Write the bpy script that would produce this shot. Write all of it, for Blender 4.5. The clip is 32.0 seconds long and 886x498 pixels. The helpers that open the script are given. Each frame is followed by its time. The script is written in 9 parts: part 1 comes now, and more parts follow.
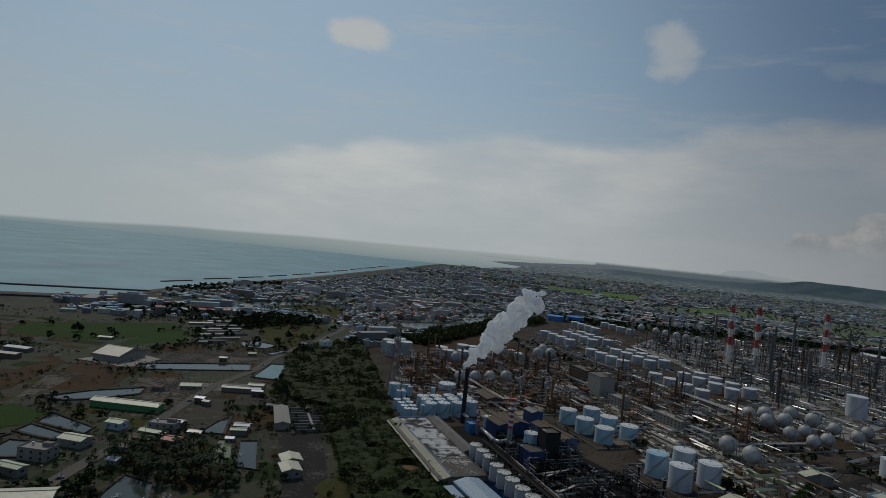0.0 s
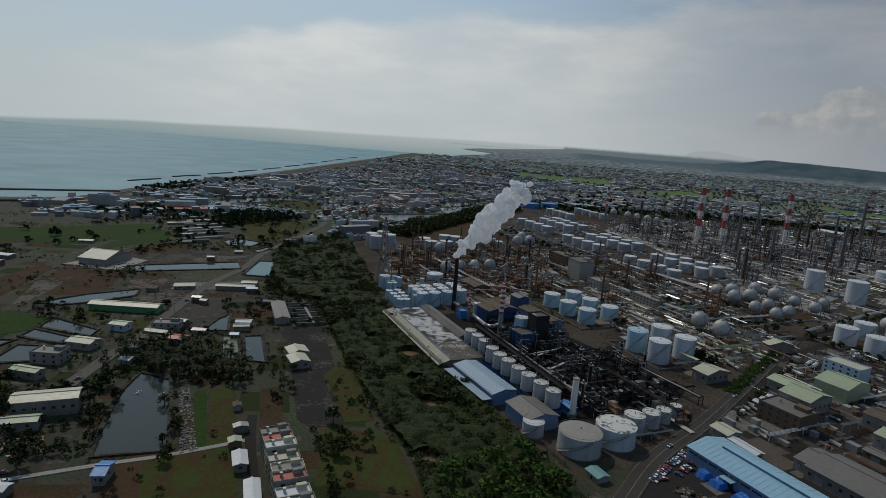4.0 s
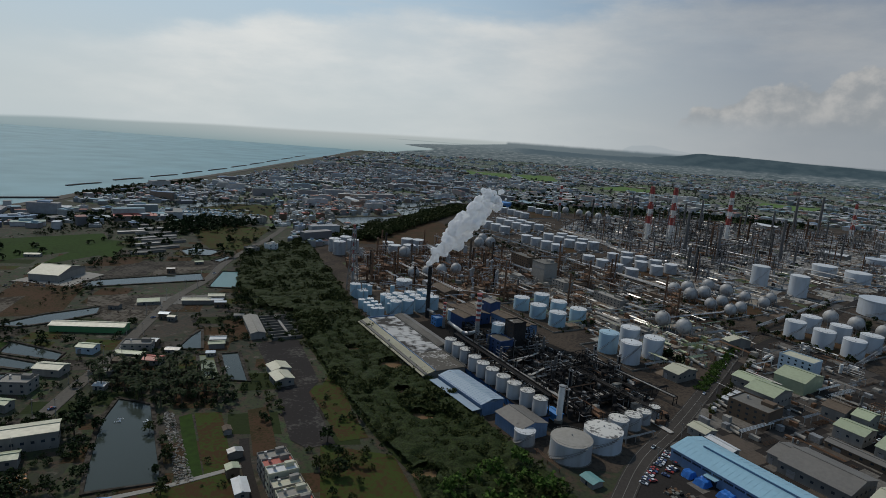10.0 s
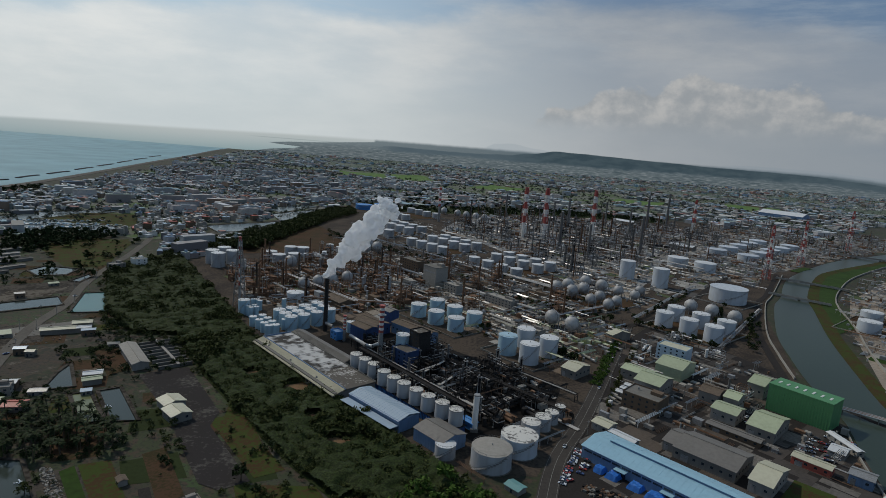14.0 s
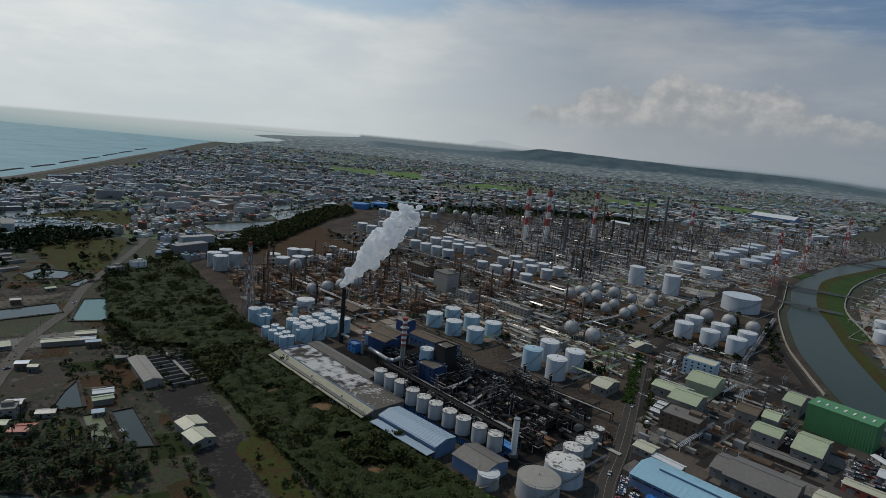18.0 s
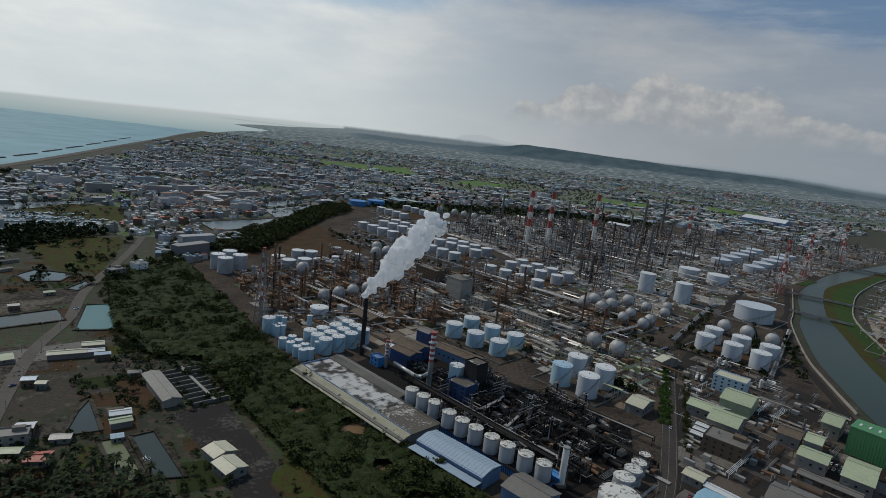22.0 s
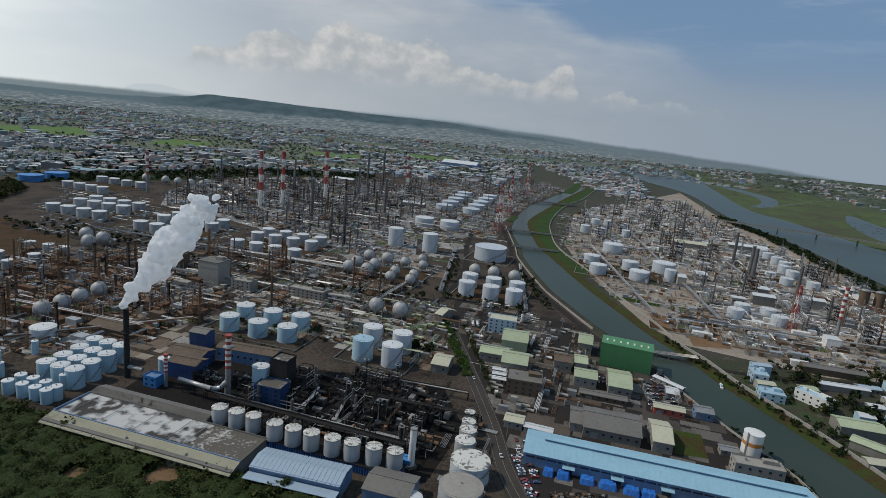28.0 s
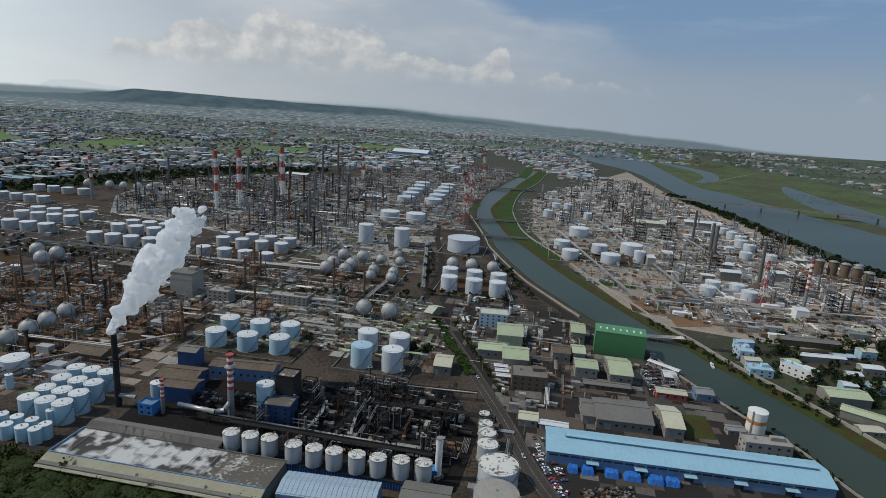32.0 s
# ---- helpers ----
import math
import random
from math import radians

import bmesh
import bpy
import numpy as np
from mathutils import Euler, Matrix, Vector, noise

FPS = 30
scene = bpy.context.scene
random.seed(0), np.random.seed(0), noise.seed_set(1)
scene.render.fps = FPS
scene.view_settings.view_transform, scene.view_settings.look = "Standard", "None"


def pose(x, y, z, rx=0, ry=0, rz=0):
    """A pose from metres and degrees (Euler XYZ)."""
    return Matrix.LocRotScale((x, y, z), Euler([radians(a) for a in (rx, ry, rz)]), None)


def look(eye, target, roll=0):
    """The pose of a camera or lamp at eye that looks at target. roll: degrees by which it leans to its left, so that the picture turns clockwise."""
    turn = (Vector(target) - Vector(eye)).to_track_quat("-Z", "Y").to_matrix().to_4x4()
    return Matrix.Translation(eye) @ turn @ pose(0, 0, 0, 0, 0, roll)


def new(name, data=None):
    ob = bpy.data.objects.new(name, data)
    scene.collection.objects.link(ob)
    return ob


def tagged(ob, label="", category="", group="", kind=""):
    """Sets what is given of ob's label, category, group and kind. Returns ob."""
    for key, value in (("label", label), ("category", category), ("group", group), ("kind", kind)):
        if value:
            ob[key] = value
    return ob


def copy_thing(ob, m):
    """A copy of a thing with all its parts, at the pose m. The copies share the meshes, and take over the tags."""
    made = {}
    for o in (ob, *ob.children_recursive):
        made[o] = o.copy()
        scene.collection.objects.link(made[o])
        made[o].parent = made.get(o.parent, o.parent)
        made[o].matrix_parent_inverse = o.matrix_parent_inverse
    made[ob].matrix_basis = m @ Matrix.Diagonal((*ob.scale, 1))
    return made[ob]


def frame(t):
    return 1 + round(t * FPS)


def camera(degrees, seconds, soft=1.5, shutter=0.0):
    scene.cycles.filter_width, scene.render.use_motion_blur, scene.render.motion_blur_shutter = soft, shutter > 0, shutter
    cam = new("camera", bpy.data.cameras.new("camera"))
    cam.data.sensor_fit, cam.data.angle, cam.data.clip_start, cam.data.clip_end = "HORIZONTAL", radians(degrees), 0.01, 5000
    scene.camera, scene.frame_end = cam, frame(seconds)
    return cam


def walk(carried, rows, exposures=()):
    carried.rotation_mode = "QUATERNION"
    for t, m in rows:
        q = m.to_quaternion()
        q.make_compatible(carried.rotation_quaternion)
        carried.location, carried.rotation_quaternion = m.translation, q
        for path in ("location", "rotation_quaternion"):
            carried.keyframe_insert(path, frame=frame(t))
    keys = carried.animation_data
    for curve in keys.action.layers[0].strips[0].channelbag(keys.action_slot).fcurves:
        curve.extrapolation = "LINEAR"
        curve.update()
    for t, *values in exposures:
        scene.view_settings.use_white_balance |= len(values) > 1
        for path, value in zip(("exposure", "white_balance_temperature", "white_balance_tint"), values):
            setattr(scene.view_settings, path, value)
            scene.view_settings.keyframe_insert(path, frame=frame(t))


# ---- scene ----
from mathutils.geometry import tessellate_polygon

FOV = 74.34
cam = camera(FOV, 32.0, soft=0.6)

# seconds, eye x, y, z, yaw to the left, pitch, lean
PATH = [
    (0.0, 105.7, -10.5, 154.8, 23.70, -0.31, 5.86),
    (0.5, 103.8, -11.8, 155.2, 21.81, -0.81, 5.69),
    (1.0, 101.9, -13.1, 155.5, 20.09, -1.95, 5.34),
    (1.5, 100.0, -14.4, 155.9, 18.56, -3.40, 5.18),
    (2.0, 98.2, -15.7, 156.3, 18.22, -5.02, 5.02),
    (2.5, 96.4, -17.0, 156.6, 18.63, -6.68, 4.86),
    (3.0, 94.6, -18.3, 157.0, 19.00, -8.27, 4.77),
    (3.5, 92.9, -19.6, 157.4, 19.36, -10.26, 4.53),
    (5.5, 86.6, -24.3, 159.2, 20.40, -11.32, 4.38),
    (6.0, 85.1, -25.4, 159.9, 20.44, -11.36, 4.32),
    (6.5, 83.5, -26.3, 160.7, 20.41, -11.42, 4.40),
    (7.0, 81.7, -27.2, 161.7, 20.48, -11.44, 4.43),
    (7.5, 79.9, -27.9, 162.6, 20.52, -11.39, 4.33),
    (8.0, 77.8, -28.6, 163.6, 20.51, -11.37, 4.34),
    (8.5, 75.6, -29.0, 164.6, 20.51, -11.33, 4.34),
    (9.0, 73.1, -29.4, 165.6, 20.57, -11.36, 4.53),
    (9.5, 70.5, -29.6, 166.5, 17.92, -11.04, 4.21),
    (10.0, 67.9, -29.8, 167.5, 14.38, -10.88, 4.22),
    (10.5, 65.1, -29.9, 168.4, 11.51, -10.68, 4.08),
    (11.0, 62.3, -29.9, 169.3, 8.54, -10.52, 4.11),
    (11.5, 59.4, -29.9, 170.3, 6.60, -10.37, 4.12),
    (12.0, 56.4, -29.8, 171.2, 5.20, -10.27, 4.22),
    (12.5, 53.3, -29.6, 172.1, 4.35, -10.23, 4.29),
    (13.0, 50.1, -29.1, 173.0, 3.48, -10.21, 4.52),
    (13.5, 46.6, -28.3, 173.8, 2.23, -10.11, 4.41),
    (14.0, 42.8, -26.9, 174.6, 1.66, -10.13, 4.45),
    (14.5, 38.8, -25.0, 175.4, 1.48, -10.16, 4.62),
    (16.5, 22.0, -14.7, 177.8, 0.03, -10.21, 4.97),
    (17.0, 17.6, -11.9, 178.4, 0.05, -10.25, 5.03),
    (17.5, 13.2, -9.1, 178.9, 0.08, -10.32, 5.27),
    (18.0, 8.7, -6.3, 179.5, 0.09, -10.39, 5.36),
    (18.5, 4.2, -3.5, 180.1, 0.08, -10.46, 5.50),
    (19.0, -0.5, -0.7, 180.8, -0.03, -10.54, 5.58),
    (19.5, -5.2, 2.0, 181.5, -0.14, -10.62, 5.78),
    (20.0, -10.0, 4.7, 182.3, -0.26, -10.70, 5.93),
    (20.5, -14.7, 7.5, 183.0, -0.57, -10.72, 6.03),
    (21.0, -19.5, 10.2, 183.7, -0.96, -10.77, 6.21),
    (21.5, -24.3, 13.1, 184.4, -1.02, -10.84, 6.40),
    (22.0, -29.2, 15.9, 185.1, -1.70, -10.81, 6.58),
    (22.5, -34.0, 18.8, 185.8, -4.41, -10.60, 6.55),
    (23.0, -38.8, 21.8, 186.4, -6.01, -10.50, 6.59),
    (23.5, -43.7, 25.0, 186.9, -6.79, -10.53, 6.78),
    (24.0, -48.5, 28.4, 187.4, -7.43, -10.53, 6.77),
    (24.5, -53.3, 32.0, 187.7, -8.90, -10.45, 6.83),
    (25.0, -58.1, 35.8, 188.0, -12.86, -10.12, 6.82),
    (25.5, -62.8, 39.7, 188.2, -17.22, -9.75, 6.64),
    (26.0, -67.4, 43.7, 188.6, -21.02, -10.23, 6.38),
    (26.5, -71.8, 47.8, 189.1, -23.78, -11.63, 6.19),
    (28.5, -87.0, 63.4, 192.0, -33.19, -12.40, 5.19),
    (29.0, -90.4, 67.1, 192.7, -35.75, -12.39, 4.68),
    (29.5, -93.8, 70.7, 193.3, -37.69, -12.42, 4.39),
    (30.0, -97.1, 74.3, 194.0, -37.97, -12.61, 3.87),
    (30.5, -100.4, 77.8, 194.6, -37.85, -12.82, 3.39),
    (31.0, -103.7, 81.4, 195.2, -37.76, -12.99, 3.35),
    (31.5, -107.0, 84.9, 195.7, -37.52, -13.13, 3.18),
    (32.0, -110.3, 88.3, 196.3, -36.21, -13.39, 3.61),
]


def aim(x, y, z, yaw, pitch, lean):
    a, p = radians(yaw), radians(pitch)
    way = Vector((-math.sin(a) * math.cos(p), math.cos(a) * math.cos(p), math.sin(p)))
    eye = Vector((x, y, z))
    return look(eye, eye + way * 100, lean)


EXPOSURES = [(0.0, -0.62), (1.0, -0.58), (2.0, -0.48), (3.5, -0.3), (6.0, -0.17), (9.0, -0.12), (13.0, -0.08), (19.0, -0.04), (23.0, 0.04), (26.0, 0.18), (29.0, 0.42), (32.0, 0.45)]
walk(cam, [(r[0], aim(*r[1:])) for r in PATH], EXPOSURES)

# ---- sky, sun ----
SUN_AZ, SUN_EL = 54.0, 48.0  # to the left of +y, above the horizon
world = bpy.data.worlds.new("sky")
scene.world = world
world.use_nodes = True
wt = world.node_tree
wt.nodes.clear()


def wmath(op, a, b=None, c=None, clamp=False):
    n = wt.nodes.new("ShaderNodeMath")
    n.operation, n.use_clamp = op, clamp
    for i, v in enumerate((a, b, c)):
        if v is None:
            continue
        if isinstance(v, (int, float)):
            n.inputs[i].default_value = v
        else:
            wt.links.new(v, n.inputs[i])
    return n.outputs[0]


def wmix(fac, a, b):
    n = wt.nodes.new("ShaderNodeMix")
    n.data_type = "RGBA"
    for i, v in ((0, fac), (6, a), (7, b)):
        if isinstance(v, (int, float)):
            n.inputs[i].default_value = v
        elif isinstance(v, tuple):
            n.inputs[i].default_value = (*v, 1)
        else:
            wt.links.new(v, n.inputs[i])
    return n.outputs[2]


def wstep(v, lo, hi):
    n = wt.nodes.new("ShaderNodeMapRange")
    n.interpolation_type = "SMOOTHSTEP"
    wt.links.new(v, n.inputs[0])
    n.inputs[1].default_value, n.inputs[2].default_value = lo, hi
    return n.outputs[0]


tc = wt.nodes.new("ShaderNodeTexCoord")
sep = wt.nodes.new("ShaderNodeSeparateXYZ")
wt.links.new(tc.outputs["Generated"], sep.inputs[0])
DX, DY, DZ = sep.outputs
az = wmath("ARCTAN2", DX, DY)  # to the right of +y
hor = wmath("SQRT", wmath("ADD", wmath("MULTIPLY", DX, DX), wmath("MULTIPLY", DY, DY)))
el = wmath("ARCTAN2", DZ, hor)


def wcurve(v, lo, hi, points, way="EASE"):
    """A value read off a line through (v, value) points between lo and hi."""
    n = wt.nodes.new("ShaderNodeMapRange")
    wt.links.new(v, n.inputs[0])
    n.inputs[1].default_value, n.inputs[2].default_value = lo, hi
    cr = wt.nodes.new("ShaderNodeValToRGB")
    cr.color_ramp.interpolation = way
    while len(cr.color_ramp.elements) < len(points):
        cr.color_ramp.elements.new(0.5)
    for e, (p, q) in zip(cr.color_ramp.elements, points):
        e.position, e.color = (p - lo) / (hi - lo), (q, q, q, 1)
    wt.links.new(n.outputs[0], cr.inputs[0])
    return cr.outputs[0]


def wdeg(v):
    return wmath("MULTIPLY", v, 180.0 / math.pi)


def cloud_noise(scale, sx, sz, detail, w, da=0.0, de=0.0, rough=0.6):
    v = wt.nodes.new("ShaderNodeCombineXYZ")
    wt.links.new(wmath("MULTIPLY", wmath("ADD", az, da), sx), v.inputs[0])
    wt.links.new(wmath("MULTIPLY", wmath("ADD", el, de), sz), v.inputs[1])
    v.inputs[2].default_value = w
    n = wt.nodes.new("ShaderNodeTexNoise")
    wt.links.new(v.outputs[0], n.inputs["Vector"])
    n.inputs["Scale"].default_value, n.inputs["Detail"].default_value = scale, detail
    n.inputs["Roughness"].default_value = rough
    return n.outputs["Fac"]


AZ, EL = wdeg(az), wdeg(el)
# milky air low over the horizon, brighter towards the sun
toward = wmath("ADD", wmath("MULTIPLY", DX, -math.sin(radians(SUN_AZ - 14))), wmath("MULTIPLY", DY, math.cos(radians(SUN_AZ - 14))))
glow = wstep(toward, 0.55, 1.0)
sky = wt.nodes.new("ShaderNodeTexSky")
sky.sky_type, sky.sun_disc = "NISHITA", False
sky.sun_elevation, sky.sun_rotation = radians(SUN_EL), radians(-SUN_AZ)
sky.air_density, sky.dust_density, sky.ozone_density = 1.0, 2.0, 1.0
sky_scaled = wt.nodes.new("ShaderNodeVectorMath")
sky_scaled.operation = "SCALE"
wt.links.new(sky.outputs[0], sky_scaled.inputs[0])
sky_scaled.inputs[3].default_value = 0.04
SKY = wmix(0.75, sky_scaled.outputs[0], wmix(glow, (0.14, 0.235, 0.38), (0.50, 0.70, 0.88)))
milk = wmix(glow, wmix(wstep(az, 0.1, 0.75), (0.40, 0.43, 0.45), (0.225, 0.265, 0.31)), (0.55, 0.61, 0.62))
low = wmath("SUBTRACT", 1.0, wstep(wmath("MULTIPLY", el, wmath("ADD", 1.0, wmath("MULTIPLY", wstep(az, 0.35, 1.1), 0.8))), 0.0, 0.30))
c = wmix(wmath("MULTIPLY", low, 0.9), SKY, milk)

# a broad sheet of cloud: its upper rim rises and falls with the bearing, frayed by noise, with thin streaks above it
rim = wcurve(AZ, -80, 80, [(-75, 3.0), (-58, 4.5), (-46, 7.0), (-36, 8.2), (-30, 10.0), (-16, 11.8), (-6, 10.8), (2, 12.6), (12, 13.6), (26, 12.3), (36, 11.0), (46, 8.6), (56, 6.0), (70, 4.0)])
fray = wmath("MULTIPLY", wmath("SUBTRACT", cloud_noise(5.0, 1.0, 2.4, 9, 3.1, rough=0.62), 0.5), 5.0)
gap = wmath("SUBTRACT", wmath("ADD", rim, fray), EL)
body = wmath("MULTIPLY", wstep(gap, -0.4, 1.5), wmath("SUBTRACT", 1.0, wmath("MULTIPLY", wstep(gap, 3.0, 9.0), 0.55)))
body = wmath("MULTIPLY", body, wmath("MULTIPLY", wstep(AZ, -58.0, -34.0), wmath("SUBTRACT", 1.0, wstep(AZ, 34.0, 58.0))))
tex = wstep(cloud_noise(3.2, 1.0, 3.2, 8, 7.1), 0.32, 0.68)
c = wmix(wmath("MULTIPLY", body, wmath("ADD", 0.5, wmath("MULTIPLY", tex, 0.34))), c, wmix(glow, wmix(tex, (0.33, 0.355, 0.38), (0.43, 0.445, 0.455)), wmix(tex, (0.66, 0.69, 0.69), (0.80, 0.81, 0.79))))
streak = wmath("MULTIPLY", wstep(cloud_noise(4.2, 0.8, 5.5, 9, 7.7, rough=0.68), 0.50, 0.72), wstep(EL, 6.0, 12.0))
c = wmix(wmath("MULTIPLY", streak, 0.42), c, wmix(glow, (0.34, 0.40, 0.46), (0.58, 0.62, 0.64)))

# two loose tufts high up
for a0, e0, wa, we, k in ((-33.5, 18.8, 3.6, 1.5, 0.75), (-4.2, 19.2, 2.8, 2.6, 0.6), (12.0, 17.0, 5.0, 1.2, 0.22)):
    da = wmath("DIVIDE", wmath("SUBTRACT", AZ, a0), wa)
    de = wmath("DIVIDE", wmath("SUBTRACT", EL, e0), we)
    d = wmath("ADD", wmath("ADD", wmath("MULTIPLY", da, da), wmath("MULTIPLY", de, de)), wmath("MULTIPLY", wmath("SUBTRACT", cloud_noise(9.0, 1.0, 1.6, 8, 9.5), 0.5), 3.2))
    c = wmix(wmath("MULTIPLY", wmath("SUBTRACT", 1.0, wstep(d, 0.05, 1.0)), k), c, wmix(glow, (0.42, 0.46, 0.50), (0.72, 0.72, 0.69)))

# heaped clouds in a chain low down, lit from the upper left, dissolving into grey haze below
crest = wcurve(AZ, -10, 90, [(-5, 0.0), (4, 1.0), (8, 4.6), (10, 5.0), (12, 6.3), (16, 6.2), (20, 7.9), (24, 7.0), (27, 7.2), (31, 5.2), (34, 4.6), (37, 4.0), (40.5, 6.2), (42.5, 3.2), (45.6, 4.2), (48, 3.1), (50.5, 3.9), (52, 2.9), (54, 3.6), (56, 0.0), (62, 0.6), (63.6, 2.9), (65, 0.6), (69, 1.2), (70.4, 3.4), (72, 0.8), (80, 0.0)])
def heap(da, de):
    n = wmath("ADD", wmath("MULTIPLY", cloud_noise(15.0, 1.0, 1.25, 7, 1.3, da, de, 0.55), 3.4), wmath("MULTIPLY", cloud_noise(44.0, 1.0, 1.2, 4, 4.4, da, de), 1.1))
    return wmath("SUBTRACT", wmath("ADD", crest, wmath("SUBTRACT", n, 2.3)), EL)


h0, h1 = heap(0.0, 0.0), heap(-0.012, 0.012)
lit = wstep(wmath("SUBTRACT", h0, h1), -0.5, 0.9)
puffs = wmath("MULTIPLY", wstep(h0, 0.0, 0.55), wmath("MULTIPLY", wstep(EL, 1.9, 4.0), wstep(crest, 0.8, 2.6)))
warm = wmix(wstep(AZ, 8.0, 60.0), (0.53, 0.52, 0.50), (0.50, 0.485, 0.46))
c = wmix(wmath("MULTIPLY", puffs, 0.75), c, wmix(lit, wmix(wstep(AZ, 20.0, 56.0), (0.31, 0.33, 0.345), (0.26, 0.29, 0.32)), warm))
grey = wmath("MULTIPLY", wstep(cloud_noise(3.0, 1.0, 2.0, 6, 5.2), 0.30, 0.60), wmath("MULTIPLY", wstep(AZ, 4.0, 26.0), wmath("SUBTRACT", 1.0, wstep(EL, 2.5, 6.0))))
c = wmix(wmath("MULTIPLY", grey, 0.55), c, wmix(wstep(AZ, 30.0, 62.0), (0.28, 0.315, 0.345), (0.22, 0.27, 0.325)))

# the clear zenith is deep blue
c = wmix(wstep(el, 0.44, 0.95), c, (0.16, 0.235, 0.33))

# the far distance: hazy sea on the left of the cape, then low land, a long wooded ridge and blue hills behind it
dip = wcurve(AZ, -80, 90, [(-70, 1.3), (-58, 1.05), (-46, 0.6), (-34, 0.35), (-10, 0.05), (30, 0.1), (38, 0.45), (48, 0.9), (56, 1.25), (66, 1.8), (78, 2.3)])
EH = wmath("ADD", EL, dip)
shore = wcurve(EL, -3.0, 0.0, [(-2.9, 0.24), (-2.05, 0.29), (-1.6, 0.314), (-1.42, 0.334), (-1.25, 0.342), (-1.1, 0.318), (-1.02, 0.312), (-0.85, 0.33), (-0.7, 0.36), (-0.5, 0.385), (-0.3, 0.41)], "LINEAR")
coast = wmath("MULTIPLY", wmath("SUBTRACT", shore, 0.5), 100.0)
land = wstep(wmath("SUBTRACT", AZ, coast), -0.15, 0.15)
specks = wstep(cloud_noise(95.0, 1.0, 7.0, 4, 2.2), 0.44, 0.70)
groves = wstep(cloud_noise(22.0, 1.0, 11.0, 5, 6.6), 0.50, 0.62)
# haze is mixed into the land's backdrop colours, thicker towards the skyline
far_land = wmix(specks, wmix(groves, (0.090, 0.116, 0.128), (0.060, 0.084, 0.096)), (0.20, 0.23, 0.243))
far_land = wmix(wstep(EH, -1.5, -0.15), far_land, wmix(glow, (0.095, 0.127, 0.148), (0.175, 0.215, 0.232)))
# far sea: haze painted in by height, sun glare by bearing
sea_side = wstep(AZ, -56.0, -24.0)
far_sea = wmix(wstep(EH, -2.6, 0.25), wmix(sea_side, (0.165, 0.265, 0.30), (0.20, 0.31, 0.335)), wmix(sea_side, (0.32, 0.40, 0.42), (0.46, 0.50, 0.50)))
mole = wmath("MULTIPLY", wmath("MULTIPLY", wstep(AZ, -21.0, -19.0), wmath("SUBTRACT", 1.0, wstep(AZ, -12.0, -10.0))), wmath("SUBTRACT", 1.0, wstep(wmath("ABSOLUTE", wmath("ADD", wmath("ADD", EL, 0.58), wmath("MULTIPLY", wmath("ADD", AZ, 16.0), 0.004))), 0.01, 0.06)))
far_sea = wmix(wmath("MULTIPLY", mole, 0.5), far_sea, (0.26, 0.31, 0.32))
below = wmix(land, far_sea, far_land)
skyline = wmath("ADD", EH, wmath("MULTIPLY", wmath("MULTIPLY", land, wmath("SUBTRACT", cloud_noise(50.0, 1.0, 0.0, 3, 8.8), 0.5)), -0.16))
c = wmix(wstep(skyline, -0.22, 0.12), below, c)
# blue hills far behind, then the wooded ridge; haze is painted into their colours
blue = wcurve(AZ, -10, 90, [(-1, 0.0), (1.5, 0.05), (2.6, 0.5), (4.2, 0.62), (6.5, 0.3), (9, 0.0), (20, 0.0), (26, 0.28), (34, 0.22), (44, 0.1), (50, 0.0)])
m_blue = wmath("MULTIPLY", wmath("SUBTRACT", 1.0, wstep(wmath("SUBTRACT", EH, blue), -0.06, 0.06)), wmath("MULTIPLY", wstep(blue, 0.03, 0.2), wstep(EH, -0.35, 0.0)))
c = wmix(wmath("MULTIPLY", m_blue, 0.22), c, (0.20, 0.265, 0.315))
ridge_top = wmath("ADD", wcurve(AZ, -20, 70, [(-10, 0.25), (-7, 0.5), (-4, 0.42), (0, 0.4), (4, 0.55), (6, 0.8), (8.6, 1.22), (10, 1.2), (13, 1.12), (18, 1.0), (23, 0.88), (28, 0.86), (33, 0.72), (38, 0.62), (44, 0.4), (52, 0.2), (60, 0.0)]), -1.0)
ridge_top = wmath("ADD", ridge_top, wmath("MULTIPLY", wmath("SUBTRACT", cloud_noise(34.0, 1.0, 0.0, 5, 2.9), 0.5), 0.16))
foot = wcurve(AZ, -20, 70, [(-10, 0.25), (-6, 0.0), (4, 0.0), (9, 0.0), (24, 0.12), (36, 0.3), (48, 0.5), (60, 0.8)])
m_ridge = wmath("MULTIPLY", wmath("SUBTRACT", 1.0, wstep(wmath("SUBTRACT", EH, ridge_top), -0.04, 0.04)), wstep(wmath("ADD", wmath("SUBTRACT", EH, foot), wmath("MULTIPLY", wmath("SUBTRACT", cloud_noise(30.0, 1.0, 3.0, 5, 4.9), 0.5), 0.7)), -1.15, -0.85))
m_ridge = wmath("MULTIPLY", m_ridge, wmath("MULTIPLY", wstep(AZ, -10.0, -6.0), wmath("SUBTRACT", 1.0, wstep(AZ, 44.0, 58.0))))
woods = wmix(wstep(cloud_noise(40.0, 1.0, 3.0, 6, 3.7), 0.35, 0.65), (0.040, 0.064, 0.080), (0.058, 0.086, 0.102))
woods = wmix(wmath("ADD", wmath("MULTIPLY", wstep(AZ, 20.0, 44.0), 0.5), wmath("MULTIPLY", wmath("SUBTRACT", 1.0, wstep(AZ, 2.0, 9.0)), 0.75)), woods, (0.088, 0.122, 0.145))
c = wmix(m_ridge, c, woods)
bg = wt.nodes.new("ShaderNodeBackground")
wt.links.new(c, bg.inputs[0])
bg.inputs[1].default_value = 1.0
wout = wt.nodes.new("ShaderNodeOutputWorld")
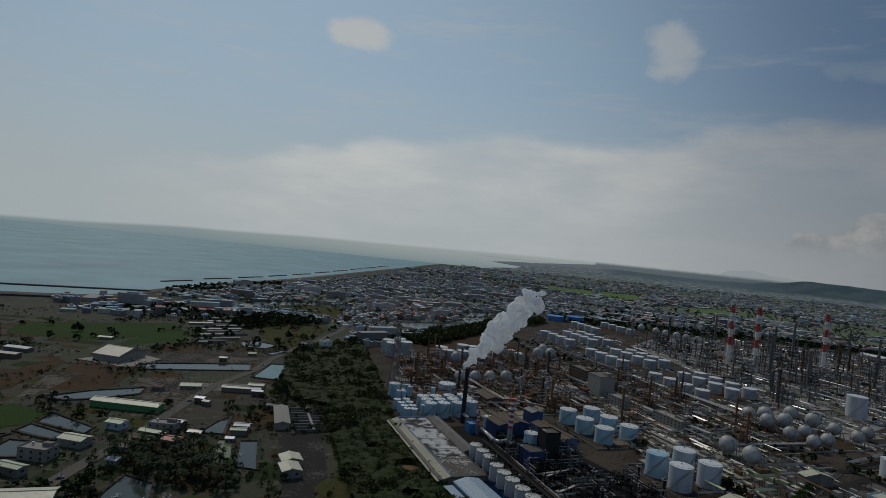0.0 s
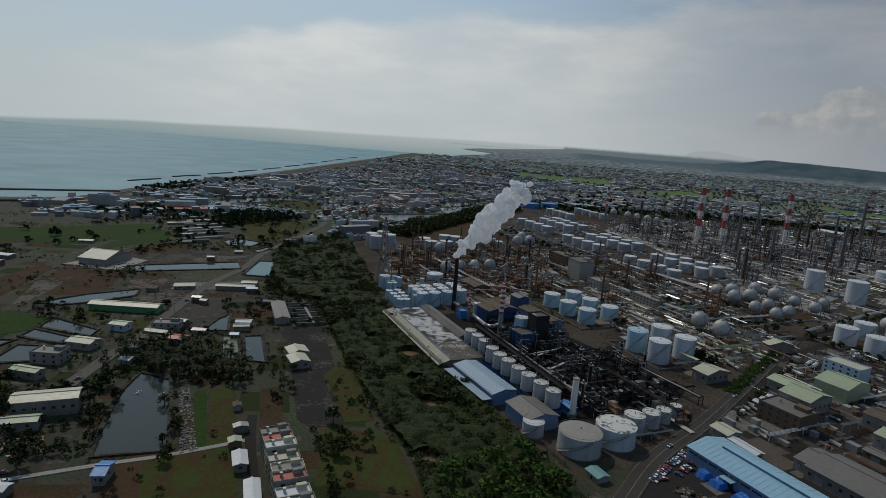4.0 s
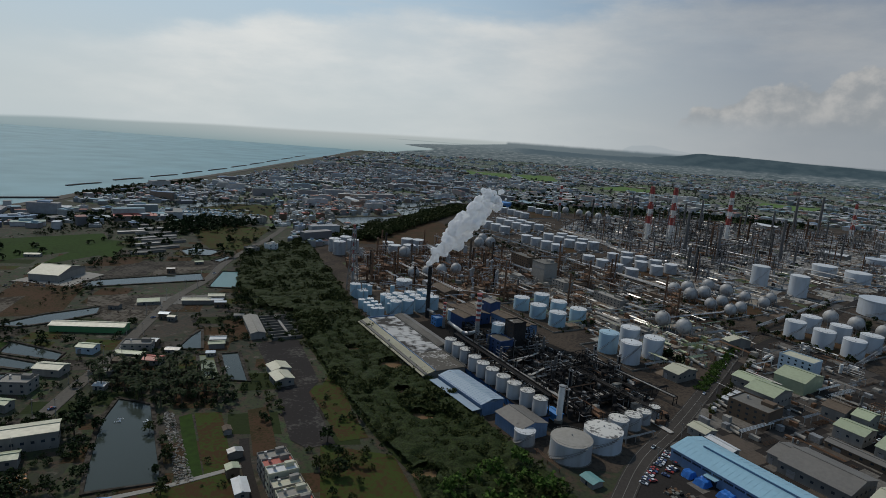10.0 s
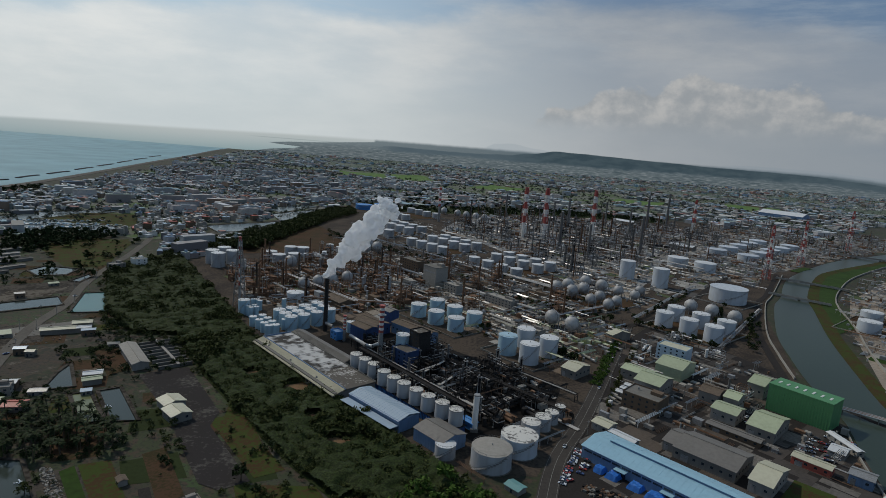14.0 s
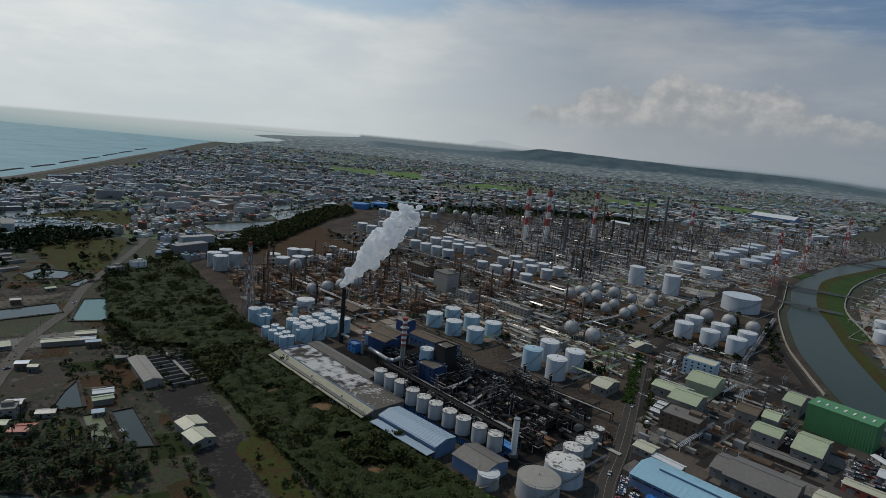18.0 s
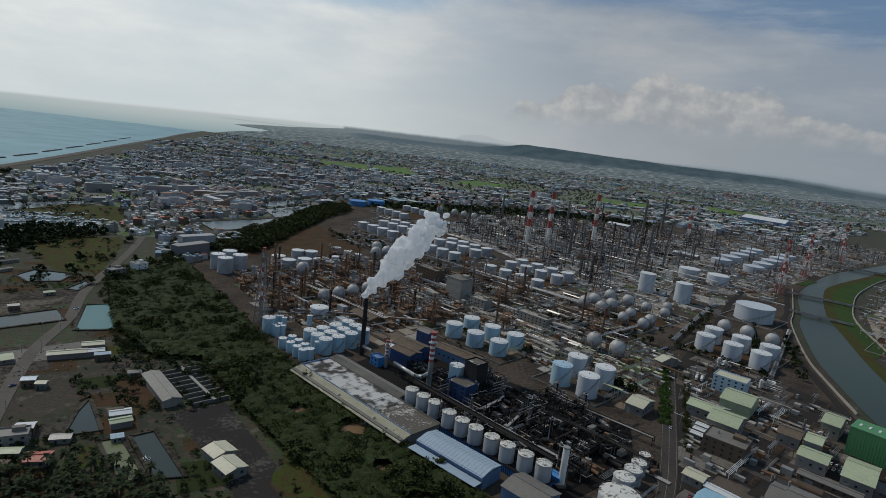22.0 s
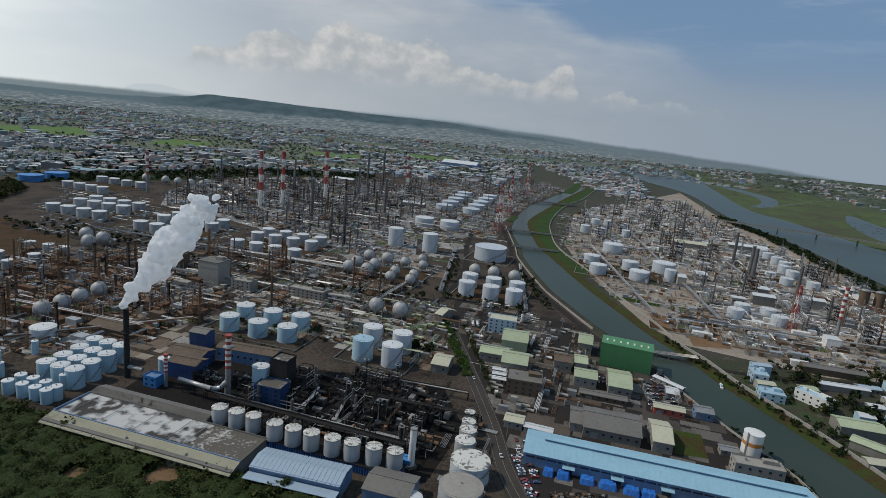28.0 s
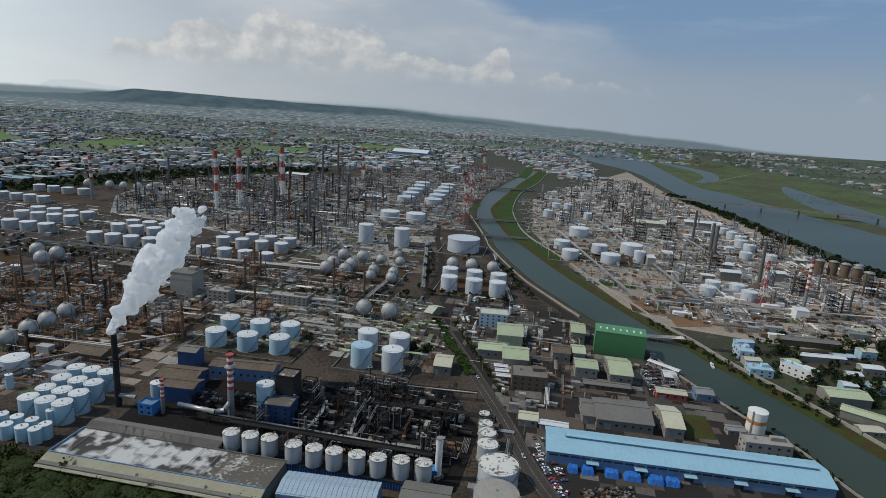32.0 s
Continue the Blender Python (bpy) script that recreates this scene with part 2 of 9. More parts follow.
wt.links.new(bg.outputs[0], wout.inputs[0])

sun_data = bpy.data.lights.new("sun", "SUN")
sun_data.energy, sun_data.angle, sun_data.color = 1.75, radians(0.6), (1.0, 0.93, 0.82)
sun = new("sun", sun_data)
_a, _e = radians(SUN_AZ), radians(SUN_EL)
_to = Vector((-math.sin(_a) * math.cos(_e), math.cos(_a) * math.cos(_e), math.sin(_e)))
sun.matrix_world = look(_to * 900, (0, 0, 0))

# ---- materials ----
MATS = {}


def ramp_mix(nt, fac, a, b):
    n = nt.nodes.new("ShaderNodeMix")
    n.data_type = "RGBA"
    if isinstance(fac, (int, float)):
        n.inputs[0].default_value = fac
    else:
        nt.links.new(fac, n.inputs[0])
    for i, v in ((6, a), (7, b)):
        if isinstance(v, tuple):
            n.inputs[i].default_value = (*v, 1)
        else:
            nt.links.new(v, n.inputs[i])
    return n.outputs[2]


def nstep(nt, v, lo, hi):
    n = nt.nodes.new("ShaderNodeMapRange")
    nt.links.new(v, n.inputs[0])
    n.inputs[1].default_value, n.inputs[2].default_value = lo, hi
    return n.outputs[0]


def noise_tex(nt, vec, scale, detail=5, stretch=None):
    if stretch:
        m = nt.nodes.new("ShaderNodeMapping")
        m.inputs["Scale"].default_value = stretch
        nt.links.new(vec, m.inputs[0])
        vec = m.outputs[0]
    n = nt.nodes.new("ShaderNodeTexNoise")
    nt.links.new(vec, n.inputs["Vector"])
    n.inputs["Scale"].default_value, n.inputs["Detail"].default_value = scale, detail
    return n.outputs["Fac"]


def mat(name, col, stain=None, rough=0.7, metal=0.0, big=0.08, fine=1.5, amount=0.6, bump=0.0, streak=False, spread=0.0, island=False, extra=None, lo=0.42, hi=0.7):
    """Paint, soil, steel: a base colour, a stain colour in patches at two scales, optional down-running streaks and a spread of tone from object to object."""
    if name in MATS:
        return MATS[name]
    m = bpy.data.materials.new(name)
    m.use_nodes = True
    nt = m.node_tree
    p = nt.nodes["Principled BSDF"]
    co = nt.nodes.new("ShaderNodeTexCoord").outputs["Object"]
    stain = stain or tuple(x * 0.6 for x in col)
    n1 = noise_tex(nt, co, big, 6)
    n2 = noise_tex(nt, co, fine, 4, (1, 1, 0.12) if streak else None)
    add = nt.nodes.new("ShaderNodeMath")
    add.operation = "MULTIPLY_ADD"
    nt.links.new(n2, add.inputs[0])
    add.inputs[1].default_value = 0.5
    half = nt.nodes.new("ShaderNodeMath")
    half.operation = "MULTIPLY"
    nt.links.new(n1, half.inputs[0])
    half.inputs[1].default_value = 0.5
    nt.links.new(half.outputs[0], add.inputs[2])
    fac = nstep(nt, add.outputs[0], lo, hi)
    sc = nt.nodes.new("ShaderNodeMath")
    sc.operation, sc.use_clamp = "MULTIPLY", True
    nt.links.new(fac, sc.inputs[0])
    sc.inputs[1].default_value = amount
    out = ramp_mix(nt, sc.outputs[0], col, stain)
    if spread or extra:
        if island:
            rnd = nt.nodes.new("ShaderNodeNewGeometry").outputs["Random Per Island"]
        else:
            rnd = nt.nodes.new("ShaderNodeObjectInfo").outputs["Random"]
        if extra:
            cr = nt.nodes.new("ShaderNodeValToRGB")
            cr.color_ramp.interpolation = "CONSTANT"
            while len(cr.color_ramp.elements) < len(extra):
                cr.color_ramp.elements.new(0.5)
            for i, (e, k) in enumerate(zip(cr.color_ramp.elements, extra)):
                e.position, e.color = i / len(extra), (*k, 1)
            nt.links.new(rnd, cr.inputs[0])
            out = ramp_mix(nt, sc.outputs[0], cr.outputs[0], stain)
        if spread:
            hs = nt.nodes.new("ShaderNodeHueSaturation")
            mr = nt.nodes.new("ShaderNodeMapRange")
            nt.links.new(rnd, mr.inputs[0])
            mr.inputs[3].default_value, mr.inputs[4].default_value = 1 - spread, 1 + spread
            nt.links.new(mr.outputs[0], hs.inputs["Value"])
            nt.links.new(out, hs.inputs["Color"])
            out = hs.outputs[0]
    nt.links.new(out, p.inputs["Base Color"])
    rr = nt.nodes.new("ShaderNodeMapRange")
    nt.links.new(n2, rr.inputs[0])
    rr.inputs[3].default_value, rr.inputs[4].default_value = max(0.05, rough - 0.12), min(1, rough + 0.12)
    nt.links.new(rr.outputs[0], p.inputs["Roughness"])
    p.inputs["Metallic"].default_value = metal
    if rough >= 0.7:
        p.inputs["Specular IOR Level"].default_value = 0.08
    if bump:
        bn = nt.nodes.new("ShaderNodeBump")
        bn.inputs["Strength"].default_value, bn.inputs["Distance"].default_value = 0.6, bump
        nt.links.new(n2, bn.inputs["Height"])
        nt.links.new(bn.outputs[0], p.inputs["Normal"])
    MATS[name] = m
    return m


def water_mat(name, col, rough=0.12, wave=0.35, scale=0.25, tint=None):
    m = bpy.data.materials.new(name)
    m.use_nodes = True
    nt = m.node_tree
    p = nt.nodes["Principled BSDF"]
    co = nt.nodes.new("ShaderNodeTexCoord").outputs["Object"]
    n = noise_tex(nt, co, scale, 6)
    b = noise_tex(nt, co, 0.006, 5)
    out = ramp_mix(nt, nstep(nt, b, 0.35, 0.7), col, tint or tuple(x * 0.75 for x in col))
    nt.links.new(out, p.inputs["Base Color"])
    p.inputs["Roughness"].default_value, p.inputs["IOR"].default_value = rough, 1.33
    bn = nt.nodes.new("ShaderNodeBump")
    bn.inputs["Strength"].default_value, bn.inputs["Distance"].default_value = wave, 0.3
    nt.links.new(n, bn.inputs["Height"])
    nt.links.new(bn.outputs[0], p.inputs["Normal"])
    MATS[name] = m
    return m


def leaf_mat(name, dark, light, big=0.05):
    m = bpy.data.materials.new(name)
    m.use_nodes = True
    nt = m.node_tree
    p = nt.nodes["Principled BSDF"]
    co = nt.nodes.new("ShaderNodeTexCoord").outputs["Object"]
    geo = nt.nodes.new("ShaderNodeNewGeometry").outputs["Random Per Island"]
    n1 = noise_tex(nt, co, big, 5)
    f = nt.nodes.new("ShaderNodeMath")
    f.operation = "MULTIPLY_ADD"
    nt.links.new(geo, f.inputs[0])
    f.inputs[1].default_value = 0.45
    nt.links.new(n1, f.inputs[2])
    out = ramp_mix(nt, nstep(nt, f.outputs[0], 0.35, 1.0), dark, light)
    out = ramp_mix(nt, nstep(nt, noise_tex(nt, co, 0.9, 6), 0.40, 0.62), tuple(x * 0.55 for x in dark), out)
    nt.links.new(out, p.inputs["Base Color"])
    p.inputs["Roughness"].default_value = 0.75
    p.inputs["Specular IOR Level"].default_value = 0.1
    MATS[name] = m
    return m


WHITE = mat("tank_white_paint", (0.52, 0.56, 0.6), (0.31, 0.3, 0.27), 0.45, fine=0.35, amount=0.45, streak=True, spread=0.06)
PALE_BLUE = mat("tank_pale_blue_paint", (0.38, 0.54, 0.63), (0.3, 0.36, 0.37), 0.45, fine=0.35, amount=0.45, streak=True, spread=0.06)
TANK_ROOF = mat("tank_roof_paint", (0.62, 0.63, 0.63), (0.38, 0.36, 0.32), 0.55, fine=0.5, amount=0.4, spread=0.05)
DIRTY_ROOF = mat("soiled_tank_roof", (0.62, 0.60, 0.55), (0.10, 0.095, 0.09), 0.7, big=0.12, fine=0.5, amount=0.9, lo=0.5, hi=0.56)
GREY_TANK = mat("grey_tank_paint", (0.405, 0.419, 0.432), (0.23, 0.203, 0.176), 0.5, fine=0.35, amount=0.6, streak=True, spread=0.1)
SPHERE_PAINT = mat("sphere_paint", (0.414, 0.408, 0.397), (0.218, 0.19, 0.161), 0.5, big=0.15, fine=0.5, amount=0.7, spread=0.12)
BLUE_SIDE = mat("bright_blue_paint", (0.05, 0.22, 0.52), (0.05, 0.13, 0.3), 0.5, fine=0.5, amount=0.4)
DARK_BLUE = mat("dark_blue_cladding", (0.035, 0.075, 0.20), (0.02, 0.03, 0.05), 0.55, fine=0.6, amount=0.8, streak=True)
WALL_BLUE = mat("blue_grey_cladding", (0.13, 0.22, 0.36), (0.07, 0.10, 0.14), 0.55, fine=0.6, amount=0.6, streak=True)
STEEL = mat("galvanised_steel", (0.293, 0.293, 0.288), (0.127, 0.108, 0.0875), 0.5, 0.3, fine=1.0, amount=0.7, spread=0.15)
RUST = mat("rusty_steel", (0.186, 0.11, 0.0696), (0.084, 0.0516, 0.0348), 0.8, fine=0.8, amount=0.8, spread=0.25)
DARK_STEEL = mat("sooty_steel", (0.0336, 0.0312, 0.03), (0.0144, 0.0132, 0.0126), 0.75, fine=0.8, amount=0.8, spread=0.3)
PALE_STEEL = mat("silver_cladding", (0.45, 0.45, 0.445), (0.254, 0.235, 0.215), 0.4, 0.5, fine=0.8, amount=0.5, spread=0.12)
COLUMN_GREY = mat("weathered_column", (0.136, 0.132, 0.128), (0.068, 0.06, 0.0528), 0.55, 0.2, fine=0.5, amount=0.8, streak=True, spread=0.25)
CONCRETE = mat("concrete", (0.19, 0.18, 0.16), (0.1, 0.092, 0.082), 0.85, fine=0.5, amount=0.6, bump=0.02)
LIGHT_CONCRETE = mat("pale_concrete", (0.33, 0.31, 0.275), (0.19, 0.17, 0.145), 0.85, fine=0.5, amount=0.5)
ASPHALT = mat("asphalt", (0.036, 0.031, 0.028), (0.022, 0.019, 0.017), 0.85, big=0.04, fine=0.9, amount=0.8, bump=0.01)
ROAD_GREY = mat("worn_road", (0.066, 0.058, 0.051), (0.042, 0.037, 0.033), 0.9, big=0.04, fine=0.6, amount=0.8)
COUNTRY_ROAD = mat("pale_country_road", (0.132, 0.119, 0.102), (0.085, 0.0765, 0.0663), 0.9, big=0.04, fine=0.6, amount=0.8)
LINE = mat("road_paint", (0.252, 0.246, 0.222), (0.18, 0.174, 0.162), 0.7, fine=2, amount=0.7)
REFINERY_YARD = mat("grey_refinery_yard", (0.314, 0.314, 0.306), (0.165, 0.147, 0.133), 0.9, big=0.03, fine=0.3, amount=0.9, lo=0.46, hi=0.58)
SHEET_BLUE = mat("pale_blue_roof_sheet", (0.33, 0.42, 0.50), (0.24, 0.29, 0.33), 0.55, fine=0.5, amount=0.5)
LOT = mat("worn_lot_asphalt", (0.034, 0.0298, 0.0281), (0.111, 0.102, 0.0892), 0.9, big=0.05, fine=0.4, amount=0.8, lo=0.52, hi=0.66, bump=0.01)
TOWN_GROUND = mat("town_ground", (0.173, 0.168, 0.152), (0.0856, 0.127, 0.0497), 0.95, big=0.012, fine=0.06, amount=1.0, lo=0.45, hi=0.57)
SOOT = mat("soot_covered_yard", (0.0192, 0.0168, 0.015), (0.0108, 0.0096, 0.009), 0.9, big=0.05, fine=0.6, amount=0.8, bump=0.03)
PAVING = mat("plant_paving", (0.144, 0.132, 0.12), (0.084, 0.072, 0.06), 0.9, big=0.05, fine=0.5, amount=0.7, island=True, extra=[(0.288, 0.27, 0.244), (0.18, 0.134, 0.0996), (0.134, 0.126, 0.119), (0.36, 0.342, 0.306), (0.234, 0.18, 0.134), (0.0996, 0.0936, 0.09), (0.0816, 0.108, 0.0456), (0.306, 0.26, 0.208)])
YARD_PAVING = mat("factory_yard_paving", (0.096, 0.0864, 0.0768), (0.048, 0.0432, 0.0384), 0.9, big=0.05, fine=0.5, amount=0.8, island=True, extra=[(0.136, 0.122, 0.109), (0.08, 0.0688, 0.0608), (0.192, 0.173, 0.15), (0.064, 0.0576, 0.0528), (0.112, 0.0896, 0.072), (0.16, 0.144, 0.128)])
PALE_YARD = mat("pale_plant_yard", (0.335, 0.281, 0.225), (0.173, 0.137, 0.106), 0.9, big=0.02, fine=0.3, amount=0.9, bump=0.03)
YARD = mat("plant_yard", (0.08, 0.062, 0.047), (0.038, 0.031, 0.026), 0.9, big=0.03, fine=0.4, amount=1.0, bump=0.03, lo=0.44, hi=0.58)
BROWN_EARTH = mat("brown_earth", (0.0738, 0.0426, 0.0246), (0.0394, 0.0344, 0.0148), 0.95, big=0.05, fine=0.6, amount=0.9, bump=0.05, lo=0.47, hi=0.58)
DRY_GRASS = mat("dry_grass", (0.0465, 0.0638, 0.015), (0.0638, 0.0375, 0.018), 0.95, big=0.07, fine=0.5, amount=1.0, bump=0.06, lo=0.46, hi=0.56)
GREEN_FIELD = mat("green_field", (0.0336, 0.064, 0.012), (0.024, 0.0352, 0.012), 0.95, big=0.015, fine=0.25, amount=0.9, bump=0.05)
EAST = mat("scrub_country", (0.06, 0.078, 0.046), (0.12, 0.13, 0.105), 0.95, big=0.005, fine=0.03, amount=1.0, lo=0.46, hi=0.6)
REED = mat("reed_grass", (0.0413, 0.075, 0.0195), (0.0263, 0.0413, 0.015), 0.95, big=0.03, fine=0.3, amount=1.0, bump=0.08)
MARSH = mat("marsh_grass", (0.085, 0.118, 0.045), (0.075, 0.072, 0.046), 0.95, big=0.006, fine=0.03, amount=1.0, lo=0.44, hi=0.58)
MUD = mat("pond_mud", (0.0713, 0.06, 0.0488), (0.0263, 0.0218, 0.0165), 0.8, big=0.05, fine=0.3, amount=1.0, bump=0.04, lo=0.46, hi=0.56)
ORANGE_EARTH = mat("orange_brown_earth", (0.21, 0.125, 0.07), (0.12, 0.075, 0.045), 0.95, big=0.05, fine=0.4, amount=0.9, bump=0.05)
PALE_MUD = mat("pale_dried_mud", (0.13, 0.112, 0.09), (0.045, 0.036, 0.027), 0.9, big=0.05, fine=0.25, amount=1.0, lo=0.46, hi=0.56, bump=0.04)
SAND = mat("beach_sand", (0.13, 0.117, 0.1), (0.08, 0.07, 0.057), 0.95, big=0.01, fine=0.1)
ROCK = mat("breakwater_rock", (0.085, 0.08, 0.075), (0.05, 0.045, 0.04), 0.9, fine=0.5)
UNDERWOOD = mat("scrub_floor", (0.03, 0.042, 0.014), (0.022, 0.025, 0.011), 0.95, big=0.05, fine=0.5, bump=0.1)
CREAM_ROOF = mat("cream_sheet_roof", (0.5, 0.48, 0.35), (0.34, 0.3, 0.21), 0.5, fine=0.5, amount=0.5, spread=0.08)
GREEN_ROOF = mat("pale_green_roof", (0.40, 0.44, 0.28), (0.25, 0.27, 0.18), 0.5, fine=0.5, amount=0.55, spread=0.12)
TAN_ROOF = mat("tan_roof", (0.17, 0.155, 0.135), (0.1, 0.09, 0.08), 0.6, fine=0.5, amount=0.6)
BROWN_ROOF = mat("brown_roof", (0.15, 0.115, 0.085), (0.07, 0.055, 0.045), 0.7, fine=0.5, amount=0.8)
BLUE_ROOF = mat("light_blue_roof", (0.3, 0.5, 0.6), (0.23, 0.37, 0.45), 0.45, fine=0.4, amount=0.5)
STRIP_ROOF = mat("pale_blue_sheet", (0.42, 0.52, 0.60), (0.27, 0.33, 0.38), 0.4, fine=0.6, amount=0.5, spread=0.1)
GREEN_WALL = mat("bright_green_cladding", (0.085, 0.25, 0.10), (0.06, 0.18, 0.075), 0.5, fine=0.5, amount=0.5, streak=True)
RED = mat("signal_red_paint", (0.38, 0.065, 0.05), (0.22, 0.055, 0.045), 0.5, amount=0.6)
PAINT_WHITE = mat("white_paint", (0.74, 0.72, 0.68), (0.45, 0.42, 0.38), 0.5, amount=0.5)
ORANGE = mat("orange_paint", (0.52, 0.20, 0.04), (0.3, 0.13, 0.05), 0.5)
WALL = mat("rendered_wall", (0.271, 0.254, 0.226), (0.156, 0.139, 0.123), 0.85, fine=0.4, amount=0.6, streak=True, spread=0.2)
BROWN_WALL = mat("brown_tile_wall", (0.16, 0.115, 0.08), (0.09, 0.07, 0.052), 0.7, fine=0.6, spread=0.1)
SHADE_GLASS = mat("window_glass", (0.03, 0.04, 0.05), (0.05, 0.06, 0.07), 0.12)
RED_ROOF = mat("red_sheet_roof", (0.42, 0.09, 0.06), (0.26, 0.07, 0.05), 0.55)
TARP = mat("blue_tarpaulin", (0.03, 0.17, 0.55), (0.02, 0.09, 0.3), 0.45, fine=0.6, amount=0.8)
ROOF_CRUST = mat("crusted_flat_roof", (0.50, 0.49, 0.47), (0.07, 0.064, 0.058), 0.9, big=0.055, fine=0.14, amount=1.0, lo=0.47, hi=0.56, bump=0.05)
CRUST_DARK = mat("dark_flat_roof", (0.12, 0.108, 0.092), (0.5, 0.48, 0.45), 0.9, big=0.09, fine=0.5, amount=0.9, lo=0.52, hi=0.62, bump=0.05)
STEAM = mat("white_steam", (0.95, 0.95, 0.95), (0.92, 0.92, 0.92), 1.0)
_nt = STEAM.node_tree
_mix, _dif, _thin = (_nt.nodes.new("ShaderNode" + k) for k in ("MixShader", "BsdfDiffuse", "BsdfTranslucent"))
_mix.inputs[0].default_value = 0.62
for _n in (_dif, _thin):
    _n.inputs["Color"].default_value = (0.96, 0.965, 0.97, 1)
_nt.links.new(_dif.outputs[0], _mix.inputs[1])
_nt.links.new(_thin.outputs[0], _mix.inputs[2])
_nt.links.new(_mix.outputs[0], _nt.nodes["Material Output"].inputs["Surface"])
BARK = mat("bark", (0.11, 0.085, 0.06), (0.06, 0.05, 0.035), 0.9)
SEA = water_mat("sea_water", (0.205, 0.365, 0.405), 0.6, 0.5, 0.08)
SEA.node_tree.nodes["Principled BSDF"].inputs["Specular IOR Level"].default_value = 0.4
POND = water_mat("pond_water", (0.0425, 0.0527, 0.0442), 0.1, 0.12, 0.6)
TEAL_POND = water_mat("teal_pond_water", (0.09, 0.19, 0.17), 0.1, 0.15, 0.6)
BRIGHT_POND = water_mat("shallow_water", (0.10, 0.12, 0.12), 0.25, 0.1, 0.5)
GREEN_POND = water_mat("algae_pond_water", (0.17, 0.18, 0.09), 0.15, 0.15, 0.6)
RIVER = water_mat("river_water", (0.045, 0.062, 0.045), 0.28, 0.12, 0.4)
RIVER.node_tree.nodes["Principled BSDF"].inputs["Specular IOR Level"].default_value = 0.2
LEAF = leaf_mat("scrub_leaves", (0.041, 0.0527, 0.0143), (0.0868, 0.099, 0.0291))
CANOPY = leaf_mat("canopy_leaves", (0.024, 0.036, 0.010), (0.046, 0.064, 0.017), 0.2)
LEAF_DARK = leaf_mat("dark_leaves", (0.017, 0.0306, 0.0102), (0.0425, 0.0638, 0.0187))
LEAF_BRIGHT = leaf_mat("bright_leaves", (0.05, 0.10, 0.016), (0.11, 0.18, 0.035))
# distant foliage: haze is put into the leaf colour, which is paler than nearer trees
LEAF_HAZED = leaf_mat("haze_paled_leaves", (0.063, 0.0792, 0.0558), (0.099, 0.113, 0.081))
PALM_LEAF = leaf_mat("palm_leaves", (0.022, 0.034, 0.013), (0.05, 0.07, 0.025))
CAR_PAINT = mat("car_paint", (0.5, 0.5, 0.5), (0.4, 0.4, 0.4), 0.25, extra=[(0.75, 0.75, 0.74), (0.7, 0.7, 0.7), (0.05, 0.05, 0.055), (0.28, 0.28, 0.29), (0.72, 0.72, 0.72), (0.35, 0.05, 0.04), (0.06, 0.09, 0.2)], amount=0.1)
TYRE = mat("tyre_rubber", (0.02, 0.02, 0.02))
# town walls and roofs are lightened in place of distance haze
TOWN = mat("town_walls", (0.335, 0.335, 0.335), (0.179, 0.167, 0.167), 0.8, fine=0.2, amount=0.5, island=True, extra=[(0.407, 0.407, 0.395), (0.299, 0.263, 0.251), (0.514, 0.49, 0.478), (0.215, 0.239, 0.227), (0.335, 0.335, 0.335), (0.251, 0.179, 0.132), (0.454, 0.431, 0.395), (0.179, 0.167, 0.167)])
TOWN_ROOF = mat("town_roofs", (0.392, 0.392, 0.392), (0.274, 0.274, 0.261), 0.7, fine=0.2, amount=0.5, island=True, extra=[(0.415, 0.415, 0.415), (0.606, 0.618, 0.618), (0.333, 0.309, 0.297), (0.274, 0.392, 0.439), (0.369, 0.19, 0.155), (0.369, 0.428, 0.369), (0.523, 0.511, 0.475), (0.261, 0.25, 0.226), (0.546, 0.57, 0.582), (0.226, 0.309, 0.415)])

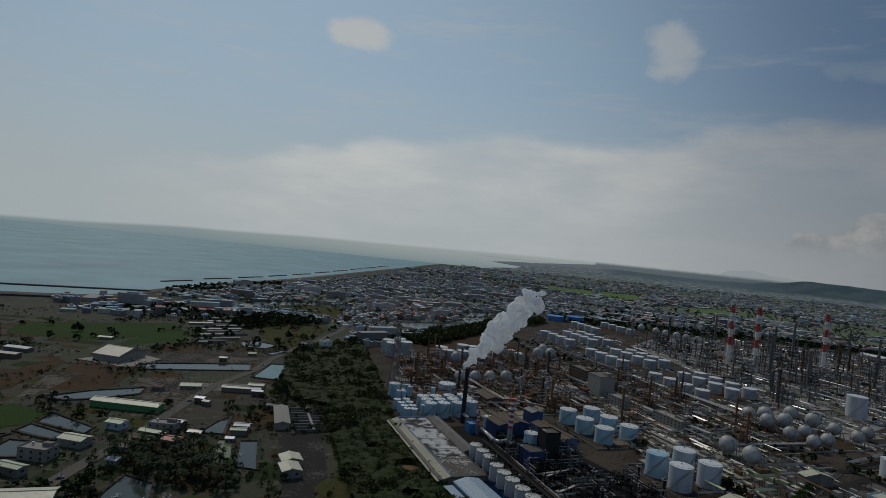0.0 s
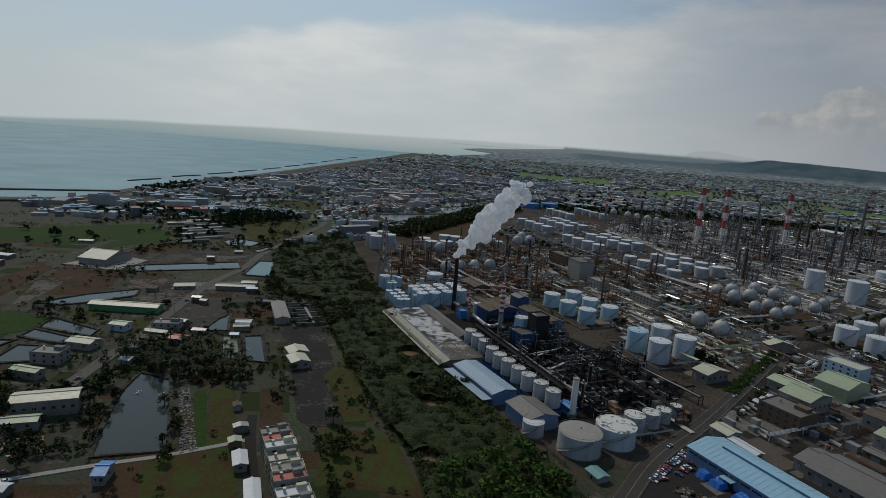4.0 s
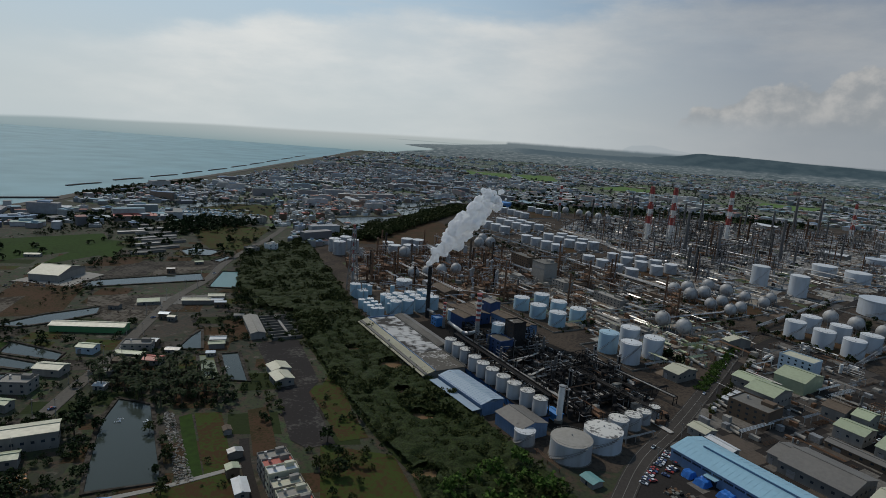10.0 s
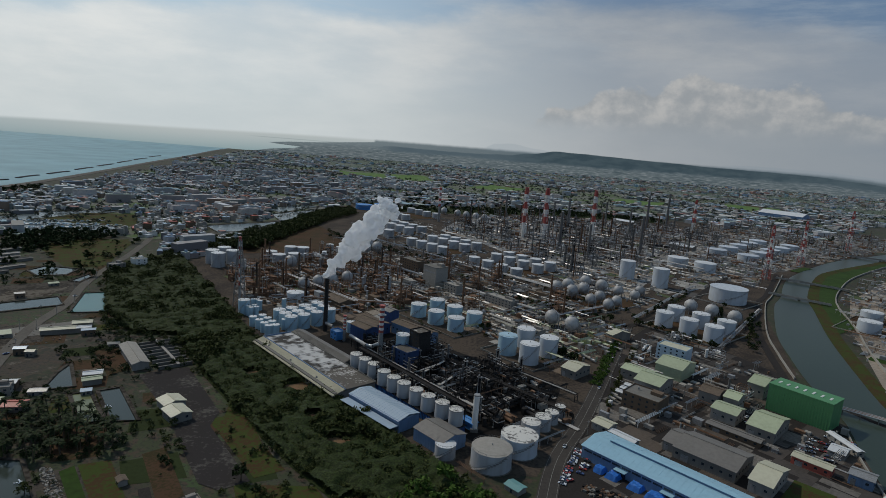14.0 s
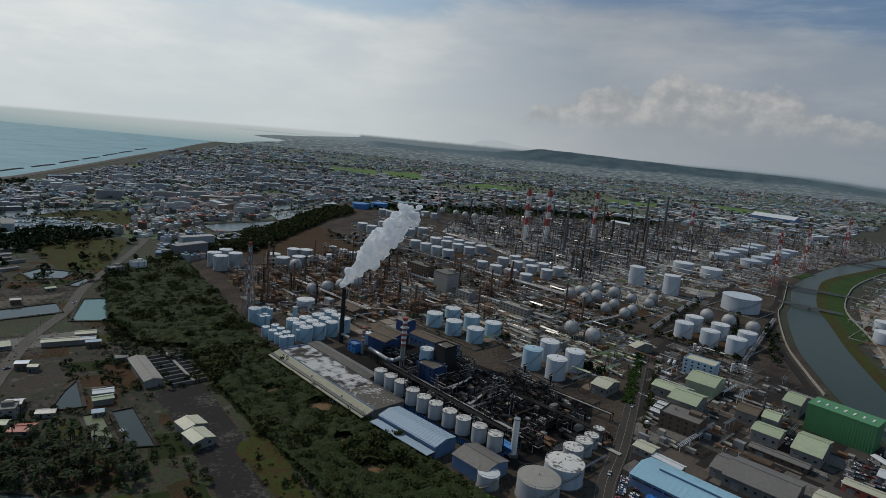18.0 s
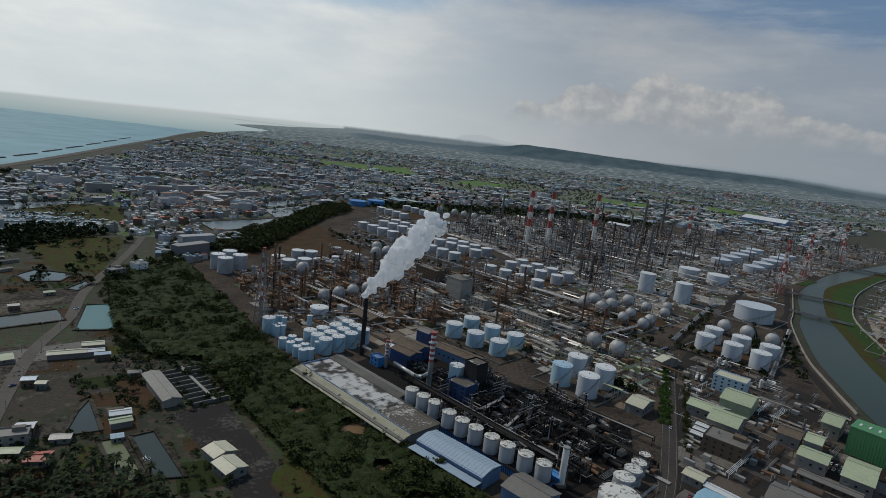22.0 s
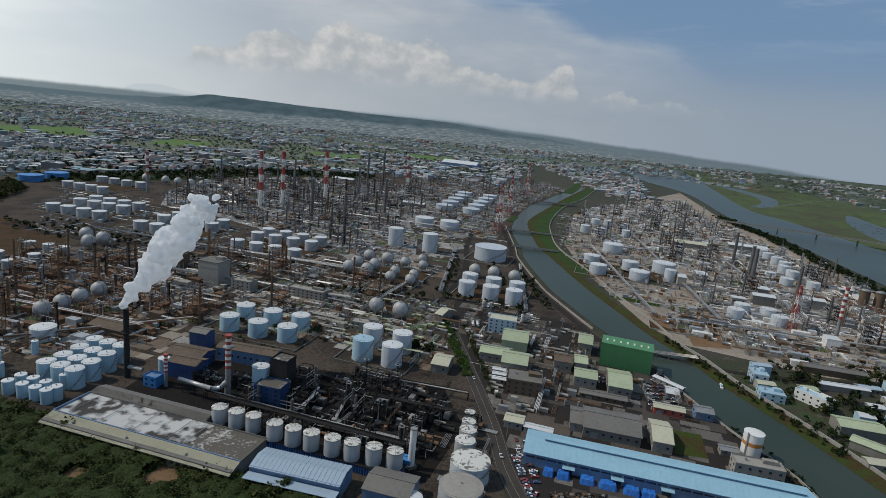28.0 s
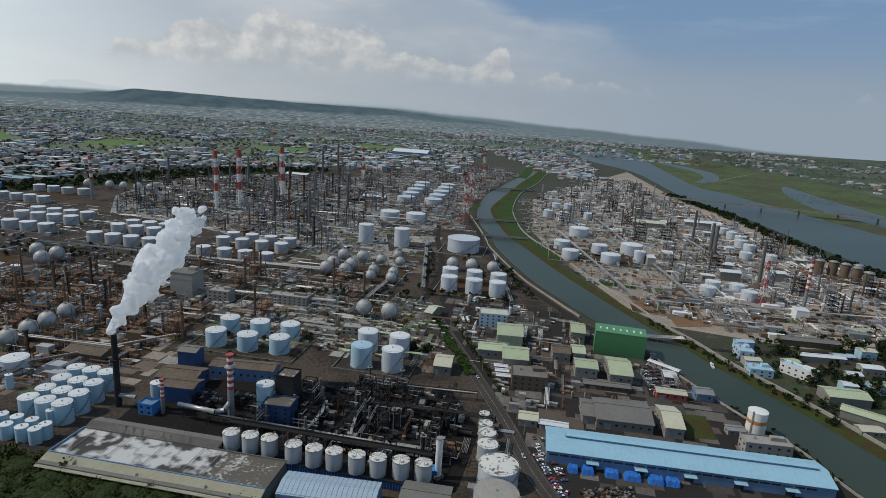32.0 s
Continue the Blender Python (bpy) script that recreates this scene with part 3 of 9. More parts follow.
# ---- builders ----
class Shape:
    """Vertices and faces of one part, with smooth sides on what is round."""

    def __init__(self):
        self.v, self.f, self.s = [], [], []

    def add(self, vs, fs, smooth=False):
        k = len(self.v)
        self.v.extend(vs)
        self.f.extend([tuple(i + k for i in f) for f in fs])
        self.s.extend([smooth] * len(fs))
        return self

    def box(self, cx, cy, z0, w, d, z1, rot=0.0):
        ca, sa = math.cos(radians(rot)), math.sin(radians(rot))
        vs = []
        for z in (z0, z1):
            for a, b in ((-1, -1), (1, -1), (1, 1), (-1, 1)):
                x, y = a * w / 2, b * d / 2
                vs.append((cx + x * ca - y * sa, cy + x * sa + y * ca, z))
        return self.add(vs, [(3, 2, 1, 0), (4, 5, 6, 7), (0, 1, 5, 4), (1, 2, 6, 5), (2, 3, 7, 6), (3, 0, 4, 7)])

    def cyl(self, x, y, z0, z1, r0, r1=None, n=14, cap=True):
        r1 = r0 if r1 is None else r1
        cs = [(math.cos(2 * math.pi * i / n), math.sin(2 * math.pi * i / n)) for i in range(n)]
        self.add([(x + a * r0, y + b * r0, z0) for a, b in cs] + [(x + a * r1, y + b * r1, z1) for a, b in cs], [(i, (i + 1) % n, n + (i + 1) % n, n + i) for i in range(n)], True)
        if cap:
            self.add([(x + a * r1, y + b * r1, z1) for a, b in cs], [tuple(range(n))])
        return self

    def cone(self, x, y, z0, z1, r, n=20):
        cs = [(x + r * math.cos(2 * math.pi * i / n), y + r * math.sin(2 * math.pi * i / n), z0) for i in range(n)]
        return self.add(cs + [(x, y, z1)], [(i, (i + 1) % n, n) for i in range(n)], True)

    def tube(self, p, q, r, n=6):
        p, q = Vector(p), Vector(q)
        d = (q - p).normalized()
        a = d.cross(Vector((0, 0, 1)))
        a = a.normalized() if a.length > 1e-3 else Vector((1, 0, 0))
        b = d.cross(a)
        ring = [a * (r * math.cos(2 * math.pi * i / n)) + b * (r * math.sin(2 * math.pi * i / n)) for i in range(n)]
        return self.add([tuple(p + o) for o in ring] + [tuple(q + o) for o in ring], [(i, n + i, n + (i + 1) % n, (i + 1) % n) for i in range(n)] + [tuple(range(n - 1, -1, -1)), tuple(range(n, 2 * n))], n > 4)

    def ball(self, x, y, z, r, n=16, m=9, zs=1.0):
        vs = [(x, y, z - r * zs)]
        for j in range(1, m):
            t = math.pi * j / m
            vs += [(x + r * math.sin(t) * math.cos(2 * math.pi * i / n), y + r * math.sin(t) * math.sin(2 * math.pi * i / n), z - r * zs * math.cos(t)) for i in range(n)]
        vs.append((x, y, z + r * zs))
        fs = [(0, 1 + (i + 1) % n, 1 + i) for i in range(n)]
        for j in range(m - 2):
            fs += [(1 + j * n + i, 1 + j * n + (i + 1) % n, 1 + (j + 1) * n + (i + 1) % n, 1 + (j + 1) * n + i) for i in range(n)]
        k = 1 + (m - 2) * n
        fs += [(k + i, k + (i + 1) % n, len(vs) - 1) for i in range(n)]
        return self.add(vs, fs, True)

    def gable(self, w, d, z0, z1, over=0.6, thick=0.25):
        """A pitched sheet roof over a plan of w by d, its ridge along x."""
        w, d = w + 2 * over, d + 2 * over
        for t in (0, 1):
            s = 1 if t else -1
            self.add([(-w / 2, s * d / 2, z0), (w / 2, s * d / 2, z0), (w / 2, 0, z1), (-w / 2, 0, z1), (-w / 2, s * d / 2, z0 - thick), (w / 2, s * d / 2, z0 - thick), (w / 2, 0, z1 - thick), (-w / 2, 0, z1 - thick)], [(0, 1, 2, 3) if s < 0 else (3, 2, 1, 0), (4, 7, 6, 5) if s < 0 else (5, 6, 7, 4), (0, 4, 5, 1), (1, 5, 6, 2), (3, 2, 6, 7), (0, 3, 7, 4)])
        return self

    def mesh(self, name, material):
        me = bpy.data.meshes.new(name)
        me.from_pydata(self.v, [], self.f)
        me.polygons.foreach_set("use_smooth", self.s)
        me.materials.append(material)
        me.update()
        return me


def part(name, shape, material, parent, label="", at=None):
    me = shape.mesh(name, material) if isinstance(shape, Shape) else shape
    ob = new(name, me)
    ob.parent = parent
    if at is not None:
        ob.matrix_basis = at
    return tagged(ob, label)


def thing(name, label, category, x=0, y=0, rot=0, group="", kind="", z=0):
    ob = new(name)
    ob.matrix_basis = pose(x, y, z, 0, 0, rot)
    return tagged(ob, label, category, group, kind)


def sheet(name, points, z, material, label, category, kind="structure", thick=0.0):
    """A flat piece of ground or water with the given outline."""
    tris = tessellate_polygon([[Vector((x, y, 0)) for x, y in points]])
    me = bpy.data.meshes.new(name)
    fs = []
    for a, b, c in tris:
        (x0, y0), (x1, y1), (x2, y2) = points[a], points[b], points[c]
        fs.append((a, b, c) if (x1 - x0) * (y2 - y0) - (x2 - x0) * (y1 - y0) > 0 else (a, c, b))
    me.from_pydata([(x, y, z) for x, y in points], [], fs)
    me.materials.append(material)
    me.update()
    return tagged(new(name, me), label, category, "", kind)


def smooth_line(pts, n=4):
    """Catmull-Rom through the points."""
    out = []
    p = [pts[0]] + list(pts) + [pts[-1]]
    for i in range(1, len(p) - 2):
        a, b, c, d = (np.array(q, float) for q in p[i - 1:i + 3])
        for k in range(n):
            t = k / n
            out.append(tuple(0.5 * (2 * b + (c - a) * t + (2 * a - 5 * b + 4 * c - d) * t * t + (3 * b - a - 3 * c + d) * t ** 3)))
    return out + [tuple(map(float, pts[-1]))]


def offset(pts, d):
    p = np.array(pts, float)
    t = np.gradient(p, axis=0)
    t /= np.linalg.norm(t, axis=1, keepdims=True) + 1e-9
    return [tuple(q) for q in p + d * np.stack([-t[:, 1], t[:, 0]], 1)]


def strip(name, pts, width, z0, z1, material, label, category, kind="structure", smooth=4, parent=None):
    """A band of even width along a line, z1 - z0 thick."""
    line = smooth_line(pts, smooth) if smooth > 1 else list(pts)
    a, b = offset(line, width / 2), offset(line, -width / 2)
    s = Shape()
    n = len(line)
    vs = [(*p, z1) for p in a] + [(*p, z1) for p in b] + [(*p, z0) for p in a] + [(*p, z0) for p in b]
    fs = []
    for i in range(n - 1):
        fs += [(n + i, n + i + 1, i + 1, i), (i, i + 1, 2 * n + i + 1, 2 * n + i), (n + i + 1, n + i, 3 * n + i, 3 * n + i + 1)]
    fs += [(0, 2 * n, 3 * n, n), (n - 1, 2 * n - 1, 4 * n - 1, 3 * n - 1)]
    s.add(vs, fs)
    if parent:
        return part(name, s, material, parent, label)
    return tagged(new(name, s.mesh(name, material)), label, category, "", kind)


def inside(x, y, poly):
    hit = False
    for (x0, y0), (x1, y1) in zip(poly, poly[1:] + poly[:1]):
        if (y0 > y) != (y1 > y) and x < (x1 - x0) * (y - y0) / (y1 - y0) + x0:
            hit = not hit
    return hit


AX = (0.690, -0.724)   # the plant's grid: along the near road front
AY = (0.724, 0.690)    # and away from it
ROT = -46.4


def grid(u, v, origin=(0, 400)):
    return origin[0] + u * AX[0] + v * AY[0], origin[1] + u * AX[1] + v * AY[1]


BUSY = []  # circles that are taken


def free(x, y, r):
    return all((x - a) ** 2 + (y - b) ** 2 > (r + c) ** 2 for a, b, c in BUSY)


# ---- the ground, sea, river ----
g = Shape()
rings = [0, 150, 300, 500, 750, 1050, 1400, 1900, 2500, 3300, 4200, 5200, 6400]
N = 72
vs = [(0.0, 300.0, 0.0)]
for r in rings[1:]:
    vs += [(r * math.cos(2 * math.pi * i / N), 300 + r * math.sin(2 * math.pi * i / N), 0.0) for i in range(N)]
fs = [(0, 1 + i, 1 + (i + 1) % N) for i in range(N)]
for j in range(len(rings) - 2):
    fs += [(1 + j * N + i, 1 + (j + 1) * N + i, 1 + (j + 1) * N + (i + 1) % N, 1 + j * N + (i + 1) % N) for i in range(N)]
g.add(vs, fs)


def ground_mat():
    """A patchwork of fields, yards and scrub: cells of farmland with soil and grass colours, broken up at two scales."""
    m = bpy.data.materials.new("country_ground")
    m.use_nodes = True
    nt = m.node_tree
    p = nt.nodes["Principled BSDF"]
    co = nt.nodes.new("ShaderNodeTexCoord").outputs["Object"]
    mp = nt.nodes.new("ShaderNodeMapping")
    mp.inputs["Rotation"].default_value = (0, 0, 0.75)
    mp.inputs["Scale"].default_value = (1, 0.5, 1)
    nt.links.new(co, mp.inputs[0])
    vo = nt.nodes.new("ShaderNodeTexVoronoi")
    vo.distance = "CHEBYCHEV"
    vo.inputs["Scale"].default_value = 0.014
    nt.links.new(mp.outputs[0], vo.inputs["Vector"])
    sp = nt.nodes.new("ShaderNodeSeparateColor")
    nt.links.new(vo.outputs["Color"], sp.inputs[0])
    cr = nt.nodes.new("ShaderNodeValToRGB")
    cr.color_ramp.interpolation = "CONSTANT"
    cols = [(0.020, 0.031, 0.010), (0.043, 0.032, 0.022), (0.029, 0.045, 0.012), (0.019, 0.024, 0.009), (0.056, 0.047, 0.036), (0.035, 0.058, 0.015), (0.026, 0.027, 0.015)]
    while len(cr.color_ramp.elements) < len(cols):
        cr.color_ramp.elements.new(0.5)
    for i, (e, k) in enumerate(zip(cr.color_ramp.elements, cols)):
        e.position, e.color = i / len(cols), (*k, 1)
    nt.links.new(sp.outputs[0], cr.inputs[0])
    n = noise_tex(nt, co, 0.022, 8)
    n2 = noise_tex(nt, co, 0.16, 8)
    n3 = noise_tex(nt, co, 0.09, 7)
    out = ramp_mix(nt, nstep(nt, n, 0.44, 0.54), cr.outputs[0], (0.032, 0.041, 0.013))
    out = ramp_mix(nt, nstep(nt, n2, 0.48, 0.60), out, (0.055, 0.036, 0.022))
    out = ramp_mix(nt, nstep(nt, n3, 0.60, 0.68), out, (0.10, 0.085, 0.065))
    out = ramp_mix(nt, nstep(nt, noise_tex(nt, co, 0.5, 6), 0.50, 0.66), out, (0.018, 0.021, 0.010))
    nt.links.new(out, p.inputs["Base Color"])
    p.inputs["Roughness"].default_value = 0.95
    return m


tagged(new("ground", g.mesh("ground", ground_mat())), "flat coastal farmland with fields, scrub and bare soil", "ground", "", "structure")

SHORE = [(-1010, -600), (-990, 300), (-985, 560), (-935, 640), (-885, 740), (-935, 900), (-965, 1000), (-1016, 1230), (-1055, 1454), (-1166, 1890), (-1350, 2571), (-1560, 3367), (-1850, 4400), (-2300, 6300)]
shore_line = smooth_line(SHORE, 4)
sheet("sea", shore_line + [(-6200, 6300), (-6200, -600)], 0.5, SEA, "calm blue-green sea reaching to the horizon", "sea")
strip("beach", SHORE, 26, 0.0, 0.75, SAND, "narrow dark sand beach along the sea", "beach", smooth=4)
for a, b in (((-1120, 600), (-915, 850)), ((-1010, 480), (-872, 664))):
    strip("breakwater", [a, ((a[0] + b[0]) / 2, (a[1] + b[1]) / 2), b], 9, 0.0, 3.0, ROCK, "long dark rock breakwater of the harbour", "breakwater")
BW = [(-1022, 1004), (-1029, 1102), (-1057, 1172), (-1062, 1272), (-1076, 1321), (-1086, 1432), (-1100, 1480), (-1125, 1594), (-1137, 1649), (-1163, 1778), (-1190, 1850), (-1225, 1990), (-1250, 2060), (-1290, 2220), (-1320, 2300), (-1370, 2480), (-1400, 2560), (-1450, 2750), (-1490, 2850), (-1540, 3050)]
for i in range(0, len(BW), 2):
    a, b = BW[i], BW[i + 1]
    a, b = (a[0] - 42, a[1]), (b[0] - 42, b[1])
    strip("breakwater", [a, ((a[0] + b[0]) / 2 - 3, (a[1] + b[1]) / 2), b], 8, 0.0, 2.6, ROCK, "low detached rock breakwater in the sea", "breakwater")

RIV_L = [(2278, 2726), (1518, 1770), (1000, 1330), (800, 1170), (600, 955), (495, 785), (457, 727), (392, 594), (366, 520), (346, 455), (331, 385), (322, 358), (308, 324), (298, 295), (289, 264), (284, 240), (276, 214), (258, 180), (245, 130), (225, 60), (200, -60)]
RIV_R = [(2331, 2734), (1570, 1750), (1321, 1539), (1100, 1365), (878, 1180), (729, 1055), (652, 973), (545, 808), (500, 711), (449, 597), (408, 490), (383, 419), (371, 374), (354, 330), (346, 300), (337, 265), (327, 229), (311, 184), (298, 140), (280, 70), (260, -60)]
rl, rr = smooth_line(RIV_L, 4), smooth_line(RIV_R, 4)
sheet("river", rl + rr[::-1], 0.35, RIVER, "calm green river between concrete banks", "river")
EST_N = [(2750, 2750), (2147, 2040), (1879, 1554), (1420, 1052), (1237, 785), (1078, 587), (968, 450), (930, 380), (880, 250), (820, 50)]
EST_F = [(3300, 2700), (2804, 2212), (2182, 1633), (1709, 1178), (1618, 1010), (1461, 760), (1307, 506), (1230, 380), (1150, 100)]
sheet("estuary_water", smooth_line(EST_N, 4) + smooth_line(EST_F, 4)[::-1], 0.3, RIVER, "wide grey-blue estuary water beside the marsh", "river")
sheet("marsh", smooth_line([(3300, 2700), (2804, 2212), (2182, 1633), (1709, 1178), (1618, 1010), (1461, 760), (1307, 506), (1230, 380), (1150, 100)], 3) + [(1750, 300), (2020, 640), (2260, 850), (2560, 1180), (2790, 1500), (3190, 2060), (3420, 2600)], 0.25, MARSH, "flat bright green marsh beyond the estuary", "marsh")
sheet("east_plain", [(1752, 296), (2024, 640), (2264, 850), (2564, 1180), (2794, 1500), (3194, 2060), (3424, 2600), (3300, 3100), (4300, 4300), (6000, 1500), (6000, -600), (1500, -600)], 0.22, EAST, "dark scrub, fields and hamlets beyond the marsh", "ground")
sheet("marsh_channel", smooth_line([(2138, 1075), (1927, 885), (1663, 620), (1500, 480)], 4) + smooth_line([(1440, 540), (1599, 764), (1862, 958), (2120, 1090)], 4), 0.4, RIVER, "shallow channel winding through the marsh", "river")
sheet("marsh_channel", smooth_line([(2600, 1900), (2350, 1500), (2050, 1290), (1850, 1230)], 4) + smooth_line([(1830, 1260), (2030, 1340), (2280, 1540), (2540, 1930)], 4), 0.4, RIVER, "shallow channel winding through the marsh", "river")
strip("river_bank", offset(RIV_R, 7), 14, 0.0, 0.5, DRY_GRASS, "grassy strip along the river", "bank")
strip("river_wall", [(590, 962), (486, 790), (447, 730), (383, 598), (357, 524), (337, 458)], 1.0, 0.0, 2.2, LIGHT_CONCRETE, "pale concrete flood wall along the river", "wall")
RIV_W = [(2380, 2700), (1600, 1720), (1335, 1500), (1125, 1325), (926, 1180), (740, 1005), (640, 885), (566, 776), (510, 648), (462, 549), (419, 445), (399, 410), (387, 365), (370, 322), (362, 293), (353, 258), (342, 222), (326, 178), (313, 134), (296, 66)]
strip("river_wall", RIV_W[1:], 1.2, 0.0, 2.4, LIGHT_CONCRETE, "pale concrete flood wall along the river", "wall")
sheet("river_meadow", smooth_line(RIV_R[1:10], 4) + smooth_line(RIV_W[1:9], 4)[::-1], 0.45, REED, "lush green reed bank between river and wall", "bank")
strip("river_wall", offset(RIV_L, -3)[11:], 0.8, 0.0, 1.6, LIGHT_CONCRETE, "pale concrete flood wall along the river", "wall")
strip("green_shoal", [(636, 1010), (665, 1040), (690, 1062)], 14, 0.3, 0.9, REED, "overgrown green shoal in the river", "shoal")
strip("green_shoal", [(2200, 2610), (1700, 1960), (1400, 1650), (1180, 1452)], 30, 0.3, 0.7, REED, "overgrown green shoal in the river", "shoal")

# ---- yards, fields, ponds, roads ----
PLANT = [(-310, 650), (-175, 470), (-110, 425), (40, 265), (95, 268), (205, 515), (260, 600), (330, 440), (350, 480), (425, 690), (520, 850), (800, 1180), (1000, 1330), (900, 1750), (300, 1750), (-60, 1560), (-260, 1500), (-290, 1250), (-300, 900)]
sheet("plant_yard", PLANT, 0.06, YARD, "worn brown and grey ground of the chemical plant", "ground")
sheet("sooty_yard", [(-98, 432), (-62, 478), (-38, 492), (10, 482), (128, 395), (112, 340), (62, 298), (-30, 395)], 0.12, SOOT, "black soot-covered yard of the carbon works", "ground")
sheet("factory_yard", [(100, 260), (208, 520), (262, 600), (330, 470), (322, 366), (298, 287), (278, 218), (240, 130), (60, 150)], 0.1, ASPHALT, "dark asphalt yards between factory halls", "ground")
sheet("plant_yard", [(410, 455), (500, 640), (600, 800), (880, 1090), (1200, 1250), (1850, 1560), (1400, 1075), (1215, 805), (1060, 610), (930, 460), (840, 300), (560, 250), (470, 300), (400, 400)], 0.08, PALE_YARD, "worn brown and grey ground of the chemical plant", "ground")
sheet("refinery_yard", [(205, 740), (150, 900), (80, 1050), (0, 1160), (30, 1340), (110, 1490), (330, 1620), (620, 1580), (680, 1390), (550, 1200), (470, 1070), (400, 1000), (350, 870), (280, 740)], 0.09, REFINERY_YARD, "grey concrete ground of the refinery", "ground")
sheet("bare_plot", [(-283, 768), (-276, 970), (-233, 1090), (-150, 960), (-120, 900), (-197, 820)], 0.16, BROWN_EARTH, "bare brown plot behind the tree belt", "ground")
FIELDS = [
    ("field", [(-142, 239), (-129, 246), (-88, 198), (-96, 187)], DRY_GRASS, "brown and green weedy field"),
    ("field", [(-147, 232), (-143, 238), (-97, 187), (-101, 182)], GREEN_FIELD, "narrow green vegetable field"),
    ("field", [(-117, 167), (-88, 197), (-57, 161), (-92, 143)], DRY_GRASS, "weedy field with low scrub"),
    ("field", [(-127, 158), (-117, 167), (-92, 143), (-107, 135)], BROWN_EARTH, "bare ploughed brown field"),
    ("field", [(-693, 469), (-592, 628), (-528, 576), (-504, 571), (-474, 522), (-533, 516), (-549, 452), (-635, 419)], GREEN_FIELD, "bright green rice field"),
    ("field", [(-505, 738), (-450, 815), (-367, 619), (-458, 677)], DRY_GRASS, "brown fallow field with a green rim"),
    ("field", [(-117, 254), (-109, 263), (-79, 223), (-86, 212)], BROWN_EARTH, "bare reddish brown plot"),
    ("field", [(-101, 298), (-87, 307), (-39, 252), (-52, 242)], DRY_GRASS, "yellow-green grass strip beside the lot"),
    ("field", [(-60, 235), (-20, 240), (10, 200), (-35, 185)], DRY_GRASS, "weedy field with a red earth track"),
    ("drained_pond", [(-447, 514), (-424, 530), (-391, 481), (-422, 455)], MUD, "drained fish pond with a grey mud floor"),
    ("drained_pond", [(-421, 524), (-357, 580), (-343, 529), (-389, 483)], MUD, "drained fish pond with a grey mud floor"),
    ("drained_pond", [(-360, 395), (-300, 440), (-275, 395), (-330, 350)], MUD, "drained fish pond with a grey mud floor"),
    ("drained_pond", [(-227, 384), (-214, 410), (-181, 366), (-192, 345)], BROWN_EARTH, "brown drained basin with pale patches"),
    ("drained_pond", [(-480, 420), (-420, 440), (-350, 340), (-400, 300)], BROWN_EARTH, "drained fish pond with brown dykes"),
    ("drained_pond", [(-480, 520), (-440, 545), (-425, 500), (-470, 470)], BROWN_EARTH, "drained fish pond with brown dykes"),
    ("drained_pond", [(-411, 439), (-437, 496), (-423, 531), (-384, 476)], MUD, "drained fish pond with a grey mud floor"),
    ("drained_pond", [(-382, 474), (-398, 514), (-362, 533), (-358, 548), (-352, 510)], PALE_MUD, "drained fish pond with pale dried mud"),
    ("yard", [(-349, 365), (-370, 387), (-350, 411), (-331, 396), (-332, 375)], PALE_MUD, "pale bare work yard between fish ponds"),
    ("drained_pond", [(-326, 348), (-330, 367), (-292, 381), (-283, 357), (-297, 341)], PALE_MUD, "drained basin with brown and pale mud"),
    ("drained_pond", [(-379, 283), (-433, 344), (-416, 365), (-376, 295)], PALE_MUD, "bare brown and pale strip beside a pond"),
    ("field", [(-453, 304), (-468, 344), (-485, 385), (-461, 379), (-407, 293), (-406, 274)], BROWN_EARTH, "broad bare brown embankment"),
    ("field", [(-366, 248), (-366, 274), (-325, 276), (-314, 252), (-327, 224)], GREEN_FIELD, "weedy green plot between ponds"),
    ("field", [(-503, 451), (-491, 530), (-533, 601), (-558, 595), (-520, 489)], GREEN_FIELD, "green meadow beside the barn"),
    ("field", [(-529, 727), (-498, 804), (-433, 798), (-380, 640), (-418, 625), (-466, 668)], DRY_GRASS, "brown and green fallow field beside the road"),
    ("bare_plot", [(458, 449), (495, 430), (443, 376), (408, 394)], ORANGE_EARTH, "bare orange-brown plot beside the river wall"),
    ("bare_plot", [(451, 488), (465, 462), (426, 423), (425, 455)], ORANGE_EARTH, "ridged brown plot beside the river wall"),
    ("yard", [(497, 407), (531, 389), (480, 347), (442, 362)], CONCRETE, "grey truck yard of the chemical plant"),
    ("car_park", [(-174, 351), (-148, 372), (-98, 308), (-96, 290), (-53, 239), (-65, 229), (-77, 233), (-112, 279), (-118, 293), (-132, 305)], LOT, "empty dark asphalt lot beside the trees"),
    ("yard", [(-470, 455), (-420, 455), (-410, 405), (-470, 395)], LIGHT_CONCRETE, "pale concrete yard of a barn"),
    ("yard", [(-330, 405), (-285, 445), (-268, 420), (-318, 385)], CONCRETE, "pale bare yard between fish ponds"),
]
for name, pts, m, label in FIELDS:
    sheet(name, pts, 0.13 + 0.0045 * FIELDS.index((name, pts, m, label)), m, label, name.split("_")[-1])
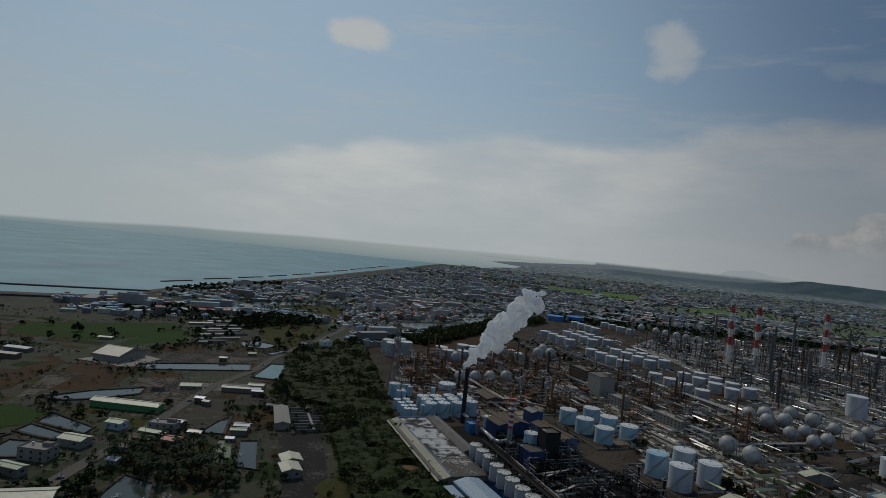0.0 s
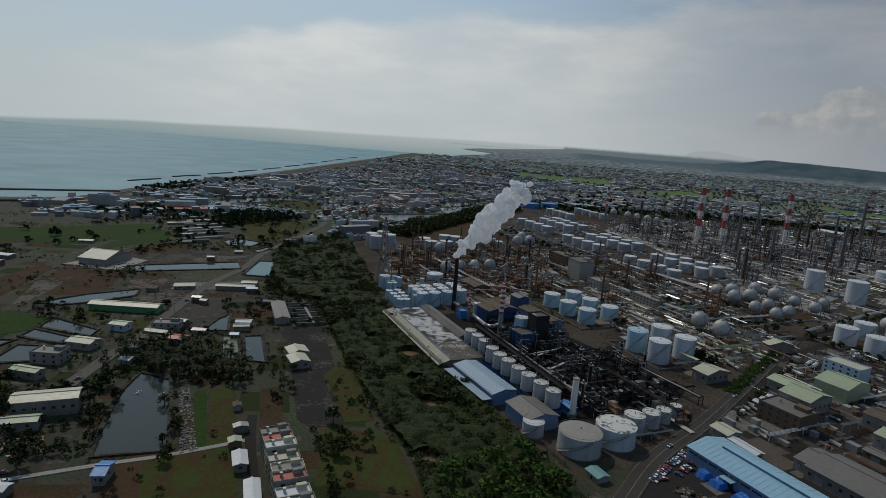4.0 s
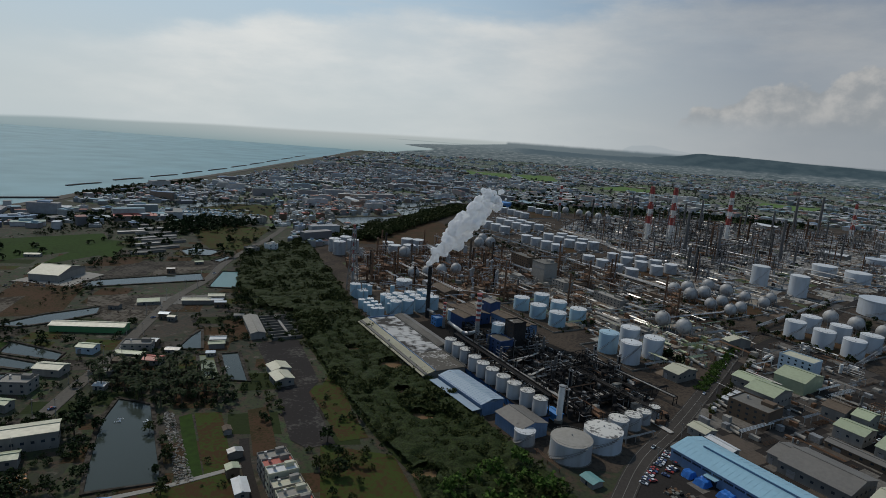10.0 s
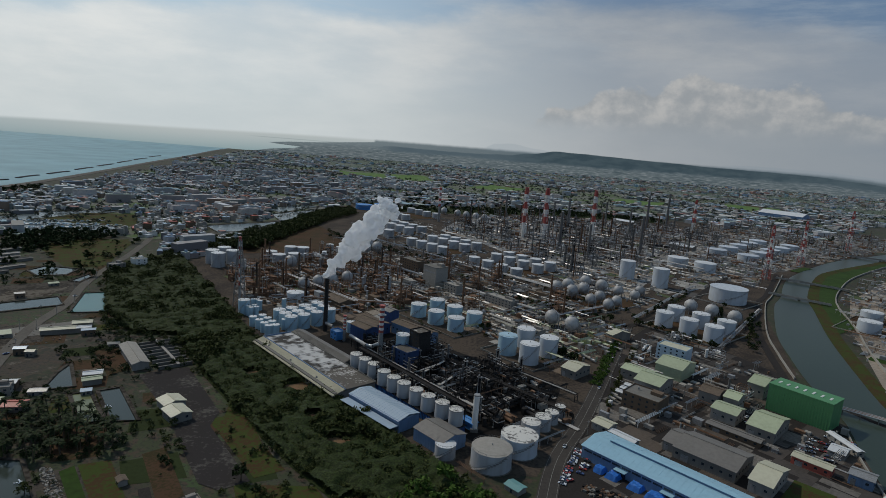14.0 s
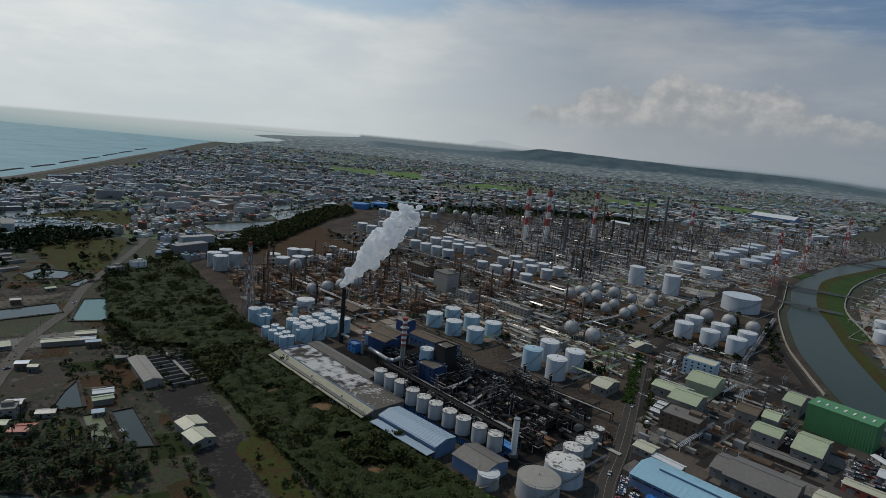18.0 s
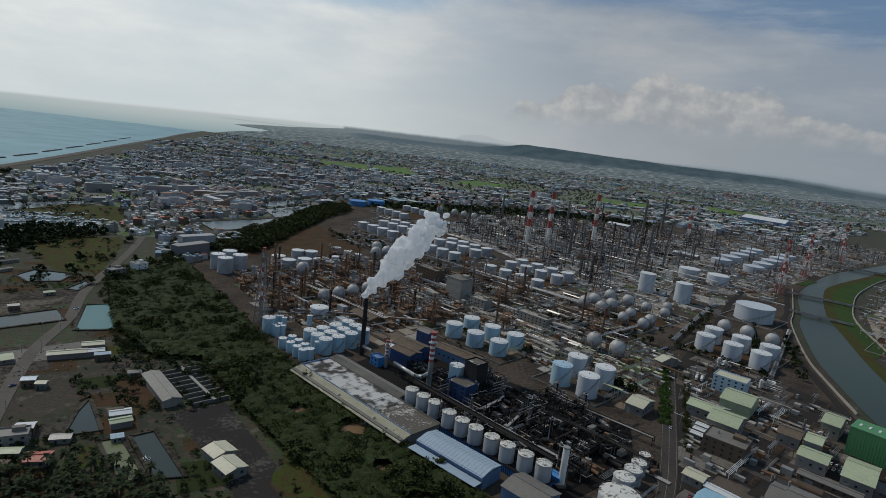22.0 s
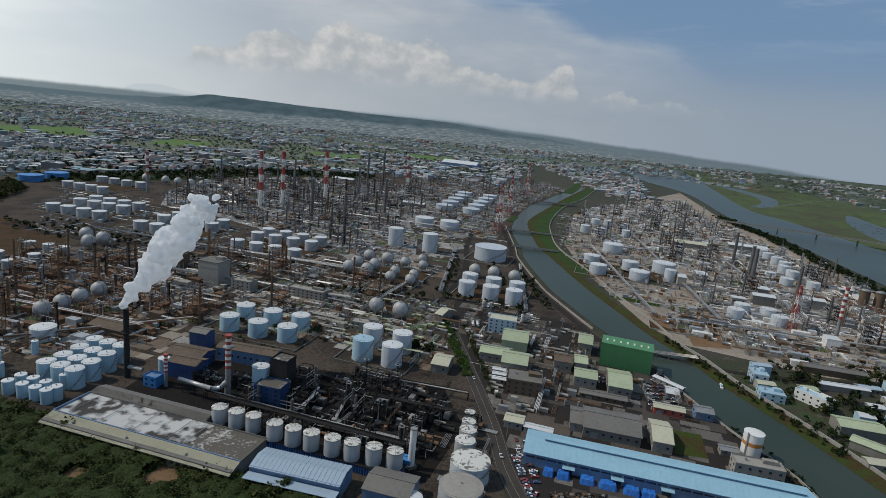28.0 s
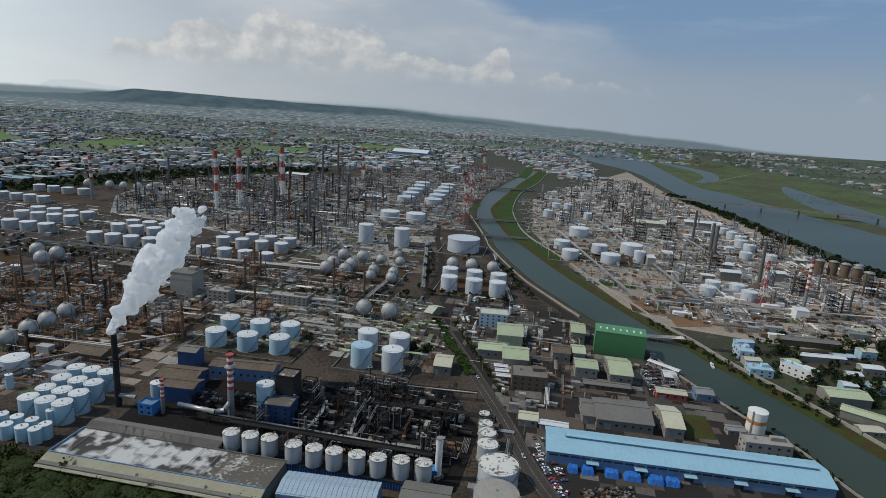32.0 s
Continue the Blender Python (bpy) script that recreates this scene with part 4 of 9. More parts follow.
PONDS = [
    ([(-194, 237), (-170, 238), (-111, 177), (-137, 157), (-153, 175), (-173, 200), (-183, 215)], POND, "large grey-green fish pond with aerators"),
    ([(-414, 431), (-344, 510), (-321, 486), (-399, 408)], POND, "long narrow fish pond"),
    ([(-370, 295), (-360, 334), (-339, 370), (-325, 353), (-335, 324), (-348, 303)], POND, "crooked fish pond between dykes"),
    ([(-440, 290), (-406, 282), (-369, 267), (-360, 245), (-410, 215)], POND, "fish pond between dykes"),
    ([(-315, 259), (-326, 279), (-277, 277), (-270, 264)], POND, "small fish pond between dykes"),
    ([(-308, 240), (-313, 256), (-268, 258), (-273, 245)], POND, "small fish pond between dykes"),
    ([(-326, 222), (-303, 235), (-298, 207), (-322, 195)], POND, "small fish pond between dykes"),
    ([(-279, 200), (-294, 230), (-273, 240), (-259, 218)], POND, "small fish pond between dykes"),
    ([(-439, 594), (-436, 619), (-395, 620), (-390, 589), (-415, 576)], POND, "fish pond near the road"),
    ([(-372, 567), (-372, 600), (-361, 590), (-359, 565)], POND, "small fish pond near the road"),
    ([(-197, 313), (-187, 319), (-157, 285), (-167, 277)], GREEN_POND, "yellow-green algae pond"),
    ([(-184, 321), (-173, 329), (-138, 288), (-153, 284)], POND, "dark pond with a white aerator"),
    ([(-229, 361), (-201, 324), (-217, 314), (-226, 342)], POND, "three-cornered dark pond"),
    ([(-330, 528), (-300, 545), (-266, 507), (-268, 485), (-281, 474), (-303, 466)], TEAL_POND, "turquoise settling pond beside the road"),
    ([(-411, 984), (-383, 1026), (-338, 1074), (-316, 1107), (-311, 1021), (-344, 947), (-367, 932)], BRIGHT_POND, "shallow bright pond below the village"),
    ([(-365, 1199), (-303, 1338), (-264, 1338), (-290, 1177), (-318, 1112)], BRIGHT_POND, "shallow bright pond below the village"),
    ([(-422, 1262), (-349, 1417), (-311, 1398), (-353, 1239)], BRIGHT_POND, "shallow pond with low dykes beside the town"),
    ([(-735, 905), (-711, 992), (-656, 1062), (-610, 1072), (-625, 1014), (-690, 875)], BRIGHT_POND, "harbour canal with fishing boats"),
    ([(-800, 620), (-720, 760), (-690, 750), (-770, 600)], POND, "harbour basin with fishing boats"),
    ([(-700, 790), (-620, 745), (-530, 840), (-500, 900), (-560, 910), (-660, 915), (-725, 850)], BRIGHT_POND, "harbour basin with fishing boats"),
]
for pts, m, label in PONDS:
    water = sheet("pond", pts, 0.28, m, label, "pond")
    strip("dyke", [*pts, pts[0]], 2.4, -0.2, 0.9, MUD, "", "", smooth=1, parent=water)

MAIN_ROAD = [(-120, 40), (-187, 135), (-190, 148), (-197, 167), (-209, 195), (-229, 243), (-243, 284), (-264, 327), (-303, 417), (-322, 492), (-357, 580), (-415, 795), (-546, 1150), (-709, 1595), (-900, 2200)]
ROADS = [
    (MAIN_ROAD, 9, COUNTRY_ROAD, "straight grey country road between fish ponds"),
    ([(-165, 117), (-156, 125), (-128, 155), (-108, 175), (-86, 202)], 3, LIGHT_CONCRETE, "pale concrete farm lane"),
    ([(-100, 225), (-84, 203), (-51, 164), (-20, 120)], 5, ASPHALT, "narrow lane beside terraced houses"),
    ([(226, 575), (204, 519), (170, 432), (134, 342), (110, 290), (97, 245), (85, 190), (70, 90)], 11, ROAD_GREY, "two-lane road past the plant gate"),
    ([(226, 575), (140, 640), (30, 745), (-110, 905), (-200, 1010)], 9, ASPHALT, "plant road between tank farms"),
    ([(226, 575), (262, 610), (330, 690), (420, 830), (520, 960)], 8, ASPHALT, "plant road between tank farms"),
    ([(585, 970), (482, 797), (440, 736), (376, 602), (350, 528), (330, 462), (318, 430)], 7, ASPHALT, "road along the river wall"),
    ([(-450, 880), (-330, 940), (-250, 1150), (-240, 1400), (-170, 1700), (-100, 2300)], 9, COUNTRY_ROAD, "road behind the village ponds"),
    ([(640, 1500), (820, 1700), (1100, 2100), (1500, 2900)], 16, COUNTRY_ROAD, "wide straight avenue towards the hills"),
    ([(-450, 1500), (-300, 2100), (-100, 2900)], 14, CONCRETE, "wide straight road through the town"),
    ([(340, 410), (360, 372), (400, 330), (470, 290), (620, 210)], 6, ASPHALT, "road along the far river bank"),
    ([(-120, 40), (-50, 164)], 4, ASPHALT, "narrow asphalt lane between fields"),
]
for pts, w, m, label in ROADS:
    strip("road", pts, w, 0.0, 0.36, m, label, "road")
centre = smooth_line([(226, 575), (204, 519), (170, 432), (134, 342), (110, 290), (97, 245), (85, 190)], 10)
marks = thing("road_markings", "worn white and yellow lane lines on asphalt", "road marking", kind="structure")
strip("yellow_line", centre, 0.2, 0.3, 0.37, LINE, "", "", smooth=1, parent=marks)
for d in (-4.6, 4.6):
    strip("white_line", offset(centre, d), 0.12, 0.3, 0.37, LINE, "", "", smooth=1, parent=marks)

# ---- tanks ----
def tank(d, h, wall=WHITE, roof=TANK_ROOF, label="white cylindrical storage tank with a conical roof", group="storage tanks", floating=False, small=False, far=False):
    t = thing("storage_tank", label, "tank", group=group)
    r, n = d / 2, 28 if d > 9 else 16
    part("shell", Shape().cyl(0, 0, 0, h, r, n=n, cap=False), wall, t)
    if floating:
        s = Shape().cyl(0, 0, h - 1.6, h - 1.4, r - 0.1, n=n)
        top = part("roof", s, roof, t)
        part("wind_girder", Shape().cyl(0, 0, h - 0.5, h - 0.1, r + 0.5, n=n).cyl(0, 0, h - 0.12, h - 0.1, r + 0.5, r - 0.1, n=n, cap=False), wall, t)
    else:
        top = part("roof", Shape().cone(0, 0, h, h + r * 0.12, r + 0.12, n), roof, t)
        if not far:
            part("vent", Shape().cyl(0, 0, h + r * 0.1, h + r * 0.12 + 0.8, 0.35, n=8), STEEL, top)
    if small:
        part("ladder", Shape().box(r + 0.12, 0, 0, 0.2, 0.7, h + 0.8), STEEL, t)
        return t
    s = Shape()
    turn = 1.9
    k = max(10, int(h * 1.3))
    a0 = 3.3
    for i in range(k):
        a, b = a0 + turn * i / k, a0 + turn * (i + 1) / k
        z = h * (i + 0.5) / k
        p = [(q * math.cos(x), q * math.sin(x)) for q, x in ((r + 0.05, a), (r + 1.0, a), (r + 1.0, b), (r + 0.05, b))]
        s.add([(x, y, z) for x, y in p] + [(x, y, z - 0.25) for x, y in p], [(0, 1, 2, 3), (7, 6, 5, 4), (1, 5, 6, 2)])
        q = [((r + 1.0) * math.cos(x), (r + 1.0) * math.sin(x)) for x in (a, b)]
        s.add([(*q[0], z + 0.75), (*q[1], z + 0.75 + h / k), (*q[1], z + 1.05 + h / k), (*q[0], z + 1.05)], [(0, 1, 2, 3)])
    part("spiral_stair", s, STEEL, t)
    if far:
        return t
    s = Shape()
    turns = sorted([2 * math.pi * i / n for i in range(n)] + [2 * math.pi * i / n + 0.14 / r for i in range(n)])
    k = len(turns)
    vs = [(r * math.cos(a), r * math.sin(a), z) for z in (h + 1.12, h + 0.98, h) for a in turns]
    fs = [(i, (i + 1) % k, k + (i + 1) % k, k + i) for i in range(k)]
    s.add(vs, fs + [(k + i, k + i + 1, 2 * k + i + 1, 2 * k + i) for i in range(0, k, 4)])
    part("railing", s, STEEL, top)
    part("base_ring", Shape().cyl(0, 0, 0, 0.35, r + 0.6, n=n), CONCRETE, t)
    part("manway", Shape().tube((r - 0.1, 0, 1.2), (r + 0.35, 0, 1.2), 0.5, 10), STEEL, t)
    return t


def plant_tanks(spots, d, h, **kw):
    first = tank(d, h, far=spots[0][1] > 700, **kw)
    for i, (x, y) in enumerate(spots):
        BUSY.append((x, y, d / 2 + 2))
        if i == 0:
            first.matrix_basis = pose(x, y, 0, 0, 0, 20)
        else:
            copy_thing(first, pose(x, y, 0, 0, 0, 20 + (i * 37) % 50))


def block(x, y, nu, nv, su, sv):
    """A block of spots on the plant's grid, from its near left corner."""
    return [(x + i * su * AX[0] + j * sv * AY[0], y + i * su * AX[1] + j * sv * AY[1]) for j in range(nv) for i in range(nu)]


plant_tanks(block(-119, 490, 3, 1, 11.8, 12) + block(-110, 499, 3, 1, 11.8, 12) + block(-101, 510, 3, 1, 11.8, 12) + block(-92, 523, 3, 1, 11.8, 12), 11.2, 13, wall=PALE_BLUE, label="pale blue cylindrical tank with a shallow white roof", group="pale blue tanks")
plant_tanks([(-138, 475), (-132, 482), (-130, 468), (-125, 475), (-123, 461), (-118, 467), (-117, 455), (-112, 458)], 6.8, 9, wall=PALE_BLUE, small=True, label="small pale blue tank in a tight cluster", group="small pale blue tanks")
plant_tanks([(-157, 526), (-153, 527), (-149, 523), (-149, 499), (-145, 502), (-149, 507), (-153, 503), (-109, 472), (-129, 536)], 4.6, 10, wall=PALE_BLUE, small=True, label="slim pale blue process tank", group="slim pale blue tanks")
plant_tanks([(-159, 508)], 11, 14, wall=PALE_BLUE, label="tall light blue tank at the wood's edge")
plant_tanks([(-126, 565)], 18, 10, label="broad white tank with a cone roof")
plant_tanks([(6, 550), (25, 530), (45, 513), (24, 573), (43, 553), (63, 536)], 16, 13, wall=PALE_BLUE, label="pale blue-white tank with a spiral stair", group="six pale tanks")
plant_tanks([(108, 443), (109, 484), (127, 464)], 16.5, 17, label="tall white tank with a dark spiral stair", group="four tall tanks")
plant_tanks([(91, 461)], 16.5, 17, wall=PALE_BLUE, roof=PALE_BLUE, label="tall sky-blue tank with a dark spiral stair", group="four tall tanks")
plant_tanks([(269, 591), (287, 569), (305, 550), (291, 619), (310, 597), (328, 575)], 18.5, 16, label="white tank with a white roof inside a dyke", group="six white tanks")
plant_tanks(block(66, 834, 4, 1, 28, 28) + block(101, 877, 4, 1, 28, 28) + block(122, 901, 4, 1, 28, 28), 17.5, 13, wall=GREY_TANK, label="grey-white storage tank in a tank farm", group="tank farm")
plant_tanks(block(-40, 959, 4, 1, 27, 28) + block(-7, 1004, 4, 1, 28, 28) + block(15, 1026, 4, 1, 27, 28), 19, 13, wall=GREY_TANK, label="grey-white storage tank in a tank farm", group="tank farm")
plant_tanks(block(-150, 1097, 4, 1, 29, 28) + block(-116, 1143, 4, 1, 28, 28) + block(-95, 1172, 4, 1, 29, 28), 20, 13, wall=GREY_TANK, label="grey-white storage tank in a tank farm", group="tank farm")
plant_tanks([(-141, 1348), (-122, 1326), (-103, 1305), (-85, 1285), (-86, 1428), (-65, 1405), (-44, 1380), (-20, 1360)], 20, 12, wall=GREY_TANK, label="grey-white storage tank in a tank farm", group="tank farm")
plant_tanks([(-205, 1425), (-165, 1470)], 42, 12, wall=BLUE_SIDE, floating=True, label="broad bright blue tank with a pale roof", group="blue tanks")
plant_tanks([(-217, 756), (-200, 740), (-202, 801), (-185, 803), (-183, 755)], 18, 12, wall=GREY_TANK, label="grey stained storage tank by the bare plot", group="grey tanks")
plant_tanks([(-159, 860), (-170, 775), (-150, 800), (-140, 845), (-125, 830)], 12, 9, wall=GREY_TANK, label="small grey storage tank with stained shell", group="small grey tanks")
plant_tanks([(-262, 690), (-276, 705), (-252, 712), (-270, 728)], 17, 18, wall=GREY_TANK, label="grey tank at the wood's edge", group="grey tanks")
plant_tanks([(293, 832), (328, 789)], 22, 27, label="tall white cylindrical tank with a flat roof", group="tall white tanks")
plant_tanks([(400, 736)], 46, 19, floating=True, label="very broad white floating-roof tank", group="broad tanks")
plant_tanks([(419, 978), (452, 944)], 34, 15, label="broad white tank near the river", group="broad tanks")
plant_tanks([(553 + i * 44, 1140 + i * 50) for i in range(5)] + [(594 + i * 46, 1096 + i * 50) for i in range(5)], 37, 12, floating=True, label="flat white floating-roof tank in a long row", group="row of flat tanks")
plant_tanks([(555, 689), (519, 639), (590, 645)], 24, 13, label="white tank beside the river", group="river tanks")
plant_tanks([(556, 597)], 27, 13, label="white tank beside the river", group="river tanks")
plant_tanks([(636, 622), (656, 745)], 33, 15, label="broad white tank with a domed roof", group="river tanks")
plant_tanks([(600, 581)], 16, 17, label="tall slim white tank with a cone roof", group="river tanks")
plant_tanks([(741, 903), (756, 875), (830, 966), (850, 950), (861, 914), (800, 850)], 18, 14, label="white tank among pipework", group="white plant tanks")
plant_tanks([(933, 626), (910, 598), (874, 578), (850, 551), (955, 655), (975, 680)], 19, 12, label="white tank in a tight row", group="white plant tanks")
plant_tanks([(789, 525), (812, 498), (590, 431), (574, 408), (574, 454), (545, 443)], 18, 11, label="white tank among pipework", group="white plant tanks")
for x, y, d, h in ((119, 345, 7, 8), (112, 335, 9, 8), (105, 325, 10.5, 9), (96, 314, 12, 10)):
    plant_tanks([(x, y)], d, h, wall=GREY_TANK, roof=DIRTY_ROOF, label="grey stained tank in a row beside the road", group="roadside tanks")
plant_tanks([(87, 294)], 22, 11, label="broad white tank with a soot-stained roof", roof=DIRTY_ROOF, group="roadside tanks")
plant_tanks([(70, 276)], 23, 11, wall=GREY_TANK, roof=LIGHT_CONCRETE, label="broad pale tank with a stained roof", group="roadside tanks")
plant_tanks([(44, 281)], 12, 8, wall=GREY_TANK, label="short grey tank at the wood's edge", group="roadside tanks")


def sphere_tank(d):
    t = thing("sphere_tank", "grey spherical gas tank on steel legs", "tank", group="gas spheres")
    r = d / 2
    cz = r + 2.2
    part("sphere", Shape().ball(0, 0, cz, r, 20, 12), SPHERE_PAINT, t)
    leg = Shape().cyl(0, 0, 0, cz, 0.4, n=8).mesh("leg", STEEL)
    for i in range(6):
        a = 2 * math.pi * i / 6
        part("leg", leg, None, t, at=pose(r * 0.96 * math.cos(a), r * 0.96 * math.sin(a), 0))
    part("platform", Shape().cyl(0, 0, cz + r, cz + r + 0.3, 1.6, n=10).cyl(0, 0, cz + r, cz + r + 1.6, 0.4, n=8), STEEL, t)
    s = Shape()
    for i in range(12):
        a, b = math.pi * 0.5 * i / 12, math.pi * 0.5 * (i + 1) / 12
        q = [((r + 0.5) * math.cos(x), 0.6, cz + (r + 0.5) * math.sin(x)) for x in (a, b)]
        s.tube(q[0], q[1], 0.35, 4)
    s.tube((r + 4, 0.6, 0), (r + 0.4, 0.6, cz), 0.4, 4)
    part("stair", s, STEEL, t)
    return t


def spheres(spots, d):
    first = sphere_tank(d)
    for i, (x, y) in enumerate(spots):
        BUSY.append((x, y, d / 2 + 2))
        if i == 0:
            first.matrix_basis = pose(x, y, 0, 0, 0, -60)
        else:
            copy_thing(first, pose(x, y, 0, 0, 0, -60 + 20 * (i % 3)))


spheres([(169, 698), (185, 681), (186, 716), (203, 700), (214, 744), (232, 727)], 15)
spheres([(202, 651), (219, 634), (217, 671), (233, 652), (249, 709), (265, 690), (280, 720)], 12.5)
spheres([(143, 555), (160, 537)], 15)
spheres([(321, 655), (339, 639), (356, 618)], 15)
spheres([(-101, 851), (-86, 867), (-104, 893), (-175, 710)], 16)
spheres([(-130, 611), (-117, 626), (-104, 641), (-90, 658)], 13.5)
spheres([(30, 1420), (52, 1400), (75, 1385), (-5, 1450), (95, 1365)], 16)

# ---- chimneys ----
def chimney(x, y, h, r=2.0, bands=9, lattice=False, group="banded chimneys", label="tall red and white banded steel chimney"):
    t = thing("chimney", label, "chimney", x, y, 30, group)
    BUSY.append((x, y, 6))
    k = int(bands * 0.6) * 2 + 1
    z0 = h * (0.3 if lattice else 0.45)
    part("lower_shaft", Shape().cyl(0, 0, 0, z0, r * 1.1, r, n=14, cap=False), PAINT_WHITE if lattice == "white" else STEEL, t)
    if lattice == "white":
        k = 5
    for i in range(k):
        a, b = z0 + (h - z0) * i / k, z0 + (h - z0) * (i + 1) / k
        part("band", Shape().cyl(0, 0, a, b, r, n=14, cap=i == k - 1), RED if i % 2 == 0 else PAINT_WHITE, t)
    part("platform", Shape().cyl(0, 0, h * 0.8, h * 0.8 + 0.5, r * 1.9, n=14), STEEL, t)
    part("crown_ring", Shape().cyl(0, 0, h - 0.6, h + 0.2, r * 1.3, n=14), RED, t)
    if lattice:
        m = 10
        R0, R1 = (max(r * 2.6, h * 0.075), r * 1.7) if lattice == "white" else (h * 0.09, r * 1.3)
        def zone(i):
            z = h * 0.96 * (i + 0.5) / m
            if lattice == "white":
                return int(z < z0 or int((z - z0) / (h - z0) * k) % 2 == 1)
            return 1 if lattice == "steel" else int(i % 4 > 1)

        s = Shape()
        for i in range(m):
            ra, rb = R0 + (R1 - R0) * i / m, R0 + (R1 - R0) * (i + 1) / m
            za, zb = h * 0.96 * i / m, h * 0.96 * (i + 1) / m
            for q in range(4):
                a, b = math.pi * q / 2, math.pi * (q + 1) / 2
                s.tube((ra * math.cos(a), ra * math.sin(a), za), (rb * math.cos(a), rb * math.sin(a), zb), 0.42, 4)
                s.tube((ra * math.cos(a), ra * math.sin(a), za), (rb * math.cos(b), rb * math.sin(b), zb), 0.24, 4)
                s.tube((rb * math.cos(a), rb * math.sin(a), zb), (rb * math.cos(b), rb * math.sin(b), zb), 0.24, 4)
            if i == m - 1 or zone(i + 1) != zone(i):
                part("lattice_section", s, STEEL if lattice == "steel" else (RED, PAINT_WHITE)[zone(i)], t)
                s = Shape()
    return t


chimney(169, 1165, 102, 3.3, lattice="white")
chimney(212, 1172, 103, 3.3, lattice="white")
chimney(335, 1286, 100, 3.3, lattice="white")
chimney(-11, 1300, 78, 2.6, 5)
chimney(640, 1500, 84, 2.4, lattice="white")
chimney(538, 914, 88, 1.6, lattice="red", label="red and white flare stack in a lattice tower")
chimney(690, 1090, 85, 1.6, lattice="red", label="red and white flare stack in a lattice tower")
chimney(952, 1367, 95, 1.8, lattice="red", label="red and white flare stack in a lattice tower")
chimney(1108, 1106, 75, 2.0)
chimney(578, 350, 62, 1.8, label="red and white banded chimney beside the river")
chimney(572, 392, 52, 1.2, lattice="red", label="orange-red lattice flare tower")
chimney(-173, 532, 70, 1.2, lattice="steel", label="red-topped flare stack in a grey lattice tower")
chimney(-51, 456, 23, 1.2, 7, label="short red and white banded chimney")
chimney(-16, 432, 42, 1.9, 9, label="red and white banded chimney with a platform")
t = thing("steam_stack", "dark grey steel stack venting white steam", "chimney", -73, 478)
part("shaft", Shape().cyl(0, 0, 0, 50, 2.0, 1.7, n=14, cap=False), DARK_STEEL, t)
part("rim", Shape().cyl(0, 0, 49, 50.3, 2.0, n=14), STEEL, t)
part("duct", Shape().tube((0, 0, 8), (9, -9, 8), 1.4, 10), STEEL, t)
part("platform", Shape().cyl(0, 0, 32, 32.4, 3.2, n=14), DARK_STEEL, t)
t = thing("vent_pillar", "slim white steel stack beside the works", "chimney", 61, 314)
part("shaft", Shape().cyl(0, 0, 0, 24, 1.9, n=16, cap=False), PAINT_WHITE, t)
part("rim", Shape().cyl(0, 0, 23.6, 24.3, 2.0, n=16), STEEL, t)
part("foot", Shape().box(0, 0, 0, 5, 5, 2), CONCRETE, t)
BUSY += [(-73, 478, 6), (61, 314, 4)]

# ---- halls and houses ----
def windows(parent, w, d, z0, h, nx, ny, sides="fblr", name="window"):
    """Recessed-looking panes with sills set into the four walls."""
    pane = {}
    for key, wid in (("x", min(1.6, w / nx * 0.55)), ("y", min(1.6, d / ny * 0.55))):
        pane[key] = wid
    mx = Shape().box(0, 0, 0, pane["x"], 0.16, h).mesh("pane", SHADE_GLASS)
    my = Shape().box(0, 0, 0, 0.16, pane["y"], h).mesh("pane", SHADE_GLASS)
    for i in range(nx):
        x = -w / 2 + w * (i + 0.5) / nx
        if "f" in sides:
            part(name, mx, None, parent, at=pose(x, -d / 2, z0))
        if "b" in sides:
            part(name, mx, None, parent, at=pose(x, d / 2, z0))
    for i in range(ny):
        y = -d / 2 + d * (i + 0.5) / ny
        if "l" in sides:
            part(name, my, None, parent, at=pose(-w / 2, y, z0))
        if "r" in sides:
            part(name, my, None, parent, at=pose(w / 2, y, z0))


def hall(x, y, w, d, h, rot, wall, roof, label, ridge=None, category="hall", name="factory_hall", win=0, group=""):
    """A hall with a pitched sheet roof whose ridge runs along w."""
    t = thing(name, label, category, x, y, rot, group)
    BUSY.append((x, y, max(w, d) * 0.45))
    ridge = ridge if ridge is not None else d * 0.13
    part("wall_box", Shape().box(0, 0, 0, w, d, h), wall, t)
    for sx in (-1, 1):
        s = Shape()
        s.add([(sx * w / 2, -d / 2, h), (sx * w / 2, d / 2, h), (sx * w / 2, 0, h + ridge)], [(0, 1, 2)])
        part("gable_end", s, wall, t)
    part("roof", Shape().gable(w, d, h + 0.15, h + ridge + 0.2), roof, t)
    part("ridge_cap", Shape().box(0, 0, h + ridge, w + 1, 0.9, h + ridge + 0.45), roof, t)
    if win:
        windows(t, w, d, h * 0.45, min(1.4, h * 0.3), max(2, int(w / win)), max(1, int(d / win)))
        part("door", Shape().box(-w * 0.3, -d / 2, 0, min(4.5, w * 0.2), 0.2, min(4.5, h * 0.65)), STEEL, t)
    return t


